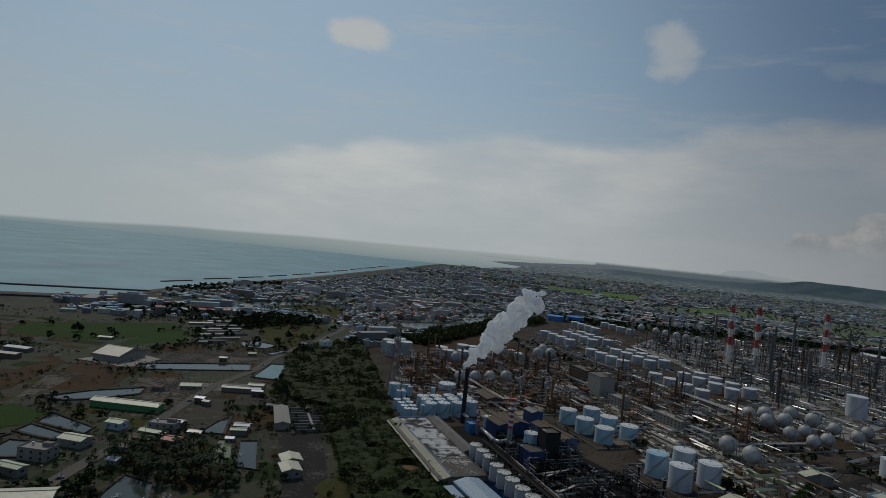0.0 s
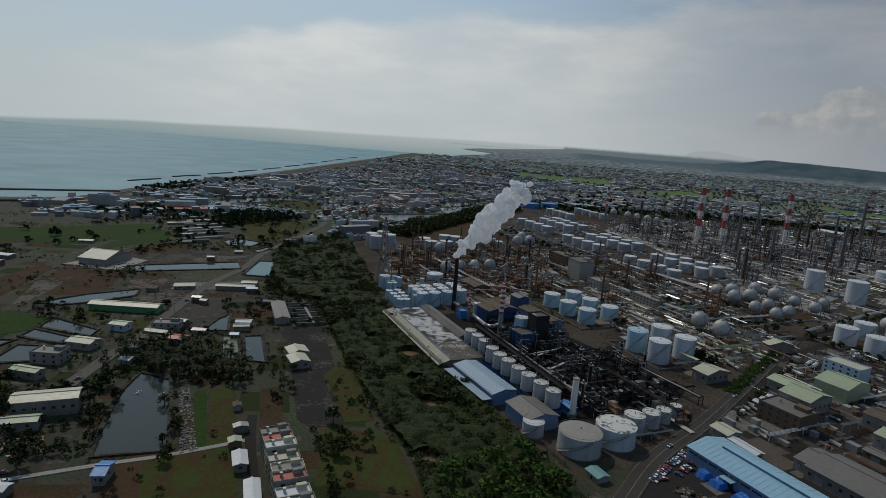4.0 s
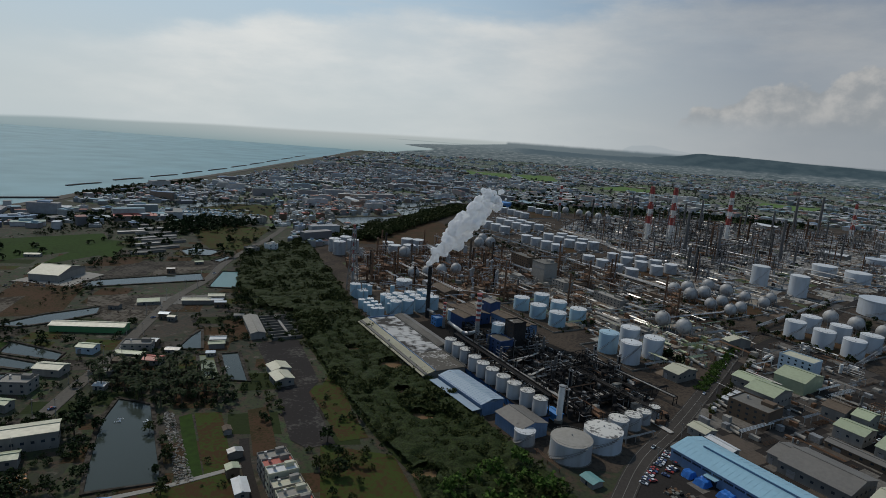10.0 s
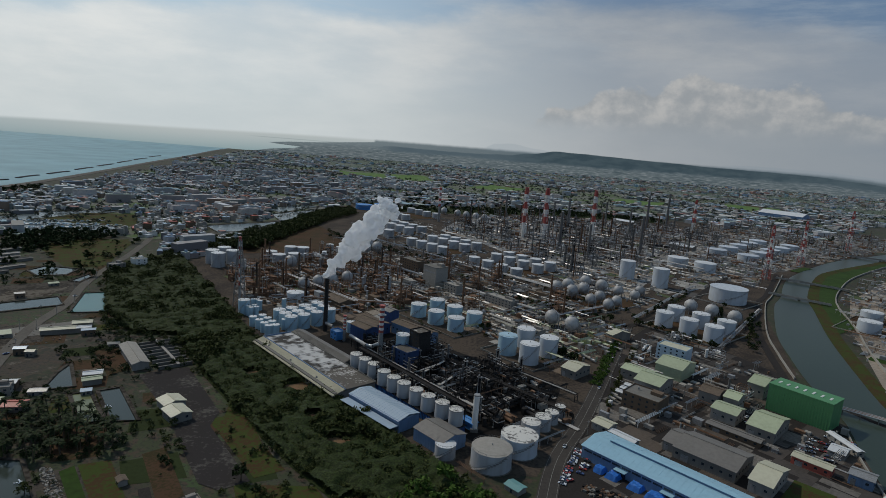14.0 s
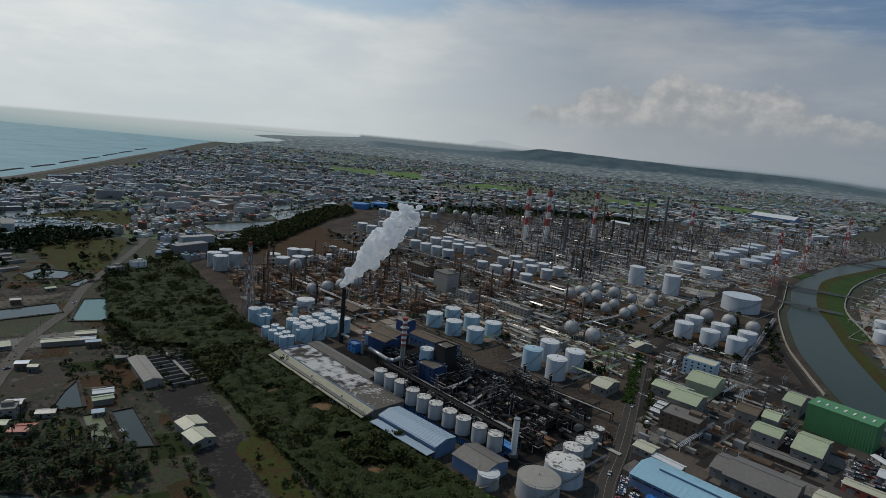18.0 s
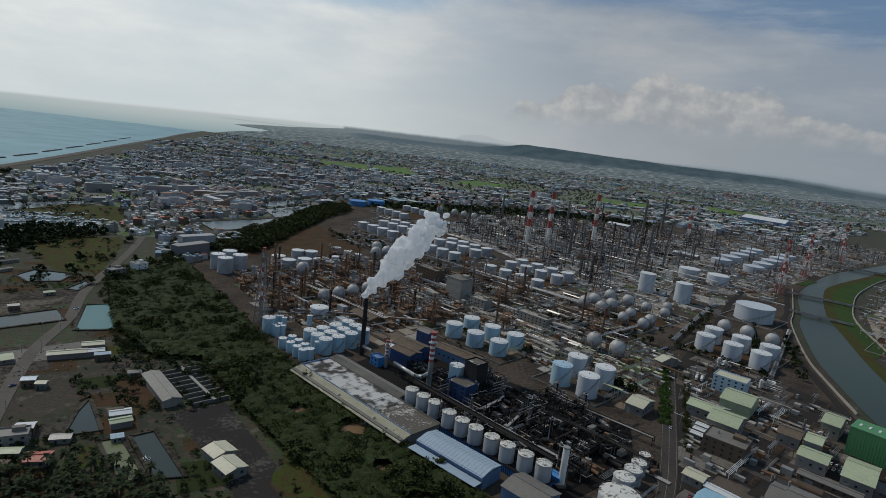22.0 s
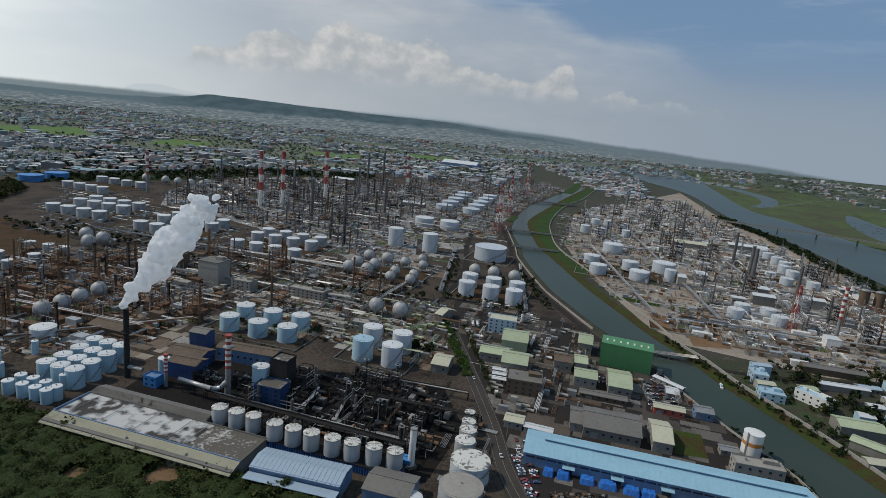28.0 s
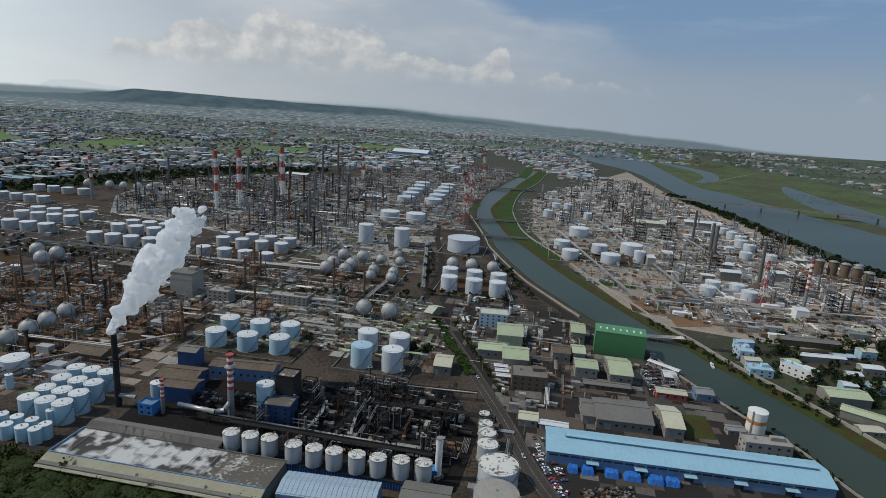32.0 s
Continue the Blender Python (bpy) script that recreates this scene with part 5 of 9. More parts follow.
def flat_house(x, y, w, d, h, rot, wall, roof, label, name="house", category="house", floors=None, rooftop=True, group=""):
    """A flat-roofed house with storeys of windows, a parapet and things on the roof."""
    t = thing(name, label, category, x, y, rot, group)
    BUSY.append((x, y, max(w, d) * 0.5))
    part("wall_box", Shape().box(0, 0, 0, w, d, h), wall, t)
    part("roof_slab", Shape().box(0, 0, h, w - 0.5, d - 0.5, h + 0.06), roof, t)
    p = Shape()
    for a, b, ww, dd in ((0, d / 2, w, 0.25), (0, -d / 2, w, 0.25), (w / 2, 0, 0.25, d + 0.25), (-w / 2, 0, 0.25, d + 0.25)):
        p.box(a, b, h - 0.05, ww, dd, h + 0.9)
    part("parapet", p, wall, t)
    n = floors or max(1, round(h / 3.2))
    for i in range(n):
        windows(t, w, d, h * i / n + h / n * 0.35, min(1.4, h / n * 0.42), max(2, int(w / 5)), max(2, int(d / 5)), "flr" if y < 330 else "f")
    if rooftop:
        part("stair_house", Shape().box(w * 0.25, d * 0.2, h, w * 0.3, d * 0.3, h + 2.4), wall, t)
        part("water_tank", Shape().cyl(-w * 0.25, d * 0.1, h + 0.5, h + 2.1, 0.7, n=10), PALE_STEEL, t)
    return t


# the long blue warehouse and the works round it
t = thing("blue_warehouse", "very long warehouse with a light blue pitched roof", "warehouse", 190, 249, -43.7)
W, D, H = 157, 27, 8
part("wall_box", Shape().box(0, 0, 0, W, D, H), WALL_BLUE, t)
s = Shape()
for sx in (-1, 1):
    s.add([(sx * W / 2, -D / 2, H), (sx * W / 2, D / 2, H), (sx * W / 2, 0, H + 3)], [(0, 1, 2)])
part("gable_end", s, WALL_BLUE, t)
part("roof", Shape().gable(W, D, H + 0.1, H + 3.1), BLUE_ROOF, t)
s = Shape()
s.box(3, 0, H + 2.9, W * 0.9, 3.0, H + 4.0)
part("ridge_ventilator", s, WALL_BLUE, t, "dark blue ridge ventilator")
part("ventilator_cap", Shape().box(3, 0, H + 4.0, W * 0.9, 3.6, H + 4.2), BLUE_ROOF, t)
seam = Shape().box(0, 0, 0, 0.1, 13.6, 0.05).mesh("roof_seam", BLUE_ROOF)
for i in range(50):
    for sy in (-1, 1):
        ob = part("roof_seam", seam, None, t, at=pose(-W / 2 + 1.5 + i * 3.1, sy * 7.0, H + 1.68, -sy * 12.2))
bay = Shape().box(0, 0, 0, 5.2, 0.2, 1.0).mesh("window_band", SHADE_GLASS)
for i in range(24):
    part("window_band", bay, None, t, at=pose(-W / 2 + 4 + i * 6.1, -D / 2 - 0.02, 5.4))
can = Shape().box(0, 0, 0, 7, 3.6, 0.25).mesh("canopy", BLUE_ROOF)
door = Shape().box(0, 0, 0, 5, 0.2, 4.2).mesh("sliding_door", SHADE_GLASS)
for i in range(5):
    part("canopy", can, None, t, at=pose(-W / 2 + 26 + i * 27, -D / 2 - 1.8, 4.6))
    part("sliding_door", door, None, t, at=pose(-W / 2 + 26 + i * 27, -D / 2 - 0.04, 0))
BUSY += [grid(0, 0, (190 + k * AX[0], 249 + k * AX[1])) + (16,) for k in range(-75, 80, 15)]


def tarp_heap(x, y, rot, l):
    """A stack of goods under a creased tarpaulin."""
    rng = random.Random(int(x * 7 + y))
    s = Shape()
    n, m = 9, 7
    vs = []
    for j in range(m):
        for i in range(n):
            u, v = i / (n - 1) * 2 - 1, j / (m - 1) * 2 - 1
            e = min(1, (1 - abs(u)) * 5) * min(1, (1 - abs(v)) * 4)
            vs.append((u * l / 2 * (1 + 0.05 * rng.random()), v * 3.4 * (1 + 0.08 * rng.random()), e * (2.6 + 0.7 * rng.random())))
    s.add(vs, [(j * n + i, j * n + i + 1, (j + 1) * n + i + 1, (j + 1) * n + i) for j in range(m - 1) for i in range(n - 1)])
    ob = new("covered_pallet", s.mesh("covered_pallet", TARP))
    ob.matrix_basis = pose(x, y, 0.1, 0, 0, rot)
    tagged(ob, "stacked goods under a creased bright blue tarpaulin", "stack", "tarpaulin stacks")


for i, (x, y) in enumerate([(132, 280), (138, 274), (148, 265), (156, 257), (165, 248), (172, 242)]):
    tarp_heap(x, y, -43.7, (6, 7, 8, 10, 9, 8)[i])

t = thing("green_hall", "tall windowless hall clad in bright green sheet", "hall", 300, 381, -49)
part("wall_box", Shape().box(0, 0, 0, 42, 20, 20), GREEN_WALL, t)
part("roof", Shape().box(0, 0, 20, 42.6, 20.6, 20.5), GREEN_WALL, t)
rib = Shape().box(0, 0, 0, 0.25, 0.25, 20).mesh("cladding_rib", GREEN_WALL)
for i in range(24):
    part("cladding_rib", rib, None, t, at=pose(-20.7 + i * 1.8, -10.1, 0))
sky_l = Shape().box(0, 0, 0, 1.3, 5, 0.35).mesh("skylight", PAINT_WHITE)
for i in range(7):
    part("skylight", sky_l, None, t, at=pose(-17 + i * 5.6, -1, 20.5))
BUSY.append((300, 381, 24))

HALLS = [
    (195, 427, 23, 16, 8, -41, WALL, GREEN_ROOF, "open shed with a pale green sheet roof"),
    (200, 405, 20, 26, 10, -41, WALL, GREEN_ROOF, "factory hall with a pale green pitched roof"),
    (231, 446, 22, 30, 10, -41, GREEN_ROOF, GREEN_ROOF, "large hall with green walls and a pale green roof"),
    (289, 419, 12, 26, 11, -45, WALL, GREEN_ROOF, "narrow hall with a pale green roof"),
    (260, 350, 17, 34, 8, -43, WALL, GREEN_ROOF, "hall with a pale grey-green sheet roof"),
    (240, 366, 17, 18, 8, -43, WALL, GREEN_ROOF, "hall with a pale green stepped roof"),
    (240, 393, 14, 18, 10, -41, WALL, BROWN_ROOF, "hall with a dark red-brown roof"),
    (253, 386, 10, 18, 10, -41, WALL, GREEN_ROOF, "narrow hall with a pale green roof"),
    (233, 339, 34, 8, 4, -44, BROWN_WALL, TAN_ROOF, "long low brown shed with a grey roof"),
    (155, 318, 18, 6, 4, -47, WALL, TANK_ROOF, "low white-roofed shed beside a yard"),
    (146, 332, 12, 11, 5, -45, WALL, CREAM_ROOF, "small hall with a cream sheet roof"),
    (304, 338, 26, 5, 4, -82, WALL, TANK_ROOF, "long white-roofed riverside shed"),
    (293, 326, 9, 13, 4, -45, WALL, TANK_ROOF, "small white-roofed shed in a factory yard"),
    (265, 306, 21, 9, 5, -45, RED_ROOF, CREAM_ROOF, "shed with red doors and a cream roof"),
    (286, 293, 12, 12, 6, -42, WALL_BLUE, STEEL, "grey-roofed riverside shed with blue walls"),
    (258, 253, 11, 7, 4, -42, WALL, STEEL, "small grey shed beside the bank"),
    (183, 402, 10, 5, 4, -42, WALL, TANK_ROOF, "low white-roofed shed beside a yard"),
    (178, 395, 10, 5, 4, -42, WALL, TANK_ROOF, "low white-roofed shed beside a yard"),
    (173, 388, 10, 5, 4, -42, WALL, TANK_ROOF, "low white-roofed shed beside a yard"),
    (381, 235, 30, 18, 7, -42, WALL, GREEN_ROOF, "hall with a pale green roof across the river"),
    (360, 214, 28, 12, 6, -75, WALL, GREEN_ROOF, "green-grey roofed hall across the river"),
    (452, 280, 39, 8, 5, -40, WALL, TANK_ROOF, "long white-roofed building across the river"),
    (482, 303, 52, 12, 6, -43, BROWN_WALL, TAN_ROOF, "long tan-roofed shed of the plant"),
    (144, 425, 13, 22, 7, -43, WALL, CREAM_ROOF, "hall with a pale grey-green pitched roof"),
    (204, 527, 8, 24, 7, -60, WALL, CREAM_ROOF, "yellow narrow workshop beside the road"),
    (-80, 568, 32, 18, 6, -46, BROWN_WALL, BROWN_ROOF, "low shed with a dark flat-pitched roof"),
    (870, 760, 60, 26, 9, -44, WALL, CREAM_ROOF, "big warehouse with a cream roof"),
    (990, 720, 70, 24, 9, -44, WALL, TANK_ROOF, "big warehouse with a white roof"),
    (640, 470, 26, 16, 12, -44, WALL, TANK_ROOF, "white plant building with a sheet roof"),
    (700, 440, 26, 16, 12, -44, WALL, TANK_ROOF, "white plant building with a sheet roof"),
    (1235, 2190, 150, 84, 16, -46, WALL_BLUE, TANK_ROOF, "large hall with white and blue roof"),
    (480, 1560, 60, 26, 9, -46, WALL, TANK_ROOF, "long white-roofed hall of the refinery"),
    (500, 1180, 50, 18, 8, -46, WALL, TANK_ROOF, "long white-roofed hall of the refinery"),
]
for a in HALLS:
    hall(*a, win=5 if a[1] < 440 and a[0] < 320 else 0)
hall(204, 303, 36, 30, 7, -43, WALL, TAN_ROOF, "broad low hall with a grey-brown roof", win=5)
hall(226, 281, 12, 30, 7.4, -43, WALL, CREAM_ROOF, "end bay with a white sheet roof and dark stripes", win=6)
hall(190, 318, 12, 24, 6, -43, WALL, TAN_ROOF, "lean low side bay with a grey roof", win=6)
flat_house(184, 372, 26, 20, 11, -40, BROWN_WALL, CONCRETE, "brown tiled office block with a flat roof", "office_block", "office")
flat_house(242, 482, 26, 16, 13, -40, STRIP_ROOF, CREAM_ROOF, "blue-grey office block with a cream roof", "office_block", "office", rooftop=False)
flat_house(253, 231, 28, 11, 8, -42, WALL, LIGHT_CONCRETE, "white flat-roofed office beside the river", "office_block", "office")
flat_house(395, 320, 12, 18, 8, -45, STRIP_ROOF, PALE_BLUE, "light blue office across the river", "office_block", "office")
flat_house(398, 275, 26, 10, 8, -90, PAINT_WHITE, PALE_BLUE, "white and blue office across the river", "office_block", "office")
flat_house(371, 294, 18, 14, 6, -45, PALE_BLUE, PALE_BLUE, "light blue flat building across the river", "office_block", "office")
t = thing("plant_block", "pale windowless block of the plant", "building", 15, 690, -46)
part("wall_box", Shape().box(0, 0, 0, 24, 20, 24), LIGHT_CONCRETE, t)
part("parapet", Shape().box(0, 0, 24, 24.6, 20.6, 24.8), CONCRETE, t)
part("roof_hut", Shape().box(5, 4, 24.8, 8, 6, 28), LIGHT_CONCRETE, t)
part("door", Shape().box(0, -10.05, 0, 4, 0.12, 4.5), STEEL, t)
part("louvre_band", Shape().box(0, -10.06, 17, 20, 0.14, 19), STEEL, t)
BUSY.append((15, 690, 13))
flat_house(40, 660, 22, 14, 10, -46, WALL, LIGHT_CONCRETE, "pale plant office with a flat roof", "office_block", "office")
flat_house(-20, 770, 40, 16, 14, -46, BROWN_WALL, CONCRETE, "tan plant building with a flat roof", "office_block", "office")
flat_house(118, 520, 26, 12, 7, -40, WALL, LIGHT_CONCRETE, "low white control building with flat roof", "office_block", "office")
flat_house(95, 620, 40, 12, 9, -46, WALL, LIGHT_CONCRETE, "pale laboratory building with a flat roof", "office_block", "office")

t = thing("gas_holder", "white riverside tank with an orange band", "tank", 270, 246)
for z0, z1, m in ((0, 9, PAINT_WHITE), (9, 11.5, ORANGE), (11.5, 17, PAINT_WHITE)):
    part("ring", Shape().cyl(0, 0, z0, z1, 6, n=26, cap=False), m, t)
part("roof", Shape().cone(0, 0, 17, 18.2, 6.2, 26), PAINT_WHITE, t)
part("ladder", Shape().box(-6.2, 0, 0, 0.4, 0.9, 18), STEEL, t)
BUSY.append((270, 246, 8))

# ---- the carbon works in the foreground ----
t = thing("flat_roof_store", "long store with a crusted white and black flat roof", "store", -60, 392, -45.6)
part("wall_box", Shape().box(0, -4, 0, 122, 33, 7), CONCRETE, t)
part("crusted_roof", Shape().box(-17, 0, 7, 88, 24.5, 8), ROOF_CRUST, t, "flat roof crusted white with black patches")
part("dark_roof", Shape().box(44, 0, 7, 34, 24.5, 7.96), CRUST_DARK, t, "dark flat roof with pale broken patches")
s = Shape()
s.add([(-61.5, -22, 5.8), (61.5, -22, 5.8), (61.5, -12.4, 8.6), (-61.5, -12.4, 8.6), (-61.5, -22, 5.5), (61.5, -22, 5.5)], [(0, 1, 2, 3), (3, 2, 1, 0), (4, 5, 1, 0)])
part("front_roof", s, CREAM_ROOF, t, "yellowish lean-to roof")
s = Shape()
s.add([(-61, 12.4, 8.8), (21, 12.4, 8.8), (21, 18, 10.2), (-61, 18, 10.2), (21, 24, 8.6), (-61, 24, 8.6)], [(0, 1, 2, 3), (3, 2, 4, 5), (3, 2, 1, 0)])
part("rear_roof", s, TAN_ROOF, t, "tan pitched roof")
part("rear_wall", Shape().box(-20, 18, 0, 81, 11.4, 8.6), CONCRETE, t)
rib = Shape().box(0, 0, 0, 2.2, 0.25, 1.8).mesh("wall_opening", SHADE_GLASS)
for i in range(27):
    part("wall_opening", rib, None, t, at=pose(-58 + i * 4.4, -20.5, 2.4))
vent = Shape().cyl(0, 0, 0, 1.3, 0.9, 0.5, n=8).mesh("roof_vent", STEEL)
for x in (-42, -6, 32):
    part("roof_vent", vent, None, t, at=pose(x, -17, 7.0))
part("front_kerb", Shape().box(0, -12.4, 7.9, 123, 0.6, 9.0), WALL_BLUE, t)
part("rear_kerb", Shape().box(0, 12.4, 7.9, 123, 0.4, 8.9), CONCRETE, t)
part("end_kerb", Shape().box(-61.2, 0, 7.9, 0.6, 24, 9.0), WALL_BLUE, t)
pipe = Shape().tube((0, -11, 8.8), (0, 11, 8.8), 0.18, 5).mesh("roof_pipe", STEEL)
for x in (-52, -30, -8, 14, 25):
    part("roof_pipe", pipe, None, t, at=pose(x, 0, 0))
for k in range(-55, 60, 14):
    BUSY.append((*grid(k, 0, (-60, 392)), 20))

t = thing("sheet_roof_shed", "long shed with pale blue translucent sheet roofing", "shed", 2, 325, -42)
part("wall_box", Shape().box(0, 0, 0, 50, 17, 8), WALL_BLUE, t)
pan = Shape()
pan.add([(-1.15, -9.2, 7.6), (1.15, -9.2, 7.6), (1.15, 0, 9.8), (-1.15, 0, 9.8), (-1.15, 9, 8.4), (1.15, 9, 8.4)], [(0, 1, 2, 3), (3, 2, 5, 4)])
pan = pan.mesh("roof_sheet", SHEET_BLUE)
for i in range(20):
    part("roof_sheet", pan, None, t, at=pose(-23.8 + i * 2.5, 0, 0.15))
part("lower_roof", Shape().box(0, -12.5, 5, 50, 6.4, 5.3), SHEET_BLUE, t, "lower pale blue lean-to roof")
hall(40, 295, 24, 20, 8, -44, WALL_BLUE, TAN_ROOF, "shed end with a brown roof and blue walls")

t = thing("silo_plinth", "long blue sheeted plinth under a row of silos", "plinth", 10, 350, -46.5)
part("body", Shape().box(0, 0, 0, 120, 11, 5), DARK_BLUE, t)
fin = Shape().box(0, 0, 0, 0.35, 0.3, 4.2).mesh("cladding_fin", BLUE_SIDE)
for i in range(78):
    part("cladding_fin", fin, None, t, at=pose(-59 + i * 1.53, -5.6, 0.4))
part("deck", Shape().box(0, 0, 5, 121, 12, 5.25), DARK_STEEL, t)
BUSY += [(*grid(k, 0, (10, 350)), 7) for k in range(-60, 65, 10)]


def silo():
    t = thing("silo", "pale grey silo with a shallow cone roof", "silo", group="row of silos", z=5.25)
    part("shell", Shape().cyl(0, 0, 0, 10, 4.6, n=22, cap=False), GREY_TANK, t)
    part("cone_roof", Shape().cone(0, 0, 10, 11.3, 4.7, 22), DIRTY_ROOF, t)
    rib = Shape().tube((0.4, 0, 11.25), (4.6, 0, 10.1), 0.1, 4).mesh("roof_rib", STEEL)
    for i in range(8):
        part("roof_rib", rib, None, t, at=pose(0, 0, 0, 0, 0, i * 45))
    part("ladder", Shape().box(4.7, 0, 0, 0.25, 0.8, 11), STEEL, t)
    part("hoop", Shape().cyl(0, 0, 9.5, 9.8, 4.75, n=22, cap=False), STEEL, t)
    return t


first = silo()
for i, (x, y) in enumerate([(-28, 389), (-20, 381), (-12, 373), (-3, 361), (5, 352), (13, 344), (22, 335), (30.5, 327), (40, 319), (49, 311)]):
    m = pose(x, y, 5.25, 0, 0, i * 17)
    if i:
        copy_thing(first, m)
    else:
        first.matrix_basis = m
t = thing("conveyor_gallery", "dark steel gantry above the row of silos", "gantry", 14, 354, -46.5)
part("deck", Shape().box(0, 0, 17.2, 118, 2.6, 17.6), DARK_STEEL, t)
part("railing", Shape().box(0, 1.3, 17.6, 118, 0.08, 18.7).box(0, -1.3, 18.5, 118, 0.08, 18.7), DARK_STEEL, t)
leg = Shape().box(0, 0, 0, 0.5, 0.5, 17.2).mesh("leg", DARK_STEEL)
for i in range(14):
    part("leg", leg, None, t, at=pose(-57 + i * 8.8, 1.2, 0))
t = thing("stair_tower", "dark steel stair tower among the silos", "tower", -7, 366, -46.5)
for i in range(5):
    part("landing", Shape().box(0, 0, 3.6 * i + 3.4, 3.4, 3.4, 3.6 * i + 3.6), DARK_STEEL, t)
leg = Shape().box(0, 0, 0, 0.3, 0.3, 20).mesh("leg", DARK_STEEL)
for a, b in ((-1.6, -1.6), (1.6, -1.6), (1.6, 1.6), (-1.6, 1.6)):
    part("leg", leg, None, t, at=pose(a, b, 0))

# blue and brown works buildings
BLUE_DEEP = mat("deep_blue_cladding", (0.022, 0.06, 0.16), (0.014, 0.025, 0.05), 0.5, fine=0.6, amount=0.7, streak=True)
t = thing("gas_duct", "large silver insulated duct between stacks", "duct", 0, 0)
part("long_run", Shape().tube((-44, 446, 9), (-27, 427, 8.5), 1.5, 12), PALE_STEEL, t)
part("bend", Shape().tube((-27, 427, 8.5), (-22, 426, 8.5), 1.5, 12).tube((-22, 426, 8.5), (-16, 434, 9), 1.5, 12), PALE_STEEL, t)
leg = Shape().box(0, 0, 0, 0.5, 0.5, 7.6).mesh("support", DARK_STEEL)
for x, y in ((-42, 444), (-36, 437), (-30, 430), (-22, 427)):
    part("support", leg, None, t, at=pose(x, y, 0))
for a_, b_ in (((8, 382), (35, 401)), ((36, 371), (49, 386)), ((22, 392), (38, 408))):
    t = thing("conveyor", "bright galvanised sloping conveyor in the sooty yard", "conveyor", a_[0], a_[1], math.degrees(math.atan2(b_[1] - a_[1], b_[0] - a_[0])), "conveyors")
    l_ = math.hypot(b_[0] - a_[0], b_[1] - a_[1])
    s = Shape()
    s.add([(0, -0.9, 3), (l_, -0.9, 8), (l_, 0.9, 8), (0, 0.9, 3), (0, -0.9, 3.5), (l_, -0.9, 8.5), (l_, 0.9, 8.5), (0, 0.9, 3.5)], [(4, 5, 6, 7), (3, 2, 1, 0), (0, 1, 5, 4), (2, 3, 7, 6), (1, 2, 6, 5), (3, 0, 4, 7)])
    part("belt_cover", s, PALE_STEEL, t)
    for k_ in (0.2, 0.55, 0.9):
        part("trestle", Shape().box(l_ * k_, 0, 0, 0.4, 1.6, 3 + 5 * k_), DARK_STEEL, t)
    part("drive_house", Shape().box(0.5, 0, 0, 3.5, 3, 4.5), LIGHT_CONCRETE, t)
hall(8, 481, 46, 14, 10, -40, WALL_BLUE, BROWN_ROOF, "blue-walled hall with a brown pitched roof", win=5)
hall(-32, 490, 28, 20, 9, -42, DARK_BLUE, BROWN_ROOF, "dark blue hall with a brown roof", win=6)
hall(-20, 519, 14, 12, 13, -42, DARK_BLUE, TAN_ROOF, "small dark blue tower house with a tan roof")
hall(-36, 470, 22, 14, 11, -42, DARK_BLUE, BROWN_ROOF, "dark blue sooty hall with a brown roof")
flat_house(7, 409, 18, 13, 15, -42, BLUE_DEEP, CRUST_DARK, "dark blue sheeted boiler house of the works", "boiler_house", "building", rooftop=False)
flat_house(17, 420, 12, 12, 27, -46, DARK_STEEL, CRUST_DARK, "black sooty process tower house", "boiler_house", "building", rooftop=False)
flat_house(-58, 461, 10, 8, 7, -46, BLUE_SIDE, WALL_BLUE, "small bright blue machine house", "machine_house", "building", rooftop=False)
plant_tanks([(3, 423)], 11, 22, wall=PALE_BLUE, label="pale blue silo behind the boiler house")
plant_tanks([(-50, 481)], 8, 10, wall=PALE_BLUE, small=True, label="small blue tank between works buildings")
hall(58, 318, 10, 5, 5, -46, BLUE_SIDE, BLUE_SIDE, "small blue shelter beside the white stack")

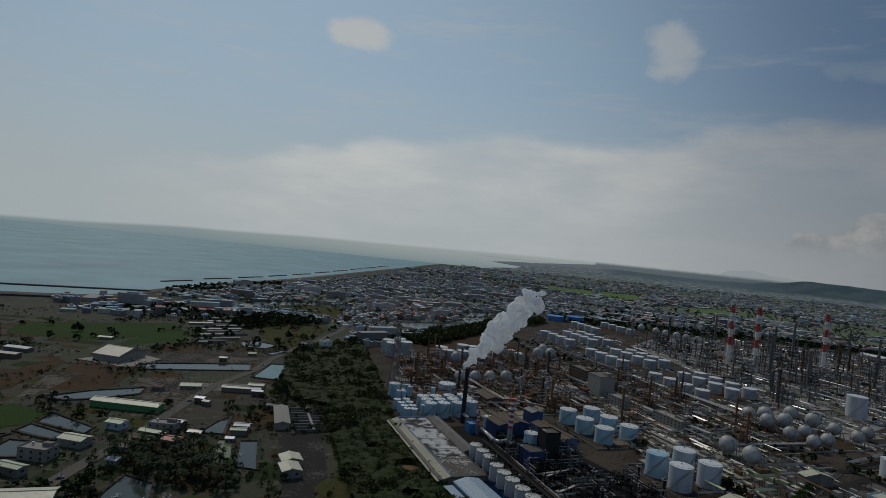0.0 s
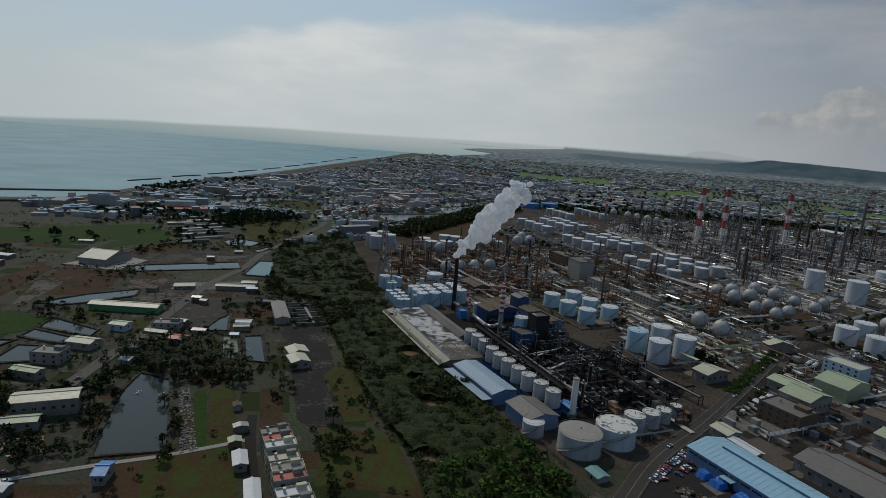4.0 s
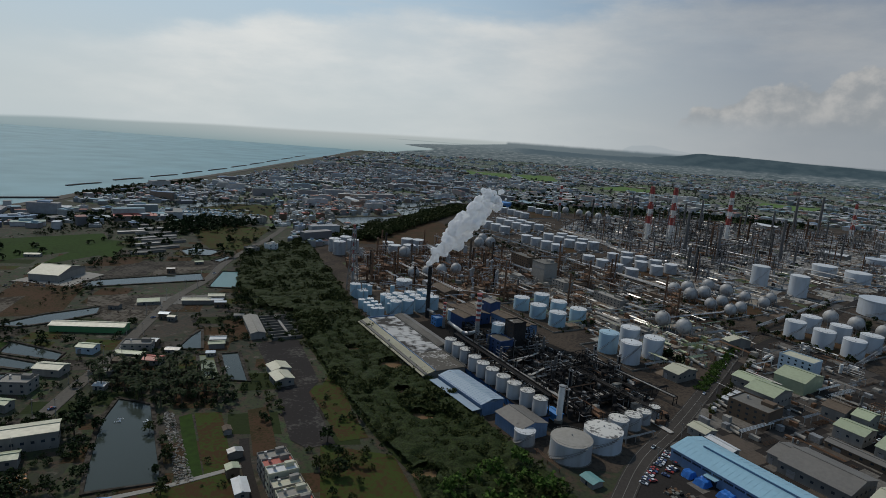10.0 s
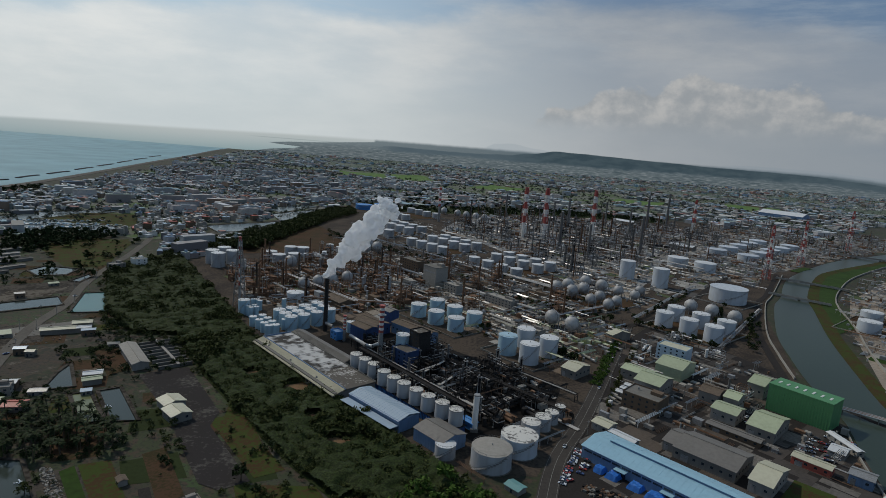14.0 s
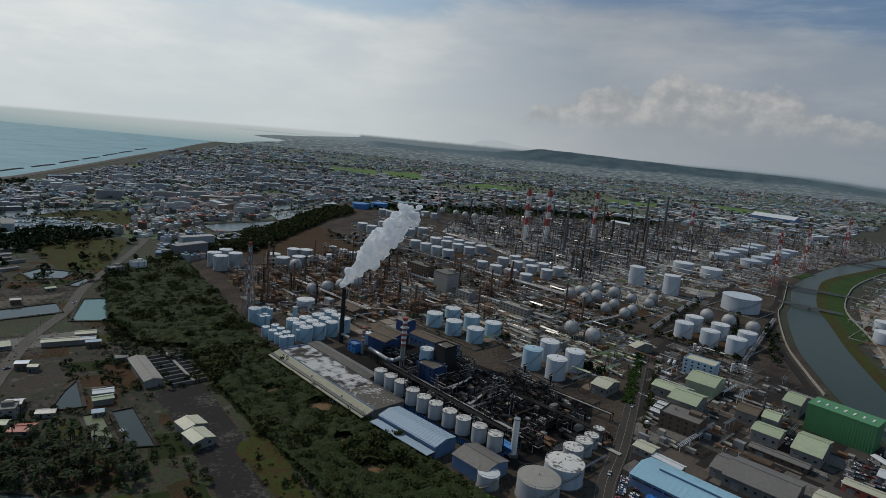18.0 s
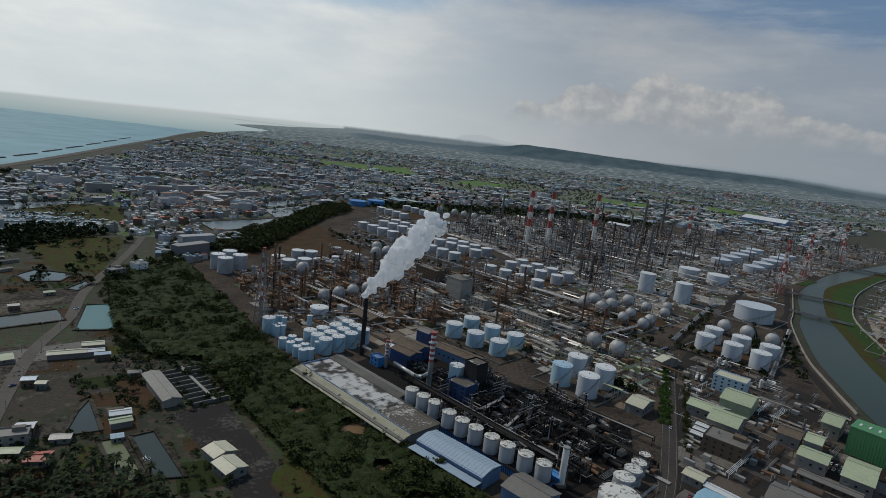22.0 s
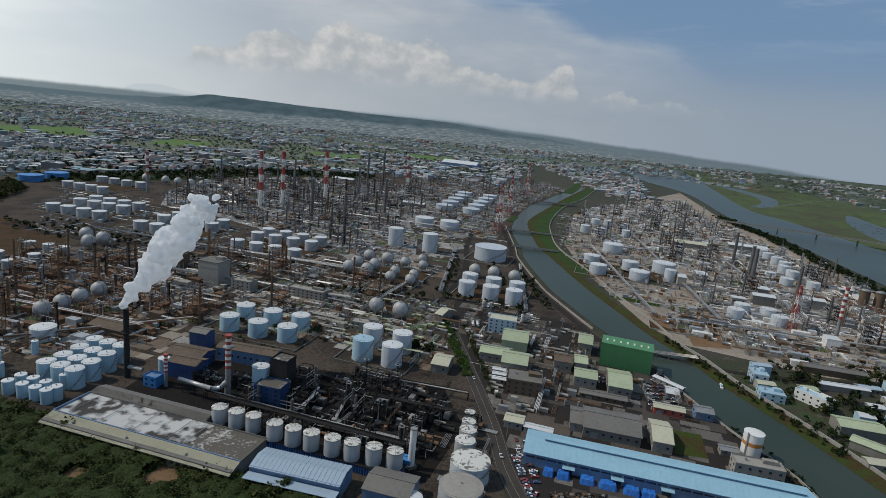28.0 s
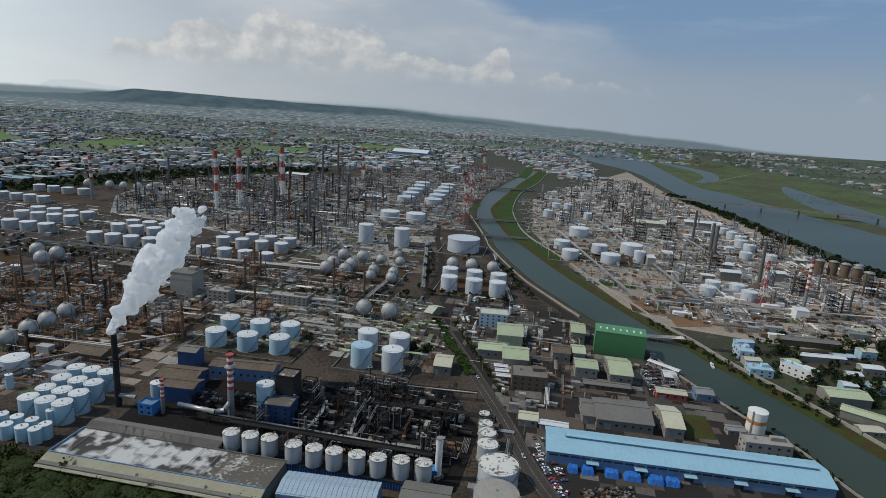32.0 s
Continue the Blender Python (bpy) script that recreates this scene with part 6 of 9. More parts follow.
# ---- farmhouses, sheds and terraced houses on the pond side ----
LEFT = [
    (-450, 428, 30, 42, 7, 14, WALL, CREAM_ROOF, "large pale barn with a grey-white roof", "barn"),
    (-300, 321, 54, 12, 5, 22, GREEN_WALL, CREAM_ROOF, "long low hall with a cream roof", "shed"),
    (-191, 158, 23, 8, 5, 40, WALL, GREEN_ROOF, "low shed with a green-grey roof", "shed"),
    (-266, 286, 12, 9, 5, 14, STRIP_ROOF, GREEN_ROOF, "small teal shed beside fish ponds", "shed"),
    (-213, 288, 11, 9, 4, 15, WALL, RED_ROOF, "small house with a red roof", "shed"),
    (-118, 148, 5, 11, 5, 28, WALL, BLUE_SIDE, "small hut with a bright blue roof", "hut"),
    (-257, 249, 17, 11, 5, 14, WALL, CREAM_ROOF, "shed with a cream roof", "shed"),
    (-242, 201, 17, 7, 5, 11, WALL, GREEN_ROOF, "shed with a pale green roof", "shed"),
    (-192, 377, 46, 11, 5, -49, WALL, LIGHT_CONCRETE, "long white shed beside the lot", "shed"),
    (-129, 309, 12, 13, 5, -41, WALL, CREAM_ROOF, "cream-roofed shed on the lot", "shed"),
    (-119, 296, 14, 12, 5, -41, WALL, CREAM_ROOF, "cream-roofed shed on the lot", "shed"),
    (-199, 340, 11, 7, 4, 30, WALL, TANK_ROOF, "small pale shed between ponds", "shed"),
    (-194, 331, 11, 6, 4, 36, WALL, GREEN_ROOF, "small shed between ponds", "shed"),
    (-277, 416, 24, 8, 4, 30, WALL, CREAM_ROOF, "greenhouse shed with a white roof", "shed"),
    (-270, 436, 14, 8, 4, 30, WALL, CREAM_ROOF, "shed with a cream roof", "shed"),
    (-262, 424, 12, 6, 4, 30, WALL, TANK_ROOF, "shed with a white roof", "shed"),
    (-561, 692, 48, 6, 3, 56, WALL, STEEL, "low narrow market shed with a sheet roof", "shed"),
    (-525, 677, 56, 6, 3, 61, WALL, TAN_ROOF, "low narrow market shed with a sheet roof", "shed"),
    (-545, 664, 40, 5, 3, 57, WALL, CONCRETE, "low narrow market shed with a sheet roof", "shed"),
    (-516, 637, 60, 6, 3, 62, WALL, STEEL, "low narrow market shed with a sheet roof", "shed"),
    (-500, 628, 44, 5, 3, 58, WALL, TAN_ROOF, "low narrow market shed with a sheet roof", "shed"),
    (-482, 621, 50, 6, 3, 63, WALL, CONCRETE, "low narrow market shed with a sheet roof", "shed"),
    (-490, 600, 46, 5, 3, 59, WALL, STEEL, "low narrow market shed with a sheet roof", "shed"),
    (-465, 586, 52, 6, 3, 64, WALL, TAN_ROOF, "low narrow market shed with a sheet roof", "shed"),
    (-459, 562, 40, 5, 3, 60, WALL, CONCRETE, "low narrow market shed with a sheet roof", "shed"),
    (-568, 652, 34, 6, 3, 56, WALL, STEEL, "low narrow market shed with a sheet roof", "shed"),
    (-599, 691, 40, 7, 3, 61, WALL, TAN_ROOF, "low narrow market shed with a sheet roof", "shed"),
    (-648, 747, 62, 20, 7, 52, WALL, RED_ROOF, "long building with an orange-red roof", "shed"),
    (-52, 164, 16, 6, 5, -50, WALL, TANK_ROOF, "low shed beside the lane", "shed"),
    (-74, 183, 12, 6, 4, -48, WALL, TANK_ROOF, "low shed beside the lane", "shed"),
]
for x, y, w, d, h, r, a, b, label, cat in LEFT:
    hall(x, y, w, d, h, r, a, b, label, category=cat, name=cat, win=6 if y < 300 else 0)
hall(-194, 178, 30, 13, 9, 43, WALL, CREAM_ROOF, "three-storey house with a cream pitched roof", name="house", category="house", win=4, ridge=1.4)
flat_house(-239, 303, 20, 10, 6, 26, WALL, LIGHT_CONCRETE, "grey two-storey farmhouse beside the road")
flat_house(-253, 223, 18, 12, 7, 20, WALL, LIGHT_CONCRETE, "grey flat-roofed farmhouse among fish ponds")
flat_house(-355, 625, 16, 12, 9, 60, WALL, LIGHT_CONCRETE, "white house beside the road")
flat_house(-345, 655, 14, 12, 10, 60, PAINT_WHITE, LIGHT_CONCRETE, "white house beside the road")
for i, (x, y, m) in enumerate([(-70, 204, WALL), (-64, 198, WALL), (-58, 192, CREAM_ROOF), (-52, 186, WALL), (-45, 179, CREAM_ROOF), (-39, 172, WALL), (-33, 166, CREAM_ROOF), (-27, 160, WALL)]):
    flat_house(x, y, 14, 6.6, 9 + (i % 3), 45, m, (LIGHT_CONCRETE, RED_ROOF, TANK_ROOF, CREAM_ROOF)[i % 4], "narrow three-storey terraced house with a roof terrace", "terraced_house", "house", group="terraced houses")
t = thing("pond_frame", "grid of grey concrete beams over basins", "frame", -176, 390, -47)
beam = Shape().box(0, 0, 0, 1.0, 24, 2.6).mesh("beam", CONCRETE)
for i in range(9):
    part("beam", beam, None, t, at=pose(-28 + i * 7, 0, 0))
part("walkway", Shape().box(0, 2, 2.6, 60, 2, 3), LIGHT_CONCRETE, t)

# ---- trees ----
def crown_arrays(rng, r, h, clumps, leaves, size):
    """Leaf sprays, four corners each, gathered in clumps on an uneven crown."""
    out = []
    for _ in range(clumps):
        a, z = rng.uniform(0, 2 * math.pi), rng.uniform(-0.35, 1.0)
        k = math.sqrt(max(0, 1 - min(1, abs(z)) ** 2)) * rng.uniform(0.55, 1.1)
        c = np.array([r * k * math.cos(a), r * k * math.sin(a), h * 0.55 + h * 0.42 * z])
        for _ in range(leaves):
            p = c + rng.normal(0, r * 0.2, 3) * (1, 1, 0.7)
            n = rng.normal(0, 1, 3) + (0, 0, 1.2)
            n /= np.linalg.norm(n)
            t1 = np.cross(n, rng.normal(0, 1, 3))
            t1 /= np.linalg.norm(t1) + 1e-9
            t2 = np.cross(n, t1)
            s1, s2 = size * rng.uniform(0.6, 1.3), size * rng.uniform(0.5, 1.0)
            out.append([p - t1 * s1 - t2 * s2 * 0.4, p + t1 * s1 * 0.3 - t2 * s2, p + t1 * s1 + t2 * s2 * 0.3, p - t1 * s1 * 0.2 + t2 * s2])
    return np.array(out)


def quads_mesh(name, quads, material):
    q = np.asarray(quads, dtype=np.float32).reshape(-1, 3)
    me = bpy.data.meshes.new(name)
    n = len(q) // 4
    me.vertices.add(len(q))
    me.vertices.foreach_set("co", q.ravel())
    me.loops.add(len(q))
    me.loops.foreach_set("vertex_index", np.arange(len(q), dtype=np.int32))
    me.polygons.add(n)
    me.polygons.foreach_set("loop_start", np.arange(0, len(q), 4, dtype=np.int32))
    me.polygons.foreach_set("loop_total", np.full(n, 4, dtype=np.int32))
    me.materials.append(material)
    me.update(calc_edges=True)
    return me


RNG = np.random.default_rng(5)
CROWNS = [crown_arrays(RNG, 3.2, 6.0, 13, 13, 0.62) for _ in range(6)]
LIGHT_CROWNS = [crown_arrays(RNG, 3.4, 6.0, 9, 7, 1.25) for _ in range(6)]


def wood(name, spots, crowns, material, label, category="trees", smin=0.7, smax=1.4):
    """Many crowns as one mass of leaves."""
    rng = np.random.default_rng(len(spots))
    allq = []
    for x, y in spots:
        q = crowns[rng.integers(len(crowns))]
        a, s, hs = rng.uniform(0, 6.28), rng.uniform(smin, smax), rng.uniform(0.75, 1.25)
        ca, sa = math.cos(a) * s, math.sin(a) * s
        p = np.empty_like(q)
        p[..., 0] = q[..., 0] * ca - q[..., 1] * sa + x
        p[..., 1] = q[..., 0] * sa + q[..., 1] * ca + y
        p[..., 2] = q[..., 2] * s * hs - 0.6
        allq.append(p)
    return tagged(new(name, quads_mesh(name, np.concatenate(allq), material)), label, category, "", "stuff")


def scatter(poly, step, rng, jitter=0.45, keep=1.0, r=0.0):
    xs, ys = [p[0] for p in poly], [p[1] for p in poly]
    out = []
    y = min(ys)
    while y < max(ys):
        x = min(xs)
        while x < max(xs):
            a, b = x + rng.uniform(-1, 1) * step * jitter, y + rng.uniform(-1, 1) * step * jitter
            if rng.random() < keep and inside(a, b, poly) and (not r or free(a, b, r)):
                out.append((a, b))
            x += step
        y += step
    return out


BELT = [(-373, 640), (-285, 488), (-226, 430), (-189, 433), (-134, 362), (-82, 303), (-36, 254), (-5, 226), (18, 190), (60, 160), (85, 225), (49, 262), (22, 290), (-20, 332), (-66, 378), (-126, 446), (-185, 530), (-245, 612), (-300, 690), (-340, 745)]
sheet("wood_floor", BELT, 0.24, UNDERWOOD, "dark scrub floor under the tree belt", "ground")
brng = np.random.default_rng(11)
SCARS = [(-62, 352, 8), (-100, 369, 5), (-18, 284, 6), (-40, 312, 4), (2, 228, 5), (-150, 440, 4)]
SCAR_EARTH = mat("orange_earth", (0.20, 0.12, 0.07), (0.09, 0.08, 0.035), 0.95, big=0.15, fine=0.8, amount=0.9)
for x, y, r in SCARS:
    sheet("earth_scar", [(x + r * 1.4 * math.cos(a * 0.7) * brng.uniform(0.6, 1.2), y + r * 1.4 * math.sin(a * 0.7) * brng.uniform(0.6, 1.2)) for a in range(9)], 0.31, SCAR_EARTH, "bare orange earth scar among trees", "ground")
spots, tall = [], []
for p in scatter(BELT, 4.5, brng):
    if any(math.hypot(p[0] - x, p[1] - y) < r * brng.uniform(0.7, 1.3) for x, y, r in SCARS):
        continue
    v = noise.fractal((p[0] * 0.03, p[1] * 0.03, 4.0), 0.8, 2.0, 4)
    if v < -0.62:
        continue
    (tall if v > 0.22 and brng.random() < 0.45 else spots).append(p)
wood("tree_belt", spots, [q[::2] for q in CROWNS], LEAF, "dense belt of scrubby green trees", smin=0.5, smax=1.0)
wood("belt_trees", tall, CROWNS, LEAF, "taller rounded trees rising from the belt", smin=0.9, smax=1.45)

# the closed canopy between the crowns
def dome(x, y):
    """Rounded crowns standing side by side."""
    d = noise.voronoi((x / 5.2 + 0.3 * noise.noise((x * 0.2, y * 0.2, 2.0)), y / 5.2, 3.0))[0][0]
    return 2.2 * math.sqrt(max(0.0, 1.0 - (d / 0.8) ** 2)) + 1.1 * noise.noise((x * 0.55, y * 0.55, 6.0))


cs = Shape()
step, cells, verts, faces = 1.7, {}, [], []
xs, ys = [p[0] for p in BELT], [p[1] for p in BELT]
for i in range(int((max(xs) - min(xs)) / step)):
    for j in range(int((max(ys) - min(ys)) / step)):
        x, y = min(xs) + i * step, min(ys) + j * step
        if not inside(x, y, BELT) or any(math.hypot(x - a, y - b) < r * 1.1 for a, b, r in SCARS):
            continue
        cells[i, j] = len(verts)
        verts.append((x + noise.noise((x, y, 1.0)), y + noise.noise((x, y, 5.0)), 2.2 + 1.6 * noise.fractal((x * 0.05, y * 0.05, 7.0), 0.7, 2.0, 3) + dome(x, y)))
for (i, j), k in cells.items():
    q = [cells.get((i + 1, j)), cells.get((i + 1, j + 1)), cells.get((i, j + 1))]
    if None not in q:
        faces.append((k, *q))
cs.add(verts, faces, True)
tagged(new("belt_canopy", cs.mesh("belt_canopy", CANOPY)), "closed green canopy of low scrub in the belt", "scrub", "", "stuff")

# ---- town, far trees, hills, steam ----
def town(name, spots, smin, smax, label, rng):
    walls, roofs = Shape(), Shape()
    for x, y in spots:
        w, d, h = rng.uniform(smin, smax), rng.uniform(smin, smax), rng.choice([3.5, 4, 6.5, 7, 9.5, 10, 13], p=[.22, .2, .2, .15, .1, .09, .04])
        if rng.random() < 0.12:
            w, d, h = w * 2.6, d * 1.5, 6
        elif rng.random() < 0.02:
            w, d, h = 46, 14, 17
        rot = rng.choice([-46, 44, 20, 65]) + rng.normal(0, 4)
        walls.box(x, y, 0, w, d, h, rot)
        roofs.box(x, y, h, w + 0.4, d + 0.4, h + 0.5, rot)
        if rng.random() < 0.5:
            roofs.box(x + rng.uniform(-1, 1) * w * 0.2, y, h + 0.5, w * 0.4, d * 0.4, h + 2.8, rot)
    ob = thing(name, label, "houses", kind="stuff")
    part("house_walls", walls, TOWN, ob)
    part("house_roofs", roofs, TOWN_ROOF, ob)
    tagged(ob.children[0], kind="stuff"), tagged(ob.children[1], kind="stuff")


trng = np.random.default_rng(21)
COAST_TOWN = [(-880, 830), (-620, 860), (-430, 820), (-370, 880), (-420, 1000), (-330, 1120), (-270, 1430), (-220, 1600), (-60, 2300), (-500, 2700), (-1250, 2700), (-1080, 1900), (-960, 1400), (-920, 1000)]
all_town = sorted([p for p in scatter(COAST_TOWN, 17, trng, keep=0.8) if noise.noise((p[0] * 0.006, p[1] * 0.006, 1.5)) > -0.28], key=lambda p: math.hypot(p[0], p[1]))
HARBOUR_FREE = [[(-665, 928), (-651, 1021), (-574, 1046), (-531, 1001), (-504, 916), (-573, 897)], [(-735, 900), (-711, 992), (-656, 1062), (-600, 1075), (-625, 1010), (-690, 870)], [(-415, 984), (-383, 1030), (-316, 1110), (-265, 1345), (-309, 1400), (-349, 1420), (-425, 1262), (-366, 1195), (-330, 1110), (-311, 1015), (-344, 940), (-370, 925)], [(-850, 640), (-560, 760), (-480, 930), (-740, 930)], [(-529, 727), (-498, 804), (-372, 820), (-372, 640)], [(-570, 660), (-600, 770), (-560, 850), (-450, 830), (-480, 660)]]
all_town = [p for p in all_town if not any(inside(*p, q) for q in HARBOUR_FREE)]
near_town = all_town[80:]
sheet("town_ground", COAST_TOWN, 0.11, TOWN_GROUND, "grey streets, yards and gardens of the town", "ground")


def town_house(i):
    rng = random.Random(i)
    w, d, h = rng.uniform(8, 13), rng.uniform(8, 13), rng.choice((4, 6.5, 7, 10))
    wall, roof = rng.choice((WALL, PAINT_WHITE, BROWN_WALL, LIGHT_CONCRETE)), rng.choice((RED_ROOF, STEEL, CONCRETE, TANK_ROOF, STRIP_ROOF, BROWN_ROOF))
    t = thing("town_house", "small plain town house with a flat roof", "house", group="town houses")
    part("wall_box", Shape().box(0, 0, 0, w, d, h), wall, t)
    part("roof_slab", Shape().box(0, 0, h, w + 0.5, d + 0.5, h + 0.5), roof, t)
    part("stair_house", Shape().box(w * 0.2, d * 0.15, h + 0.5, w * 0.4, d * 0.4, h + 2.8), wall, t)
    return t


makes = [[town_house(i), False] for i in range(14)]
for x, y in all_town[:80]:
    q = makes[int(trng.integers(len(makes)))]
    m = pose(x, y, 0, 0, 0, trng.choice((-46, 44, 20, 65)) + trng.normal(0, 4))
    if q[1]:
        copy_thing(q[0], m)
    else:
        q[0].matrix_basis, q[1] = m, True
town("coast_town", near_town, 7, 12, "dense low coastal town of grey and white houses", trng)
FAR_TOWN = [(-1250, 2700), (-500, 2700), (-60, 2300), (300, 1800), (700, 1750), (1000, 1500), (1400, 2000), (2200, 2750), (2250, 2600), (2600, 2300), (2000, 2720), (0, 3400), (-1500, 3080)]
sheet("town_ground", [(-1250, 2702), (-500, 2702), (-60, 2302), (300, 1860), (640, 1860), (960, 1800), (1400, 2060), (2050, 2690), (1000, 3140), (0, 3290), (-1420, 2980)], 0.17, TOWN_GROUND, "grey streets, yards and fields inland", "ground")
PADDY = [[(-650, 2950), (-470, 2600), (-300, 2650), (-380, 3000)], [(-360, 3020), (-280, 2660), (-90, 2690), (-180, 3140)], [(60, 2500), (220, 2440), (330, 2700), (150, 2800)], [(620, 2300), (800, 2260), (900, 2480), (700, 2540)], [(1150, 2500), (1380, 2440), (1500, 2700), (1240, 2760)], [(-560, 2260), (-430, 2230), (-400, 2380), (-520, 2420)]]
PADDY_GREEN = mat("rice_green", (0.12, 0.19, 0.06), (0.085, 0.13, 0.05), 0.95, big=0.02, fine=0.1, amount=0.9)
for pts in PADDY:
    sheet("field", pts, 0.3, PADDY_GREEN, "bright green rice fields inland", "field")
town("inland_town", [p for p in scatter(FAR_TOWN, 33, trng, keep=0.75) if noise.noise((p[0] * 0.004, p[1] * 0.004, 2.5)) > -0.12 and not any(inside(*p, q) for q in PADDY)], 14, 30, "spread of low houses and sheds inland", trng)
POND_SIDE = [(-900, 620), (-760, 560), (-620, 650), (-560, 760), (-640, 850), (-860, 800)]
town("harbour_sheds", scatter(POND_SIDE, 24, trng, keep=0.5), 10, 20, "low sheds and houses round the harbour", trng)
VILLAGE_ROOFS = mat("village_roofs", (0.3, 0.25, 0.22), (0.2, 0.18, 0.16), 0.7, fine=0.2, amount=0.5, island=True, extra=[(0.36, 0.17, 0.12), (0.46, 0.44, 0.41), (0.30, 0.22, 0.17), (0.52, 0.50, 0.46), (0.40, 0.20, 0.15), (0.34, 0.33, 0.31)])
old_roofs, TOWN_ROOF = TOWN_ROOF, VILLAGE_ROOFS
town("pond_village", [p for p in scatter([(-532, 1130), (-579, 1312), (-525, 1446), (-430, 1384), (-375, 1223), (-375, 1090), (-420, 1010), (-445, 1000)], 12, trng, keep=0.85)], 7, 11, "tight old village with red and pale roofs", trng)
TOWN_ROOF = old_roofs
sheet("park", [(-665, 928), (-651, 1021), (-574, 1046), (-531, 1001), (-504, 916), (-573, 897)], 0.3, DRY_GRASS, "grassy brown park beside the harbour", "park")
VILLAGE = [(-420, 830), (-330, 700), (-300, 720), (-310, 900), (-360, 930)]
town("roadside_village", scatter(VILLAGE, 15, trng, keep=0.6), 7, 12, "small roadside houses", trng)
EAST = [(1300, 1400), (1450, 1330), (2100, 2000), (2300, 2700), (1900, 2500)]
town("river_town", scatter(EAST, 30, trng, keep=0.7), 12, 26, "town of white and grey blocks along the river", trng)

INNER = [(-250, 1530), (-60, 1600), (300, 1780), (700, 1790), (640, 1850), (300, 1850), (-60, 2300), (-230, 1650)]
town("works_town", scatter(INNER, 24, trng, keep=0.6), 9, 22, "low houses and sheds behind the refinery", trng)
wrng = np.random.default_rng(31)
wood("works_trees", scatter(INNER, 22, wrng, keep=0.6), LIGHT_CROWNS, LEAF_DARK, "dark trees behind the refinery", smin=0.8, smax=1.6)
wood("town_trees", scatter(COAST_TOWN, 19, wrng, keep=0.6), [q[::2] for q in LIGHT_CROWNS], LEAF_HAZED, "dark trees between town houses", smin=0.7, smax=1.5)
wood("country_trees", [p for p in scatter(FAR_TOWN, 36, wrng, keep=0.8) if not any(inside(*p, q) for q in PADDY)], [q[::2] for q in LIGHT_CROWNS], LEAF_HAZED, "dark tree clumps among fields", smin=0.9, smax=2.0)
LONG_HEDGE = [(-336, 681), (-372, 800), (-340, 851), (-322, 962), (-295, 1033), (-279, 1134), (-277, 1224), (-276, 1363), (-236, 1399), (-197, 1321), (-225, 1202), (-246, 1070), (-262, 906), (-280, 812), (-300, 789), (-319, 790), (-310, 730)]
wood("long_hedge", scatter(LONG_HEDGE, 7.5, wrng), CROWNS, LEAF, "dense dark green wood along the village ponds", smin=1.0, smax=1.6)
wood("harbour_grove", scatter([(-528, 674), (-584, 751), (-572, 824), (-510, 837), (-466, 823), (-493, 766), (-502, 680)], 9, wrng, keep=0.9), LIGHT_CROWNS, LEAF_DARK, "dark row of tall trees before the harbour", smin=1.0, smax=1.7)
wood("shore_grove", scatter([(-960, 1010), (-935, 900), (-860, 880), (-880, 1000), (-930, 1180), (-960, 1350), (-985, 1350), (-985, 1200)], 12, wrng, keep=0.85), LIGHT_CROWNS, LEAF_DARK, "dark trees behind the beach", smin=1.0, smax=1.7)
BACK_WOOD = [(-240, 1500), (-60, 1570), (300, 1760), (620, 1740), (620, 1650), (300, 1630), (110, 1510), (-60, 1450), (-225, 1400)]
wood("back_wood", [p for p in scatter(BACK_WOOD, 13, wrng, keep=0.75) if free(*p, 4)], LIGHT_CROWNS, LEAF_DARK, "dark green wood behind the refinery", smin=0.9, smax=1.6)
sheet("wood_floor", BACK_WOOD, 0.21, UNDERWOOD, "dark scrub floor behind the refinery", "ground")
HEDGE = [(-290, 800), (-262, 800), (-250, 980), (-235, 1130), (-262, 1320), (-285, 1270), (-292, 980)]
wood("far_hedge", scatter(HEDGE, 6.5, wrng), LIGHT_CROWNS, LEAF, "tall dense green hedge round the plot", smin=1.1, smax=1.8)
wood("harbour_trees", scatter([(-760, 640), (-620, 660), (-500, 760), (-560, 800), (-720, 760)], 14, wrng, keep=0.6), LIGHT_CROWNS, LEAF_DARK, "dark trees behind the harbour", smin=1.0, smax=1.8)
FARM = [(-700, 380), (-560, 420), (-480, 560), (-420, 560), (-300, 600), (-430, 850), (-600, 700)]
wood("farm_trees", scatter(FARM, 24, wrng, keep=0.25), LIGHT_CROWNS, LEAF_DARK, "scattered dark farm trees", smin=0.8, smax=1.6)


# the far plain, flat to the horizon
def coast_bearing(r):
    """Bearing of the coast as it runs away from the eye."""
    return radians(float(np.interp(r, [3200, 3300, 4000, 4800, 6200], [-25.6, -25.0, -23.0, -21.6, -18.6])))


A1 = radians(62)
# base colour lightened so the plain carries its distance haze itself
HAZED_GROUND = mat("haze_paled_farmland", (0.105, 0.135, 0.095), (0.165, 0.172, 0.15), 0.95, big=0.006, fine=0.02, amount=1.0, lo=0.44, hi=0.6)
rs = [3300, 3800, 4400, 5000, 5600, 6250]
rim_a = [(r * math.sin(coast_bearing(r) + 0.012), r * math.cos(coast_bearing(r) + 0.012)) for r in rs]
rim_b = [(6250 * math.sin(a), 6250 * math.cos(a)) for a in np.linspace(coast_bearing(6250) + 0.02, A1, 24)]
rim_c = [(r * math.sin(A1 - 0.25 * (1 - r / 6250)), r * math.cos(A1 - 0.25 * (1 - r / 6250))) for r in rs[::-1]]
rim_d = [(3300 * math.sin(a), 3300 * math.cos(a)) for a in np.linspace(A1 - 0.125, coast_bearing(3300) + 0.03, 20)]
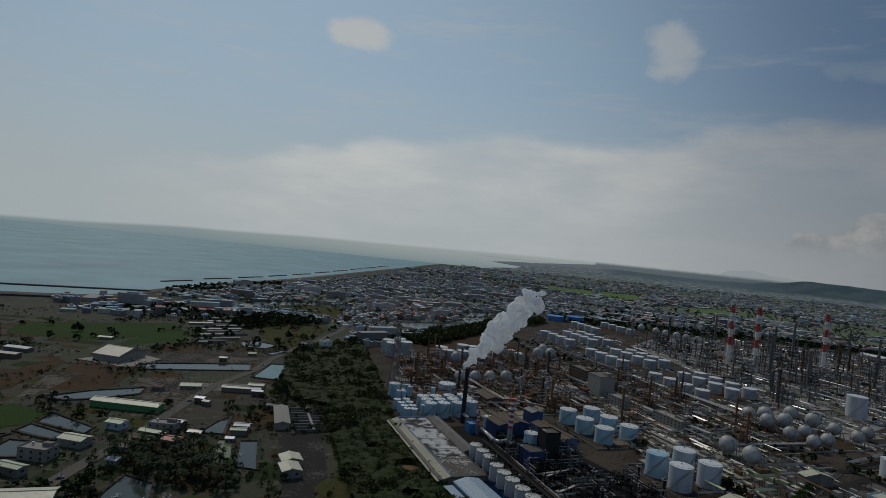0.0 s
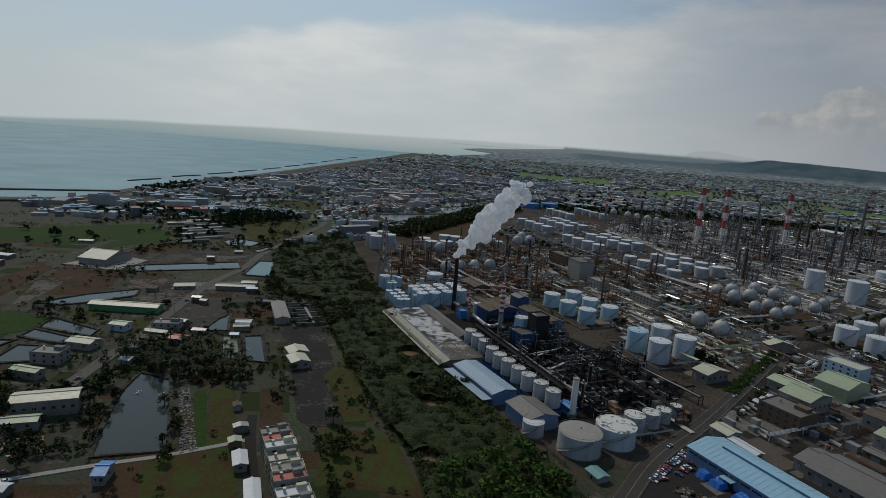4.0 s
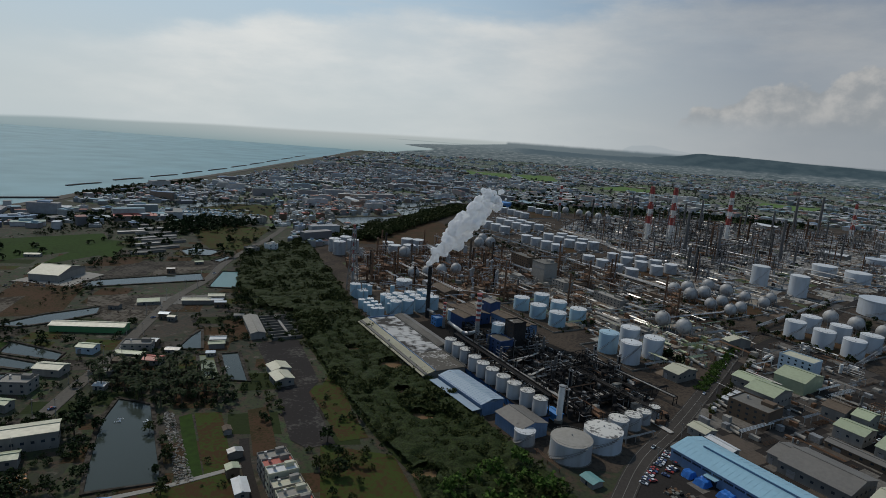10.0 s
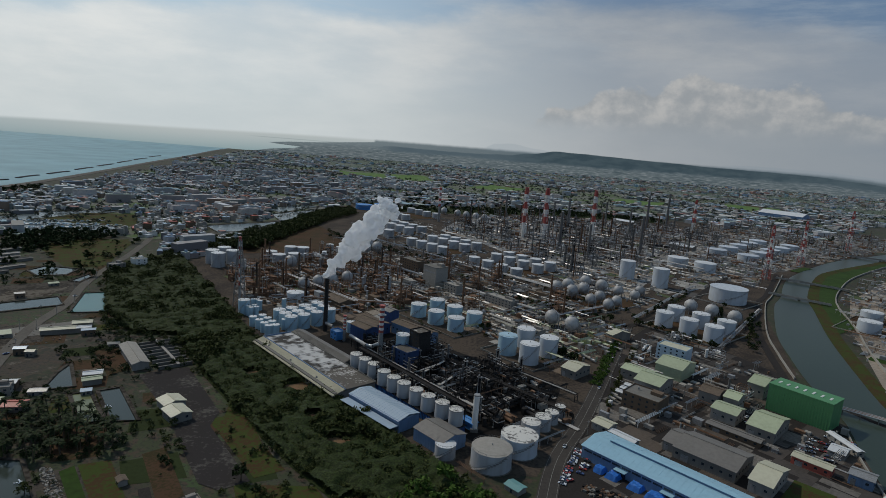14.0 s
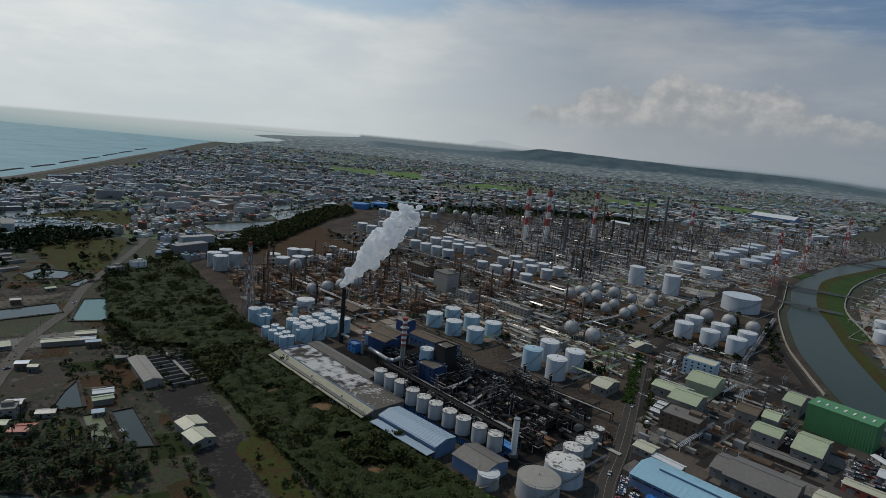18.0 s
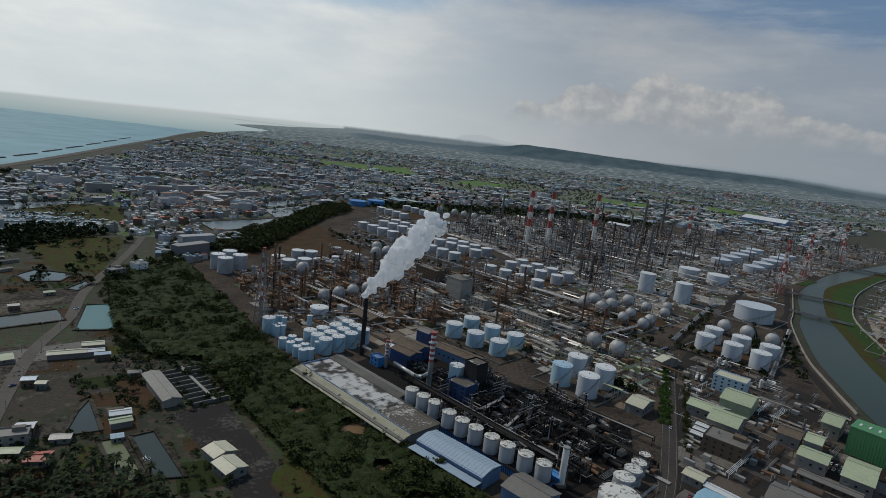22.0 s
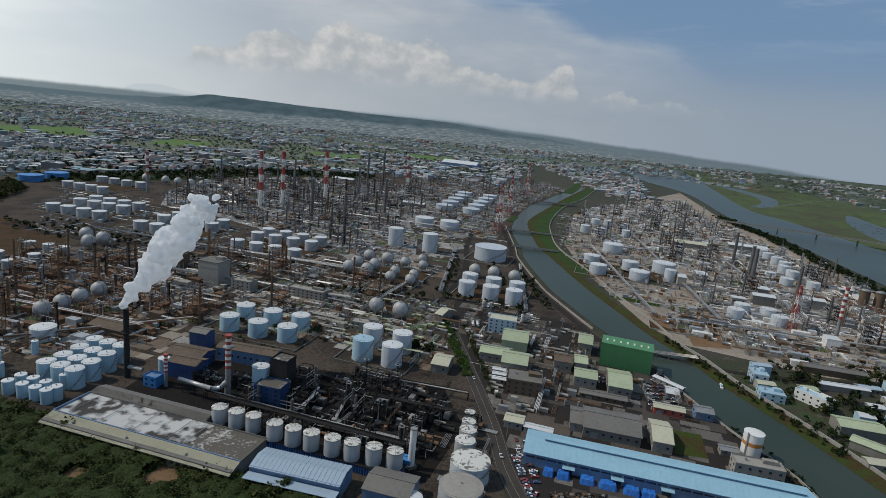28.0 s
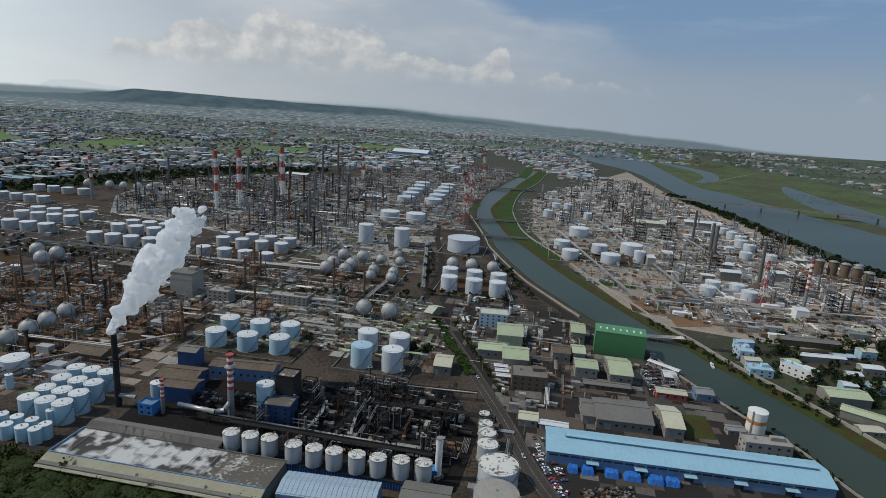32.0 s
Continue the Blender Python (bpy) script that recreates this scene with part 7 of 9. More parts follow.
sheet("far_plain", rim_a + rim_b[1:] + rim_c[1:] + rim_d[1:], 0.2, HAZED_GROUND, "flat hazy farmland and town reaching to the horizon", "ground")
hrng = np.random.default_rng(61)
walls, roofs = Shape(), Shape()
for _ in range(11000):
    r = math.sqrt(hrng.uniform(3150 ** 2, 6100 ** 2))
    a = coast_bearing(r) + 0.012 + (radians(56) - coast_bearing(r)) * hrng.random()
    x, y = r * math.sin(a), r * math.cos(a)
    if noise.noise((x * 0.0022, y * 0.0022, 3.0)) < -0.3 + 0.5 * hrng.random():
        continue
    w, d, h = hrng.uniform(12, 34), hrng.uniform(12, 28), hrng.choice([4, 6, 9, 16], p=[0.45, 0.35, 0.15, 0.05])
    (walls if hrng.random() < 0.3 else roofs).box(x, y, 0, w, d, h, float(hrng.choice([-46, 44, 20])))
far_houses = thing("far_town", "far low houses and sheds across the plain", "houses", kind="stuff")
tagged(part("house_walls", walls, TOWN, far_houses), kind="stuff")
tagged(part("house_roofs", roofs, TOWN_ROOF, far_houses), kind="stuff")
quads = []
for _ in range(4200):
    r = math.sqrt(hrng.uniform(3100 ** 2, 6000 ** 2))
    a = coast_bearing(r) + 0.012 + (A1 - coast_bearing(r)) * hrng.random()
    q = LIGHT_CROWNS[int(hrng.integers(6))][::8]
    k = hrng.uniform(1.2, 2.6)
    quads.append(q * np.array([k * 1.9, k * 1.9, k * 0.8]) + np.array([r * math.sin(a), r * math.cos(a), -0.5]))
# these leaves are painted pale to imitate haze over the plain
tagged(new("far_trees", quads_mesh("far_trees", np.concatenate(quads), leaf_mat("haze_paled_plain_leaves", (0.085, 0.11, 0.085), (0.125, 0.15, 0.115)))), "far dark tree lines across the plain", "trees", "", "stuff")

EAST_SIDE = [(1760, 250), (2040, 620), (2300, 850), (2600, 1180), (2830, 1500), (3230, 2060), (3460, 2600), (4400, 2900), (4900, 1500), (4200, 200)]
wood("east_trees", [p for p in scatter(EAST_SIDE, 34, hrng, keep=0.5) if noise.noise((p[0] * 0.003, p[1] * 0.003, 8.0)) > -0.15], [q[::4] for q in LIGHT_CROWNS], LEAF_HAZED, "dark scrub and trees beyond the marsh", "trees", 0.8, 1.7)
town("east_hamlets", [p for p in scatter(EAST_SIDE, 60, hrng, keep=0.7) if noise.noise((p[0] * 0.002, p[1] * 0.002, 4.0)) > 0.05], 14, 32, "hazy hamlets and sheds beyond the marsh", hrng)

# a plume of steam, drifting away from its stack
prng = np.random.default_rng(8)
steam = []
top = Vector((-73, 478, 50))
for i in range(92):
    k = (i + 0.5) / 92
    c = top + Vector((46 * k ** 1.1, 12 * k, 62 * k + 2)) + Vector(prng.normal(0, 1, 3)) * (0.5 + 4.6 * k)
    steam.append((c, (2.8 + 6.2 * k ** 0.6 * (1 - 0.55 * k ** 3)) * prng.uniform(0.55, 1.1)))
for i in range(26):
    c = top + Vector((46, 12, 64)) + Vector((prng.uniform(-6, 16), prng.normal(0, 5), prng.uniform(-8, 9)))
    steam.append((c, prng.uniform(0.8, 2.8)))
sv = Shape()
for c, r in steam:
    k = len(sv.v)
    sv.ball(c.x, c.y, c.z, r, 22, 13)
    for i in range(k, len(sv.v)):
        p = Vector(sv.v[i])
        d = (p - c).normalized()
        w = noise.fractal(p * 0.2, 0.85, 2.2, 3) * 0.46 + noise.noise(p * 0.6) * 0.2
        sv.v[i] = tuple(c + d * r * (1 + w))
plume = tagged(new("steam_plume", sv.mesh("steam_plume", STEAM)), "billowing white steam drifting from a stack", "steam", "", "stuff")
skin = plume.modifiers.new("skin", "REMESH")
skin.mode, skin.voxel_size, skin.use_smooth_shade = "VOXEL", 0.8, True

# ---- process plant ----
def frame_shape(s, x, y, w, d, h, nx, ny, nz, t=0.35):
    """An open steel frame of posts and beams."""
    for i in range(nx + 1):
        for j in range(ny + 1):
            s.box(x - w / 2 + w * i / nx, y - d / 2 + d * j / ny, 0, t, t, h)
    for k in range(1, nz + 1):
        z = h * k / nz
        for j in range(ny + 1):
            s.box(x, y - d / 2 + d * j / ny, z - t, w, t * 0.8, z)
        for i in range(nx + 1):
            s.box(x - w / 2 + w * i / nx, y, z - t, t * 0.8, d, z)
    for k in range(nz):
        if nx > 1:
            s.tube((x - w / 2, y - d / 2, h * k / nz), (x - w / 2 + w / nx, y - d / 2, h * (k + 1) / nz), t * 0.35, 4)
            s.tube((x + w / 2, y + d / 2, h * k / nz), (x + w / 2 - w / nx, y + d / 2, h * (k + 1) / nz), t * 0.35, 4)
    return s


def tower(t, x, y, h, r, m, ring=STEEL):
    """A distillation column with a rounded head and ring platforms, as parts of t."""
    s = Shape().cyl(x, y, 0, h, r, n=12, cap=False)
    s.ball(x, y, h, r, 12, 6, 0.6)
    col = part("column", s, m, t)
    p = Shape()
    for k in range(2, int(h / 7) + 1):
        z = k * 7
        if z < h:
            p.cyl(x, y, z, z + 0.3, r + 1.0, n=12)
    p.cyl(x, y, h - 0.3, h, r + 1.1, n=12)
    p.box(x + r + 0.4, y, 2, 0.5, 0.8, h)
    part("platform", p, ring, col)
    if ring is not DARK_STEEL and h < 34:
        part("side_pipe", Shape().tube((x - r - 0.5, y, 0), (x - r - 0.5, y, h + 1.5), 0.35, 6).tube((x - r - 0.5, y, h + 1.5), (x, y, h + 1.5), 0.35, 6), PALE_STEEL, t)


def process_unit(seed, w, d, h, steel, vessel, columns, label, group, near=True, tall=2):
    rng = random.Random(seed)
    t = thing("process_unit", label, "process unit", group=group)
    nz = max(2, int(h / 5))
    fr = frame_shape(Shape(), 0, 0, w, d, h, max(2, int(w / 6)), max(1, int(d / 6)), nz)
    for k in range(1, nz if not near else 0):
        ww, dd = w * rng.uniform(0.4, 0.95), d * rng.uniform(0.5, 0.95)
        fr.box((w - ww) / 2 * rng.choice((-1, 1)), 0, h * k / nz, ww, dd, h * k / nz + 0.15)
    part("steel_frame", fr, steel, t)
    for k in range(1, nz if near else 0):
        z = h * k / nz
        ww, dd = w * rng.uniform(0.4, 0.95), d * rng.uniform(0.5, 0.95)
        part("deck", Shape().box((w - ww) / 2 * rng.choice((-1, 1)), (d - dd) / 2 * rng.choice((-1, 1)), z, ww, dd, z + 0.15), steel, t)
    for k in range(2 if near else 1):
        r = rng.uniform(0.8, 1.7)
        z = h * rng.randrange(1, nz) / nz + r + 0.4
        y = rng.uniform(-0.3, 0.3) * d
        l = w * rng.uniform(0.3, 0.6)
        x = rng.uniform(-0.2, 0.2) * w
        s = Shape().tube((x - l / 2, y, z), (x + l / 2, y, z), r, 10)
        part("drum", s, vessel, t)
    for k in range(4 if near else 1):
        s = Shape()
        x, y = rng.uniform(-0.5, 0.5) * w, rng.choice((-0.52, 0.52)) * d
        z = h * rng.uniform(0.4, 1.1)
        x2 = x + rng.uniform(-6, 6)
        s.tube((x, y, 0), (x, y, z), 0.25, 5).tube((x, y, z), (x2, y, z), 0.25, 5).tube((x2, y, z), (x2, -y * 0.5, z), 0.25, 5)
        if not near:
            for q in range(3):
                zz = h * rng.uniform(0.2, 0.9)
                s.tube((-w * 0.8, y * 1.4, zz), (w * 0.8, y * 1.4, zz), 0.3, 5)
        part("pipe", s, PALE_STEEL if steel is not DARK_STEEL else STEEL, t)
    for k in range(2 if near else 1):
        part("vessel", Shape().cyl(rng.uniform(-0.6, 0.6) * w, -d * 0.5 - 2.5, 0, rng.uniform(4, 9), rng.uniform(1.2, 2.2), n=12), vessel, t)
    if near:
        part("pump_house", Shape().box(w * rng.uniform(-0.4, 0.4), d * 0.5 + 3, 0, rng.uniform(4, 8), 3.5, rng.uniform(2.5, 4)), LIGHT_CONCRETE, t)
    for k in range(0 if near else tall):
        hh, rr = min(46, h * rng.uniform(0.9, 2.0)), rng.uniform(0.6, 1.3)
        xx, yy = rng.uniform(-0.75, 0.75) * w, rng.choice((-1, 1)) * d * rng.uniform(0.6, 1.15)
        s = Shape().cyl(xx, yy, 0, hh, rr, rr * rng.choice((1, 1, 0.7)), n=9)
        for z in range(9, int(hh), 8):
            s.cyl(xx, yy, z, z + 0.4, rr + 0.9, n=9)
        part("column", s, rng.choice((COLUMN_GREY, COLUMN_GREY, COLUMN_GREY, RUST)), t)
    for k in range(columns if near else 0):
        tower(t, -w / 2 - 3 - 4.5 * k, rng.uniform(-0.3, 0.3) * d, h * rng.uniform(0.95, 1.4), rng.uniform(0.8, 1.4), vessel, STEEL if near else DARK_STEEL)
    if not near:
        return t
    s = Shape()
    for k in range(nz):
        a, b = (-1, 1) if k % 2 else (1, -1)
        s.tube((w / 2 + 1.2, a * d * 0.3, h * k / nz), (w / 2 + 1.2, b * d * 0.3, h * (k + 1) / nz), 0.45, 4)
    part("stair", s, steel, t)
    return t


def units(poly, step, templates, rng, r, keep=0.8):
    n = 0
    for x, y in scatter(poly, step, rng, jitter=0.25, keep=keep):
        if not free(x, y, r):
            continue
        BUSY.append((x, y, r * 0.9))
        k = int(rng.integers(len(templates)))
        m = pose(x, y, 0, 0, 0, ROT + 90 * int(rng.integers(4)) + rng.normal(0, 1))
        if templates[k][1]:
            copy_thing(templates[k][0], m)
        else:
            templates[k][0].matrix_basis = m
            templates[k][1] = True
        n += 1
    return n


urng = np.random.default_rng(77)
GREY_L, RUST_L, DARK_L, PALE_L = "grey steel process unit with decks, drums and columns", "rusty brown process frame with drums and pipes", "sooty black process frame with ducts and vessels", "pale process unit with white vessels and pipework"
rust_t = [[process_unit(1, 16, 9, 16, RUST, RUST, 1, RUST_L, "rusty units"), False], [process_unit(2, 20, 10, 11, RUST, GREY_TANK, 2, RUST_L, "rusty units"), False], [process_unit(3, 12, 10, 20, RUST, RUST, 1, RUST_L, "rusty units", False, 1), False]]
grey_t = [[process_unit(11, 22, 11, 14, DARK_STEEL, PALE_STEEL, 1, GREY_L, "grey units", False), False], [process_unit(12, 14, 11, 21, COLUMN_GREY, GREY_TANK, 1, GREY_L, "grey units", False), False], [process_unit(13, 28, 12, 10, RUST, PALE_STEEL, 2, GREY_L, "grey units", False), False], [process_unit(14, 18, 10, 16, COLUMN_GREY, PALE_STEEL, 1, GREY_L, "grey units", False), False], [process_unit(15, 16, 10, 25, DARK_STEEL, GREY_TANK, 1, GREY_L, "grey units", False), False], [process_unit(16, 30, 14, 8, DARK_STEEL, PALE_STEEL, 0, GREY_L, "grey units", False), False]]
dark_t = [[process_unit(21, 15, 8, 11, DARK_STEEL, DARK_STEEL, 1, DARK_L, "sooty units"), False], [process_unit(22, 10, 8, 15, DARK_STEEL, DARK_STEEL, 0, DARK_L, "sooty units", False, 1), False], [process_unit(23, 18, 7, 8, DARK_STEEL, DARK_STEEL, 0, DARK_L, "sooty units"), False]]
pale_t = [[process_unit(31, 20, 11, 14, STEEL, PAINT_WHITE, 1, PALE_L, "pale units", False), False], [process_unit(32, 14, 10, 22, STEEL, PALE_STEEL, 2, PALE_L, "pale units", False), False], [process_unit(33, 24, 12, 9, RUST, PAINT_WHITE, 1, PALE_L, "pale units", False), False]]
RUSTY = [(-240, 650), (-165, 548), (-70, 520), (-10, 590), (-50, 690), (-20, 760), (-80, 830), (-120, 790), (-160, 850), (-225, 720)]
MIDDLE = [(-10, 600), (60, 590), (150, 590), (190, 640), (150, 700), (60, 800), (0, 830), (-70, 830), (-60, 700)]
MAIN = [(205, 760), (150, 920), (90, 1050), (10, 1160), (40, 1330), (120, 1480), (330, 1600), (600, 1560), (660, 1390), (540, 1210), (460, 1080), (390, 1010), (340, 880), (280, 760)]
CARBON = [(10, 455), (40, 440), (80, 420), (124, 388), (104, 340), (66, 312), (28, 352), (0, 385), (30, 395)]
RIGHT = [(520, 480), (500, 400), (600, 330), (760, 330), (860, 430), (960, 560), (1200, 880), (1370, 1120), (1600, 1350), (1300, 1290), (1000, 1170), (860, 1060), (740, 930), (700, 820), (690, 690), (680, 600)]
BETWEEN = [(215, 470), (265, 560), (318, 450), (310, 415), (268, 400), (250, 415), (262, 455)]
for x, y, k in ((-8, 412, 1), (26, 404, 0), (34, 428, 1), (-4, 442, 2), (24, 444, 1), (-24, 448, 2), (30, 415, 1), (-30, 462, 2)):
    m = pose(x, y, 0, 0, 0, ROT + 90 * (k % 2))
    if dark_t[k][1]:
        copy_thing(dark_t[k][0], m)
    else:
        dark_t[k][0].matrix_basis, dark_t[k][1] = m, True
    BUSY.append((x, y, 6))
units(CARBON, 15, dark_t, urng, 8)
units(RUSTY, 28, rust_t, urng, 11)
mid_t = [[process_unit(17, 18, 10, 12, RUST, PALE_STEEL, 0, GREY_L, "grey units", False, 1), False], [process_unit(18, 24, 11, 9, STEEL, LIGHT_CONCRETE, 0, GREY_L, "grey units", False, 1), False]]
units(MIDDLE, 33, [rust_t[2], *mid_t], urng, 12)
units(MAIN, 42, grey_t, urng, 14, 0.85)
units(RIGHT, 56, [*pale_t[:3], grey_t[4], grey_t[0]], urng, 14, 0.7)
low_t = [[process_unit(41, 14, 8, 8, STEEL, PAINT_WHITE, 0, PALE_L, "pale units", False, 0), False], [process_unit(42, 10, 8, 11, RUST, PALE_STEEL, 0, PALE_L, "pale units", False, 1), False]]
units(BETWEEN, 17, low_t, urng, 9, 0.35)


def lone_column(h, r, m):
    t = thing("distillation_column", "tall slim distillation column with ring platforms", "column", group="columns")
    tower(t, 0, 0, h, r, m, DARK_STEEL)
    return t


def lone_columns(poly, step, keep, sizes):
    firsts = [[lone_column(*a), False] for a in sizes]
    units(poly, step, firsts, urng, 3, keep)
    for ob, used in firsts:
        if not used:
            for o in (*ob.children_recursive, ob):
                bpy.data.objects.remove(o)


for x, y, h, r in ((219, 1009, 74, 3.0), (379, 1066, 72, 2.8), (263, 971, 60, 2.4), (514, 1480, 88, 3.4), (585, 1540, 92, 3.4), (155, 1500, 60, 2.6), (300, 1400, 70, 2.8), (430, 1330, 64, 2.6), (640, 430, 62, 2.4), (830, 640, 55, 2.6), (760, 560, 48, 3.4), (775, 575, 48, 3.4), (900, 800, 60, 2.4)):
    t = thing("smoke_stack", "tall plain grey steel stack of the refinery", "chimney", x, y, 0, "grey stacks")
    part("shaft", Shape().cyl(0, 0, 0, h, r, r * 0.75, n=14, cap=False), COLUMN_GREY, t)
    part("rim", Shape().cyl(0, 0, h - 1, h + 0.3, r * 0.85, n=14), STEEL, t)
    part("foot", Shape().box(0, 0, 0, r * 3.4, r * 3.4, 3), CONCRETE, t)
    BUSY.append((x, y, r + 1))
lone_columns(MAIN, 62, 0.32, [(44, 1.7, COLUMN_GREY), (54, 1.9, COLUMN_GREY), (34, 1.6, COLUMN_GREY), (46, 1.6, RUST)])
lone_columns(RIGHT, 90, 0.3, [(28, 1.6, PALE_STEEL), (40, 1.8, STEEL)])
lone_columns(RUSTY + [], 30, 0.3, [(24, 1.1, RUST), (30, 1.1, BROWN_WALL)])


def pipe_rack(a, b, z, n, steel):
    """A pipe rack from a to b: trestles, beams and a bed of pipes."""
    (x0, y0), (x1, y1) = a, b
    l = math.hypot(x1 - x0, y1 - y0)
    t = thing("pipe_rack", "long steel rack carrying a bed of pipes", "pipe rack", x0, y0, math.degrees(math.atan2(y1 - y0, x1 - x0)), "pipe racks")
    w = n * 0.9 + 0.6
    k = max(2, int(l / 30))
    tr = Shape()
    tr.box(0, -w / 2, 0, 0.4, 0.4, z).box(0, w / 2, 0, 0.4, 0.4, z).box(0, 0, z - 0.4, 0.35, w, z).box(0, 0, z * 0.6, 0.3, w, z * 0.6 + 0.3)
    tr = tr.mesh("trestle", steel)
    for i in range(k + 1):
        part("trestle", tr, None, t, at=pose(l * i / k, 0, 0))
    rng = random.Random(int(x0 + y0))
    for i in range(n):
        r = rng.uniform(0.18, 0.42)
        y = -w / 2 + 0.7 + i * 0.9
        part("pipe", Shape().tube((0, y, z + r), (l, y, z + r), r, 6), rng.choice((DARK_STEEL, DARK_STEEL, RUST, STEEL) if steel is DARK_STEEL else (PALE_STEEL, STEEL, steel, GREY_TANK)), t)
    part("side_beam", Shape().box(l / 2, -w / 2, z - 0.3, l, 0.25, z).box(l / 2, w / 2, z - 0.3, l, 0.25, z), steel, t)


RACKS = [((20, 435), (122, 340), 7, 5, DARK_STEEL), ((-30, 430), (60, 335), 6, 4, DARK_STEEL), ((75, 425), (135, 372), 6, 4, DARK_STEEL), ((-150, 560), (-20, 570), 6, 5, RUST), ((-200, 690), (-60, 560), 7, 5, RUST),
         ((-60, 760), (130, 590), 7, 6, STEEL), ((-100, 960), (210, 660), 6, 5, STEEL), ((0, 860), (190, 690), 6, 4, STEEL), ((60, 1120), (330, 860), 8, 6, STEEL), ((100, 1240), (440, 920), 8, 6, STEEL), ((140, 1400), (520, 1040), 8, 6, STEEL),
         ((330, 1500), (600, 1250), 8, 5, STEEL), ((150, 930), (300, 1100), 8, 5, STEEL), ((250, 1080), (420, 1290), 8, 5, STEEL), ((440, 470), (640, 780), 5, 5, STEEL), ((500, 430), (900, 960), 6, 5, STEEL), ((600, 380), (1000, 880), 7, 5, STEEL), ((450, 450), (640, 290), 6, 5, STEEL),
         ((560, 560), (760, 400), 6, 4, STEEL), ((680, 760), (900, 580), 6, 4, STEEL), ((800, 950), (1050, 760), 6, 4, STEEL), ((300, 520), (420, 690), 4, 4, STEEL), ((240, 600), (380, 800), 4, 5, STEEL), ((130, 560), (220, 640), 5, 5, RUST)]
for a in RACKS:
    pipe_rack(*a)

# paving, tracks and bare patches between the units
def paving(name, poly, step, rng, label, z, lo=8, hi=30, m=None):
    s = Shape()
    for i, (x, y) in enumerate(scatter(poly, step, rng, keep=0.9)):
        s.box(x, y, 0.02, rng.uniform(lo, hi), rng.uniform(lo, hi), z + 0.004 * (i % 25), ROT)
    tagged(new(name, s.mesh(name, m or PAVING)), label, "paving", "", "stuff")


vrng = np.random.default_rng(123)
paving("plant_paving", MAIN, 24, vrng, "patchwork of concrete, rust and gravel between units", 0.12)
paving("plant_paving", RIGHT, 26, vrng, "patchwork of concrete, earth and gravel between units", 0.14)
paving("plant_paving", [(-240, 650), (-165, 548), (-70, 500), (10, 560), (150, 590), (190, 640), (150, 700), (0, 830), (-120, 870), (-225, 780)], 15, vrng, "patchwork of stained concrete and earth", 0.12, 5, 18)
paving("plant_paving", [(60, 600), (230, 620), (420, 830), (560, 1010), (700, 1150), (900, 1400), (700, 1500), (560, 1250), (420, 1000), (280, 860), (100, 780)], 34, vrng, "patchwork of concrete and earth between tanks", 0.12, 10, 36)
paving("plant_paving", [(-20, 560), (80, 500), (135, 420), (190, 500), (225, 570), (150, 610), (60, 600)], 14, vrng, "patchwork of stained concrete and earth", 0.14, 5, 18)
paving("yard_paving", [(120, 280), (208, 500), (262, 580), (330, 450), (318, 366), (290, 285), (250, 200), (150, 230)], 15, vrng, "patched concrete and asphalt in factory yards", 0.12, 6, 20, YARD_PAVING)
paving("plant_paving", [(420, 440), (520, 480), (690, 690), (740, 930), (870, 1070), (600, 800), (500, 650)], 22, vrng, "patchwork of earth and concrete beside the river", 0.14, 8, 24)

# small vessels, pumps, huts and pipes between the units
def clutter(name, poly, step, rng, mats, label, low=False):
    shapes = [Shape() for _ in mats]
    for x, y in scatter(poly, step, rng, keep=0.75):
        if not free(x, y, 1.5):
            continue
        s = shapes[int(rng.integers(len(mats)))]
        k = rng.random()
        if k < 0.30:
            s.box(x, y, 0, rng.uniform(1.5, 7), rng.uniform(1.5, 5), rng.uniform(1.2, 4.5), ROT)
        elif k < 0.36 and not low:
            s.box(x, y, 0, rng.uniform(8, 20), rng.uniform(5, 9), rng.uniform(3, 6.5), ROT)
        elif k < 0.46:
            r = rng.uniform(0.4, 1.3)
            s.cyl(x, y, 0, rng.uniform(2, 5 if low else 9), r, n=9)
        elif k < 0.86:
            l, n = rng.uniform(8, 34), int(rng.integers(1, 6))
            a, b = (AX, AY) if rng.random() < 0.5 else (AY, AX)
            z, r = rng.choice([0.5, 0.8, 3.0, 4.5, 6.0]), rng.uniform(0.14, 0.32)
            for q in range(n):
                px, py = x + b[0] * q * 0.9, y + b[1] * q * 0.9
                s.tube((px - a[0] * l / 2, py - a[1] * l / 2, z + r), (px + a[0] * l / 2, py + a[1] * l / 2, z + r), r, 4)
            if z > 1:
                for e in (-0.45, 0.0, 0.45):
                    s.box(x + a[0] * l * e + b[0] * n * 0.4, y + a[1] * l * e + b[1] * n * 0.4, 0, 0.35, 0.35, z)
        else:
            r, l = rng.uniform(0.7, 1.4), rng.uniform(4, 9)
            s.tube((x - AX[0] * l / 2, y - AX[1] * l / 2, r + 1), (x + AX[0] * l / 2, y + AX[1] * l / 2, r + 1), r, 8)
    ob = thing(name, label, "plant fittings", kind="stuff")
    for s, m in zip(shapes, mats):
        if s.v:
            tagged(part("fitting", s, m, ob), kind="stuff")


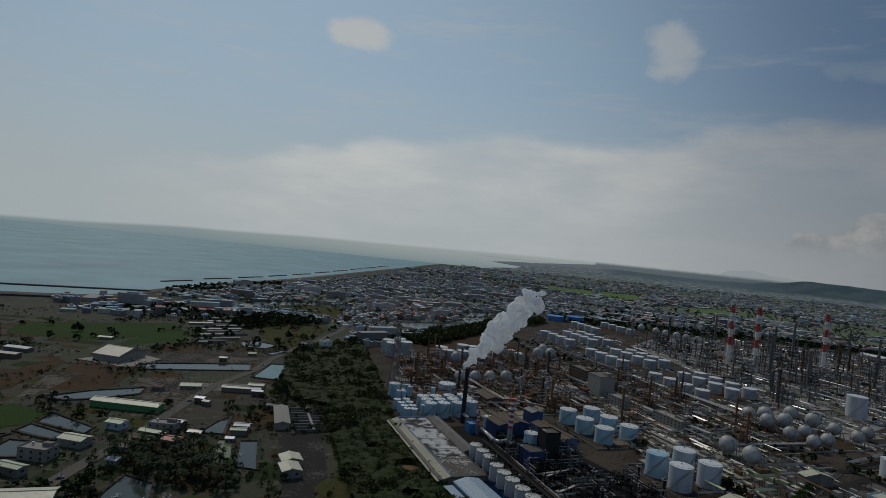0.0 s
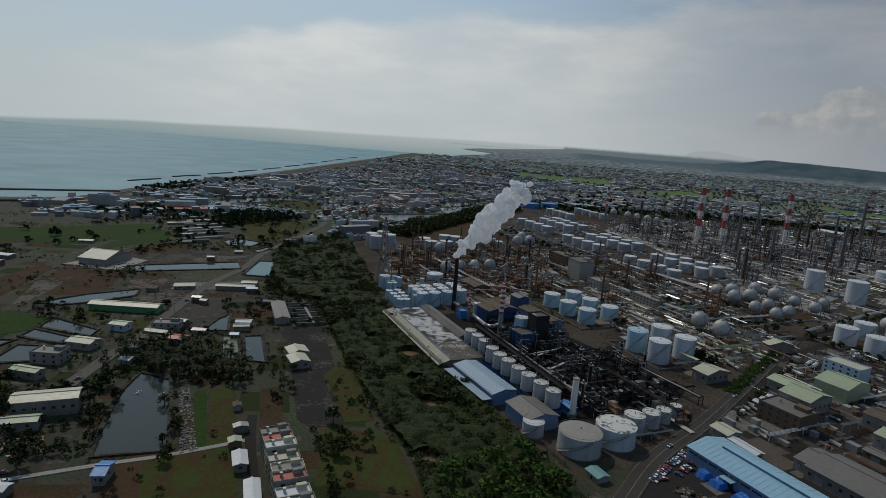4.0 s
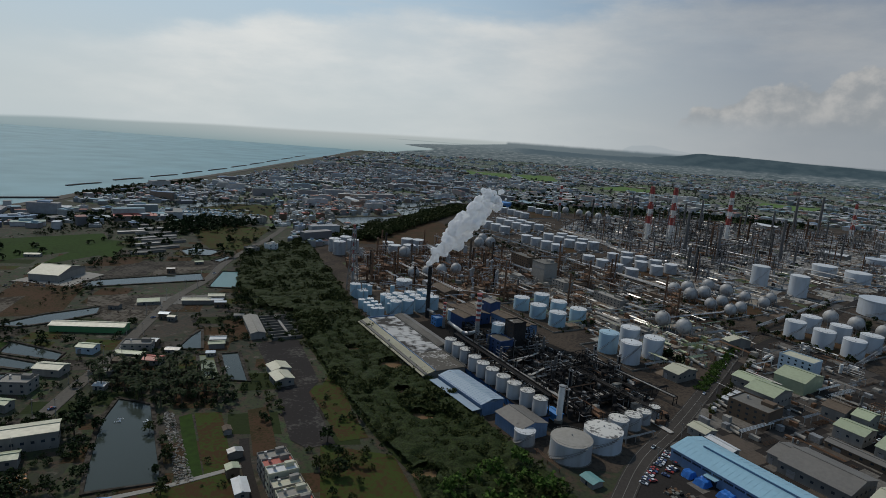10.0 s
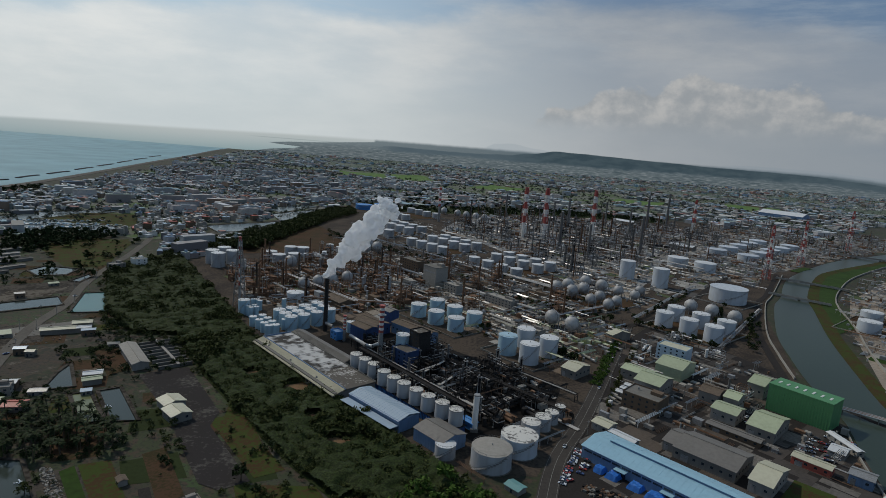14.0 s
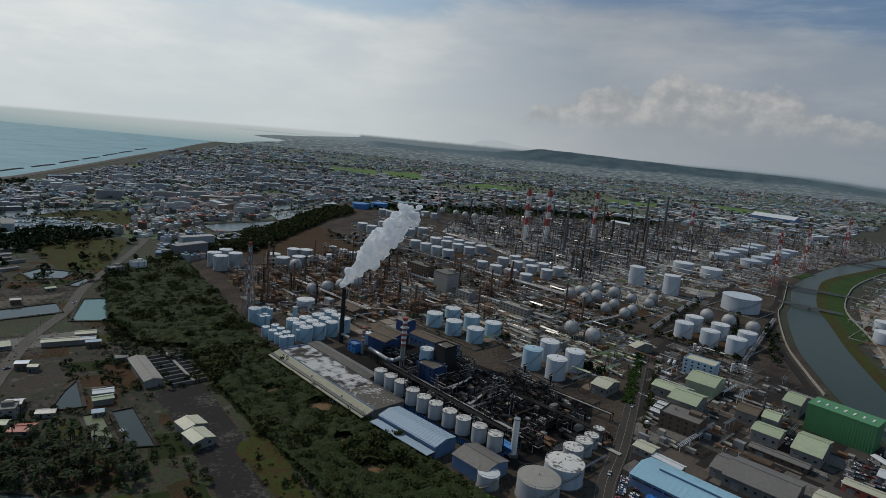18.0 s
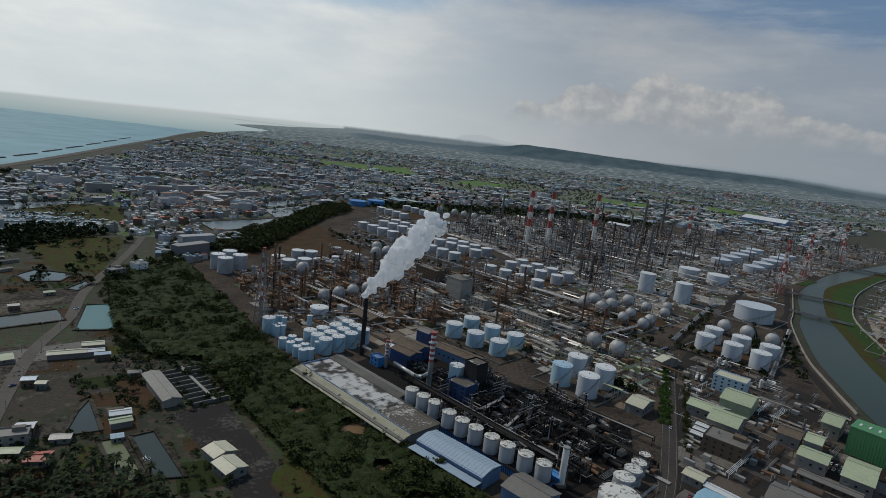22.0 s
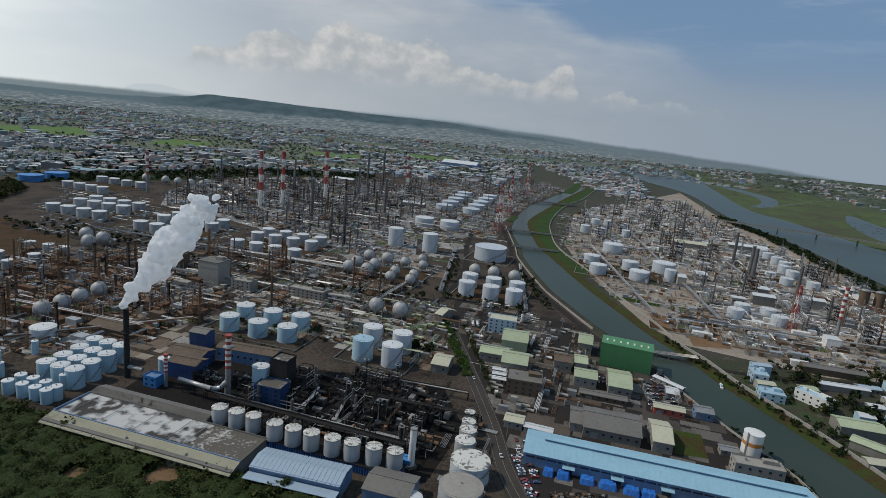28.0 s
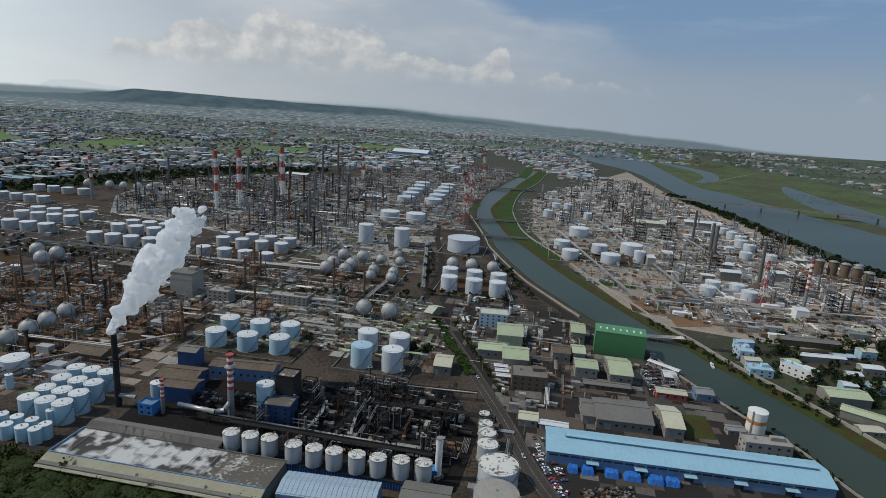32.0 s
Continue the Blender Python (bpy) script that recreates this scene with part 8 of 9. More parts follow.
crng = np.random.default_rng(99)
SOUTH = [(425, 430), (470, 320), (560, 262), (835, 305), (900, 420), (860, 430), (760, 335), (600, 330), (505, 400), (520, 480), (440, 470)]
paving("plant_paving", SOUTH, 17, vrng, "patchwork of earth, gravel and concrete", 0.15, 6, 22)
clutter("yard_fittings", SOUTH, 8, crng, [STEEL, PAINT_WHITE, PALE_STEEL, LIGHT_CONCRETE, RUST, BROWN_WALL], "pumps, white vessels and pipes of the plant")
clutter("yard_fittings", RIGHT, 17, crng, [PAINT_WHITE, TANK_ROOF], "small white tanks and vessels of the plant")
clutter("yard_fittings", CARBON, 4.6, crng, [DARK_STEEL, STEEL, DARK_STEEL, DARK_STEEL, RUST], "sooty pumps, ducts and pipes in the yard", True)
clutter("yard_fittings", RUSTY, 6.5, crng, [RUST, RUST, BROWN_WALL, GREY_TANK, RUST], "rusty pumps, vessels and pipes")
clutter("yard_fittings", MIDDLE, 8, crng, [RUST, STEEL, BROWN_WALL, LIGHT_CONCRETE], "pumps, vessels and pipes between units")
clutter("yard_fittings", MAIN, 10, crng, [STEEL, PALE_STEEL, RUST, LIGHT_CONCRETE, DARK_STEEL], "pumps, vessels and pipes of the refinery")
clutter("yard_fittings", RIGHT, 10, crng, [STEEL, PAINT_WHITE, PALE_STEEL, LIGHT_CONCRETE, RUST], "pumps, white vessels and pipes of the plant")
clutter("yard_fittings", [(430, 500), (520, 470), (690, 690), (740, 930), (870, 1070), (830, 1080), (600, 820), (500, 650)], 11, crng, [STEEL, PALE_STEEL, RUST, LIGHT_CONCRETE], "pipes and small vessels beside the river", True)
clutter("yard_fittings", [(-20, 570), (80, 500), (140, 420), (200, 500), (225, 570), (150, 620), (60, 600)], 7, crng, [STEEL, PALE_STEEL, LIGHT_CONCRETE, RUST, GREEN_ROOF], "pipes, huts and pumps between tanks", True)
clutter("yard_fittings", [(60, 600), (230, 620), (420, 830), (560, 1010), (700, 1150), (900, 1400), (700, 1500), (560, 1250), (420, 1000), (280, 860), (100, 780)], 14, crng, [STEEL, PALE_STEEL, LIGHT_CONCRETE], "pipes and huts between tanks", True)
clutter("yard_fittings", [(-180, 960), (-60, 830), (100, 740), (230, 860), (60, 1080), (-60, 1260), (-160, 1300)], 15, crng, [STEEL, LIGHT_CONCRETE, GREY_TANK], "pipes and huts between tanks", True)
RIVER_WORKS = [(420, 960), (480, 830), (560, 960), (690, 1085), (800, 1180), (1000, 1345), (1240, 1540), (1300, 1700), (980, 1780), (700, 1640), (660, 1400), (550, 1200)]
units(RIVER_WORKS, 58, [*grey_t[:3], pale_t[0]], urng, 13, 0.6)
paving("plant_paving", RIVER_WORKS, 22, vrng, "patchwork of concrete and gravel along the river works", 0.13, 8, 30)
clutter("yard_fittings", RIVER_WORKS, 9.5, crng, [STEEL, PALE_STEEL, LIGHT_CONCRETE, WALL, RUST], "pipes, huts and vessels of the river works")
clutter("yard_fittings", [(140, 330), (208, 500), (262, 580), (330, 450), (320, 366), (290, 285), (250, 300), (200, 340)], 9.5, crng, [STEEL, PAINT_WHITE, LIGHT_CONCRETE, WALL, RUST], "crates, barrels and machines in factory yards", True)

clutter("yard_fittings", [(56, 262), (84, 270), (134, 352), (124, 356), (100, 312), (72, 300)], 5, crng, [DARK_STEEL, STEEL, RUST], "pipes and pumps beside roadside tanks", True)

# ---- single trees, palms ----
def tree_template(seed, leaf, r=2.6, h=5.5):
    t = thing("tree", "small round green tree with a short trunk", "tree", group="trees in the plant")
    s = Shape().cyl(0, 0, 0, h * 0.45, 0.22, 0.13, n=7)
    rng = random.Random(seed)
    for i in range(4):
        a = i * 1.6 + rng.random()
        s.tube((0, 0, h * 0.3), (r * 0.5 * math.cos(a), r * 0.5 * math.sin(a), h * 0.62), 0.09, 5)
    part("trunk", s, BARK, t)
    part("crown", quads_mesh("crown", crown_arrays(np.random.default_rng(seed), r, h, 16, 12, 0.55), leaf), None, t)
    return t


def row(a, b, n, templates, rng, jitter=1.2, smin=0.8, smax=1.3):
    for i in range(n):
        k = (i + 0.5) / n
        x, y = a[0] + (b[0] - a[0]) * k + rng.normal(0, jitter), a[1] + (b[1] - a[1]) * k + rng.normal(0, jitter)
        if not free(x, y, 1.0):
            continue
        q = templates[int(rng.integers(len(templates)))]
        m = pose(x, y, 0, 0, 0, rng.uniform(0, 360)) @ Matrix.Scale(rng.uniform(smin, smax), 4)
        if q[1]:
            ob = copy_thing(q[0], m)
        else:
            q[0].matrix_basis = m
            q[1] = True


frng = np.random.default_rng(41)
trees = [[tree_template(51, LEAF_DARK), False], [tree_template(52, LEAF), False], [tree_template(53, LEAF_DARK, 2.2, 6.5), False]]
row((115, 645), (215, 585), 14, trees, frng)
row((60, 720), (-40, 840), 14, trees, frng)
row((-30, 850), (-130, 960), 14, trees, frng)
row((235, 590), (300, 520), 12, trees, frng)
row((262, 625), (360, 760), 14, trees, frng, 3)
row((375, 700), (330, 600), 12, trees, frng, 4)
row((330, 520), (390, 650), 12, trees, frng, 3)
row((-200, 1030), (-160, 960), 8, trees, frng)
row((130, 470), (150, 450), 5, trees, frng, 3, 1.2, 1.8)
row((20, 560), (80, 520), 8, trees, frng, 4)
row((400, 260), (470, 300), 14, trees, frng, 8, 1.2, 2.0)
row((380, 250), (440, 210), 12, trees, frng, 8, 1.2, 2.0)
row((430, 300), (540, 250), 16, trees, frng, 10, 1.2, 2.0)
row((-150, 215), (-100, 165), 7, trees, frng, 3)
row((-60, 240), (-20, 170), 9, trees, frng, 4)
row((-210, 130), (-160, 150), 10, trees, frng, 6, 1.0, 1.6)
row((-225, 150), (-180, 215), 14, trees, frng, 9, 1.0, 1.8)
row((-260, 180), (-225, 165), 10, trees, frng, 7, 1.0, 1.8)

CAR_PARK = next(p for n_, p, m, l in FIELDS if n_ == "car_park")
HEDGE_NEAR = [(202, 528), (208, 526), (180, 455), (160, 404), (152, 406), (172, 458)]
wood("roadside_hedge", scatter(HEDGE_NEAR, 3.0, frng), CROWNS, LEAF_BRIGHT, "thick bright green hedge along the road", smin=0.4, smax=0.6)
wood("roadside_hedge", scatter([(212, 505), (216, 503), (158, 365), (154, 367)], 2.6, frng), CROWNS, LEAF, "thick green hedge along the factory fence", smin=0.3, smax=0.5)
wood("river_scrub", scatter([(395, 430), (372, 370), (350, 300), (330, 220), (338, 216), (358, 296), (380, 364), (402, 425)], 5, frng, keep=0.7), CROWNS, LEAF_DARK, "dark scrub along the river bank", smin=0.35, smax=0.8)
wood("river_scrub", scatter([(262, 190), (282, 225), (296, 275), (288, 280), (272, 228), (248, 185)], 4, frng, keep=0.7), CROWNS, LEAF_DARK, "dark scrub along the river bank", smin=0.3, smax=0.6)
wood("pond_scrub", scatter([(-262, 245), (-230, 262), (-190, 240), (-198, 215), (-225, 205)], 9, frng, keep=0.5), CROWNS, LEAF_DARK, "dark scrub round the farmhouses", smin=0.4, smax=0.9)
wood("pond_scrub", scatter([(-215, 205), (-165, 195), (-140, 160), (-170, 130), (-215, 150)], 7, frng, keep=0.6), CROWNS, LEAF_DARK, "dark scrub beside the fish pond", smin=0.4, smax=1.0)
wood("pond_scrub", scatter([(-255, 385), (-215, 400), (-200, 370), (-235, 350)], 8, frng, keep=0.6), CROWNS, LEAF_DARK, "dark scrub between ponds", smin=0.4, smax=0.9)
wood("pond_scrub", scatter([(-250, 300), (-205, 325), (-190, 300), (-235, 275)], 7, frng, keep=0.6), CROWNS, LEAF_DARK, "dark scrub between ponds", smin=0.5, smax=1.0)
wood("lot_scrub", [p for p in scatter([(-160, 325), (-120, 296), (-110, 275), (-75, 232), (-62, 226), (-110, 262), (-150, 300)], 6, frng, keep=0.5) if not inside(*p, CAR_PARK)], CROWNS, LEAF, "green scrub beside the dark lot", smin=0.35, smax=0.8)
wood("lot_scrub", [p for p in scatter([(-100, 250), (-60, 215), (-20, 190), (0, 205), (-40, 240), (-60, 232)], 7, frng, keep=0.4) if not inside(*p, CAR_PARK)], CROWNS, LEAF, "green scrub beside the field", smin=0.4, smax=0.9)
wood("inner_scrub", scatter([(-20, 570), (90, 520), (140, 470), (120, 430), (80, 480), (10, 500)], 7, frng, keep=0.4, r=2), CROWNS, LEAF, "green scrub between tanks", smin=0.3, smax=0.6)
wood("inner_scrub", scatter([(-140, 600), (-60, 540), (0, 610), (60, 640), (0, 720), (-80, 690)], 14, frng, keep=0.4, r=2), CROWNS, LEAF_DARK, "green scrub between plant units", smin=0.3, smax=0.7)
wood("inner_scrub", scatter([(-190, 980), (-100, 880), (120, 730), (220, 600), (260, 620), (120, 780), (-60, 960), (-150, 1060)], 13, frng, keep=0.45, r=2), LIGHT_CROWNS, LEAF_DARK, "trees along plant roads", smin=0.5, smax=0.9)


def palm_template(seed):
    rng = random.Random(seed)
    t = thing("palm", "tall dark palm with drooping fronds", "palm", group="palm grove")
    h = rng.uniform(6, 8.5)
    part("trunk", Shape().cyl(0, 0, 0, h, 0.25, 0.16, n=7), BARK, t)
    q = []
    for i in range(15):
        a = i * 2.4 + rng.random()
        up = rng.uniform(-0.3, 0.9)
        c, s = math.cos(a), math.sin(a)
        p0 = np.array([0, 0, h])
        for k in range(3):
            l0, l1 = k * 0.95, (k + 1) * 0.95
            z0, z1 = h + up * l0 - 0.22 * l0 ** 2, h + up * l1 - 0.22 * l1 ** 2
            w0, w1 = (0.35, 0.6, 0.5)[k], (0.6, 0.5, 0.08)[k]
            q.append([(c * l0 - s * w0, s * l0 + c * w0, z0 - 0.15), (c * l0 + s * w0, s * l0 - c * w0, z0 - 0.15), (c * l1 + s * w1, s * l1 - c * w1, z1), (c * l1 - s * w1, s * l1 + c * w1, z1)])
    part("crown", quads_mesh("crown", np.array(q), PALM_LEAF), None, t)
    return t


palms = [[palm_template(i), False] for i in (3, 4, 5)]
for x, y in scatter([(-246, 262), (-192, 296), (-150, 286), (-128, 262), (-153, 237), (-213, 241)], 6.0, frng, keep=0.9):
    q = palms[int(frng.integers(3))]
    m = pose(x, y, 0, frng.normal(0, 4), frng.normal(0, 4), frng.uniform(0, 360)) @ Matrix.Scale(frng.uniform(0.8, 1.25), 4)
    if q[1]:
        copy_thing(q[0], m)
    else:
        q[0].matrix_basis, q[1] = m, True
wood("grove_scrub", scatter([(-246, 262), (-192, 296), (-140, 288), (-120, 255), (-153, 237), (-213, 241)], 5.5, frng, keep=0.8), CROWNS, LEAF_DARK, "dark undergrowth below the palms", smin=0.35, smax=0.75)

# ---- bridges ----
def bridge(a, b, w, z, n, label, rail=True):
    l = math.hypot(b[0] - a[0], b[1] - a[1])
    t = thing("bridge", label, "bridge", a[0], a[1], math.degrees(math.atan2(b[1] - a[1], b[0] - a[0])))
    part("deck", Shape().box(l / 2, 0, z - 1.2, l, w, z), LIGHT_CONCRETE, t)
    part("roadway", Shape().box(l / 2, 0, z, l, w - 1.4, z + 0.05), ASPHALT, t)
    rl = Shape().box(l / 2, 0, 0, l, 0.3, 1.0).mesh("parapet", LIGHT_CONCRETE)
    for s in (-1, 1):
        part("parapet", rl, None, t, at=pose(0, s * (w / 2 - 0.2), z))
    pier = Shape().box(0, 0, 0, 2.2, w * 0.55, z - 2).box(0, 0, z - 2, 2.8, w, z - 1.2).mesh("pier", CONCRETE)
    for i in range(n):
        part("pier", pier, None, t, at=pose(l * (i + 0.5) / n, 0, 0))


bridge((1240, 950), (1900, 20), 14, 13, 14, "long concrete road bridge over the estuary")
bridge((486, 800), (545, 752), 5, 3.2, 3, "low concrete footbridge over the river")
bridge((560, 925), (640, 865), 6, 3.2, 3, "low concrete road bridge over the river")
bridge((850, 1290), (990, 1200), 12, 4, 4, "concrete road bridge over the river")
t = thing("pipe_bridge", "steel bridge carrying pipes over the river", "bridge", 326, 402, -36)
for i in range(7):
    part("pipe", Shape().tube((0, -3 + i, 4.4), (62, -3 + i, 4.4), 0.4, 8), (PALE_STEEL, STEEL, RUST)[i % 3], t)
tr = Shape().box(0, -3.6, -1, 0.6, 0.6, 4).box(0, 3.6, -1, 0.6, 0.6, 4).box(0, 0, 3.6, 0.6, 8, 4).mesh("trestle", CONCRETE)
for i in range(6):
    part("trestle", tr, None, t, at=pose(3 + i * 11, 0, 0))

# ---- dykes round the tank farms ----
def bund(name, x, y, nu, nv, m=LIGHT_CONCRETE, floor=BROWN_EARTH):
    pts = [grid(a * nu / 2, b * nv / 2, (x, y)) for a, b in ((-1, -1), (1, -1), (1, 1), (-1, 1))]
    f = sheet(name, pts, 0.18, floor, "brown earth floor of a tank bund", "bund")
    strip("bund_wall", [*pts, pts[0]], 0.6, 0.0, 1.4, m, "", "", smooth=1, parent=f)


bund("tank_bund", 122, 838, 118, 96)
bund("tank_bund", 15, 963, 118, 100)
bund("tank_bund", -94, 1100, 120, 106)
bund("tank_bund", -83, 1350, 110, 130)
bund("tank_bund", 298, 583, 82, 74)
bund("tank_bund", 212, 684, 95, 84, LIGHT_CONCRETE, BROWN_EARTH)
bund("tank_bund", 35, 542, 92, 62, CONCRETE, YARD)
bund("tank_bund", 109, 463, 60, 56, CONCRETE, YARD)
bund("tank_bund", 570, 640, 130, 120, LIGHT_CONCRETE, BROWN_EARTH)
bund("tank_bund", 400, 736, 64, 64, LIGHT_CONCRETE, YARD)
bund("tank_bund", 440, 430, 70, 34, LIGHT_CONCRETE, BROWN_EARTH)
sheet("lawn", [grid(a, b, (470, 520)) for a, b in ((-25, -8), (25, -8), (25, 8), (-25, 8))], 0.22, GREEN_FIELD, "small green lawn inside the plant", "lawn")

# ---- vehicles ----
def car_template():
    t = thing("car", "parked car with dark windows on asphalt", "car", group="parked cars")
    s = Shape()
    prof = [(-2.2, 0.35), (-2.2, 0.8), (-1.3, 0.95), (1.2, 0.95), (2.15, 0.75), (2.2, 0.35)]
    n = len(prof)
    vs = [(x, -0.85, z) for x, z in prof] + [(x, 0.85, z) for x, z in prof]
    s.add(vs, [tuple(range(n)), tuple(range(2 * n - 1, n - 1, -1))] + [(i + 1, i, n + i, n + i + 1) for i in range(n - 1)] + [(0, n - 1, 2 * n - 1, n)])
    part("body", s, CAR_PAINT, t)
    g = Shape()
    g.add([(-1.5, -0.78, 0.94), (0.9, -0.78, 0.94), (0.9, 0.78, 0.94), (-1.5, 0.78, 0.94), (-1.0, -0.62, 1.42), (0.25, -0.62, 1.42), (0.25, 0.62, 1.42), (-1.0, 0.62, 1.42)], [(0, 1, 5, 4), (1, 2, 6, 5), (2, 3, 7, 6), (3, 0, 4, 7)])
    part("glazing", g, SHADE_GLASS, t)
    part("roof", Shape().box(-0.37, 0, 1.41, 1.3, 1.26, 1.46), CAR_PAINT, t)
    wh = Shape().tube((0, -0.9, 0.33), (0, -0.7, 0.33), 0.33, 10).tube((0, 0.7, 0.33), (0, 0.9, 0.33), 0.33, 10).mesh("wheel_pair", TYRE)
    for a in (-1.35, 1.35):
        part("wheel_pair", wh, None, t, at=pose(a, 0, 0))
    return t


car = car_template()
spots = [(134, 299, 20), (127, 300, 50), (136, 316, 60), (139, 312, 60), (141, 309, 60), (144, 305, 60), (123, 284, 45), (126, 283, 45), (111, 270, 30), (113, 267, 30), (132, 308, 70), (129, 305, 70), (185, 470, 64), (158, 400, 66), (116, 304, 67), (92, 232, 70), (206, 462, 60), (210, 470, 60), (214, 478, 60), (-160, 128, 40), (-157, 132, 40), (-163, 122, 120), (-150, 128, 60), (-280, 365, 65), (-250, 300, 70), (-215, 212, 70), (-330, 515, 68)]
for i in range(10):
    x, y = grid(-40 + i * 3.2, 16, (262, 330))
    spots.append((x, y, 44))
    x, y = grid(-40 + i * 3.2, 24, (262, 330))
    spots.append((x, y, 44))
for i, (x, y, r) in enumerate(spots):
    z = 0.38 if i in (13, 14, 15, 22, 23, 24, 25, 26) else 0.22
    if i:
        copy_thing(car, pose(x, y, z, 0, 0, r))
    else:
        car.matrix_basis = pose(x, y, z, 0, 0, r)


def truck(x, y, rot, m):
    t = thing("tank_truck", "white road tanker parked in the yard", "truck", x, y, rot, "tank trucks", z=0.1)
    part("tank", Shape().tube((-5, 0, 2.1), (3.2, 0, 2.1), 1.2, 12), m, t)
    part("cab", Shape().box(5, 0, 0.6, 2.2, 2.3, 3.0), m, t)
    part("chassis", Shape().box(0, 0, 0.6, 11, 1.8, 0.95), DARK_STEEL, t)
    wh = Shape().tube((0, -1.1, 0.5), (0, 1.1, 0.5), 0.5, 10).mesh("wheel_pair", TYRE)
    for a in (-4, -2.8, 3.8):
        part("wheel_pair", wh, None, t, at=pose(a, 0, 0))


for x, y in ((501, 396), (505, 392), (508, 387), (512, 383)):
    truck(x, y, 40, PAINT_WHITE)
truck(222, 502, 62, PAINT_WHITE)
truck(226, 500, 62, PAINT_WHITE)


def boat(x, y, rot, l):
    t = thing("boat", "small fishing boat moored in the water", "boat", x, y, rot, "boats", z=0.3)
    h = Shape()
    h.add([(-l / 2, -1.2, 1.1), (l * 0.25, -1.3, 1.1), (l / 2, 0, 1.5), (l * 0.25, 1.3, 1.1), (-l / 2, 1.2, 1.1), (-l / 2, -0.8, 0), (l * 0.25, -0.8, 0), (l * 0.42, 0, 0), (l * 0.25, 0.8, 0), (-l / 2, 0.8, 0)], [(0, 1, 2, 3, 4), (0, 5, 6, 1), (1, 6, 7, 2), (2, 7, 8, 3), (3, 8, 9, 4), (4, 9, 5, 0)])
    part("hull", h, PAINT_WHITE, t)
    part("cabin", Shape().box(-l * 0.15, 0, 1.1, l * 0.25, 1.6, 2.6), PALE_BLUE, t)


boat(349, 322, 40, 11)
for i in range(56):
    u_, v_ = (i % 14) / 13, (i // 14) / 3
    boat(-650 + 120 * u_ - 46 * v_ + frng.normal(0, 3), 776 + 70 * u_ + 95 * v_ + frng.normal(0, 3), 60 + frng.normal(0, 12), frng.uniform(11, 19))
for i in range(12):
    boat(-690 + (i % 13) * 15 + frng.normal(0, 2), 838 + (i % 13) * 7 + (i // 13) * 18, 60 + frng.normal(0, 15), frng.uniform(11, 18))
# white aerators spraying in the ponds
SPRAY = mat("water_spray", (0.85, 0.87, 0.88), (0.7, 0.72, 0.74), 0.9)
for x, y in ((-172, 215), (-158, 220), (-165, 301)):
    s = Shape()
    for i in range(14):
        a = frng.uniform(0, 6.28)
        k = frng.uniform(0.2, 2.6)
        s.ball(k * math.cos(a), k * math.sin(a), 0.3 + frng.uniform(0, 0.5), frng.uniform(0.2, 0.5), 6, 4, 0.6)
    ob = new("aerator_spray", s.mesh("aerator_spray", SPRAY))
    ob.matrix_basis = pose(x, y, 0.25)
    tagged(ob, "white spray of a pond aerator", "spray", "pond aerators")

# ---- scrub, sheds and poles of the fish-pond country ----
TAKEN = [(p, 3) for p, m, l in PONDS] + [(p, 0) for n_, p, m, l in FIELDS if m in (MUD, PALE_MUD, LOT, ASPHALT, LIGHT_CONCRETE, CONCRETE, GREEN_FIELD)]
LANES = [(smooth_line(p, 3), w) for p, w, m, l in ROADS]
HOMES = [(o.matrix_basis.translation.x, o.matrix_basis.translation.y) for o in bpy.data.objects if o.parent is None and o.type == "EMPTY" and o.matrix_basis.translation.x < 0]


def seg_gap(x, y, a, b):
    dx, dy = b[0] - a[0], b[1] - a[1]
    k = max(0, min(1, ((x - a[0]) * dx + (y - a[1]) * dy) / (dx * dx + dy * dy + 1e-9)))
    return math.hypot(x - a[0] - dx * k, y - a[1] - dy * k)


def open_land(x, y, r, homes=9):
    if any(inside(x, y, p) for p, _ in TAKEN):
        return False
    if any(seg_gap(x, y, a, b) < w / 2 + r + 1 for line, w in LANES for a, b in zip(line, line[1:]) if abs(a[0] - x) < 250 and abs(a[1] - y) < 250):
        return False
    return all(abs(x - a) > homes or abs(y - b) > homes for a, b in HOMES)


TEAL_ROOF = mat("teal_sheet_roof", (0.14, 0.30, 0.29), (0.10, 0.2, 0.2), 0.6)
GRNG = np.random.default_rng(303)
COUNTRY = [(-130, 60), (-230, 120), (-330, 190), (-520, 300), (-860, 520), (-780, 640), (-600, 720), (-430, 800), (-372, 640), (-285, 488), (-226, 430), (-189, 433), (-134, 362), (-82, 303), (-36, 254), (-5, 226), (40, 120), (0, 60)]
bushes, clumps = [], []
for x, y in scatter(COUNTRY, 8.5, GRNG):
    v = noise.fractal((x * 0.012, y * 0.012, 2.0), 0.8, 2.0, 4)
    if v + GRNG.normal(0, 0.12) < (-0.08 if y < 330 and x < -150 else 0.03) or not open_land(x, y, 1.5):
        continue
    (clumps if v > 0.25 and GRNG.random() < 0.5 else bushes).append((x, y))
wood("low_scrub", bushes, [q[::2] for q in CROWNS], LEAF_DARK, "low dark scrub on fallow ground", "scrub", 0.22, 0.62)
wood("scrub_trees", clumps, CROWNS, LEAF_DARK, "dark clumps of small trees among ponds", "trees", 0.55, 1.1)
edge = []
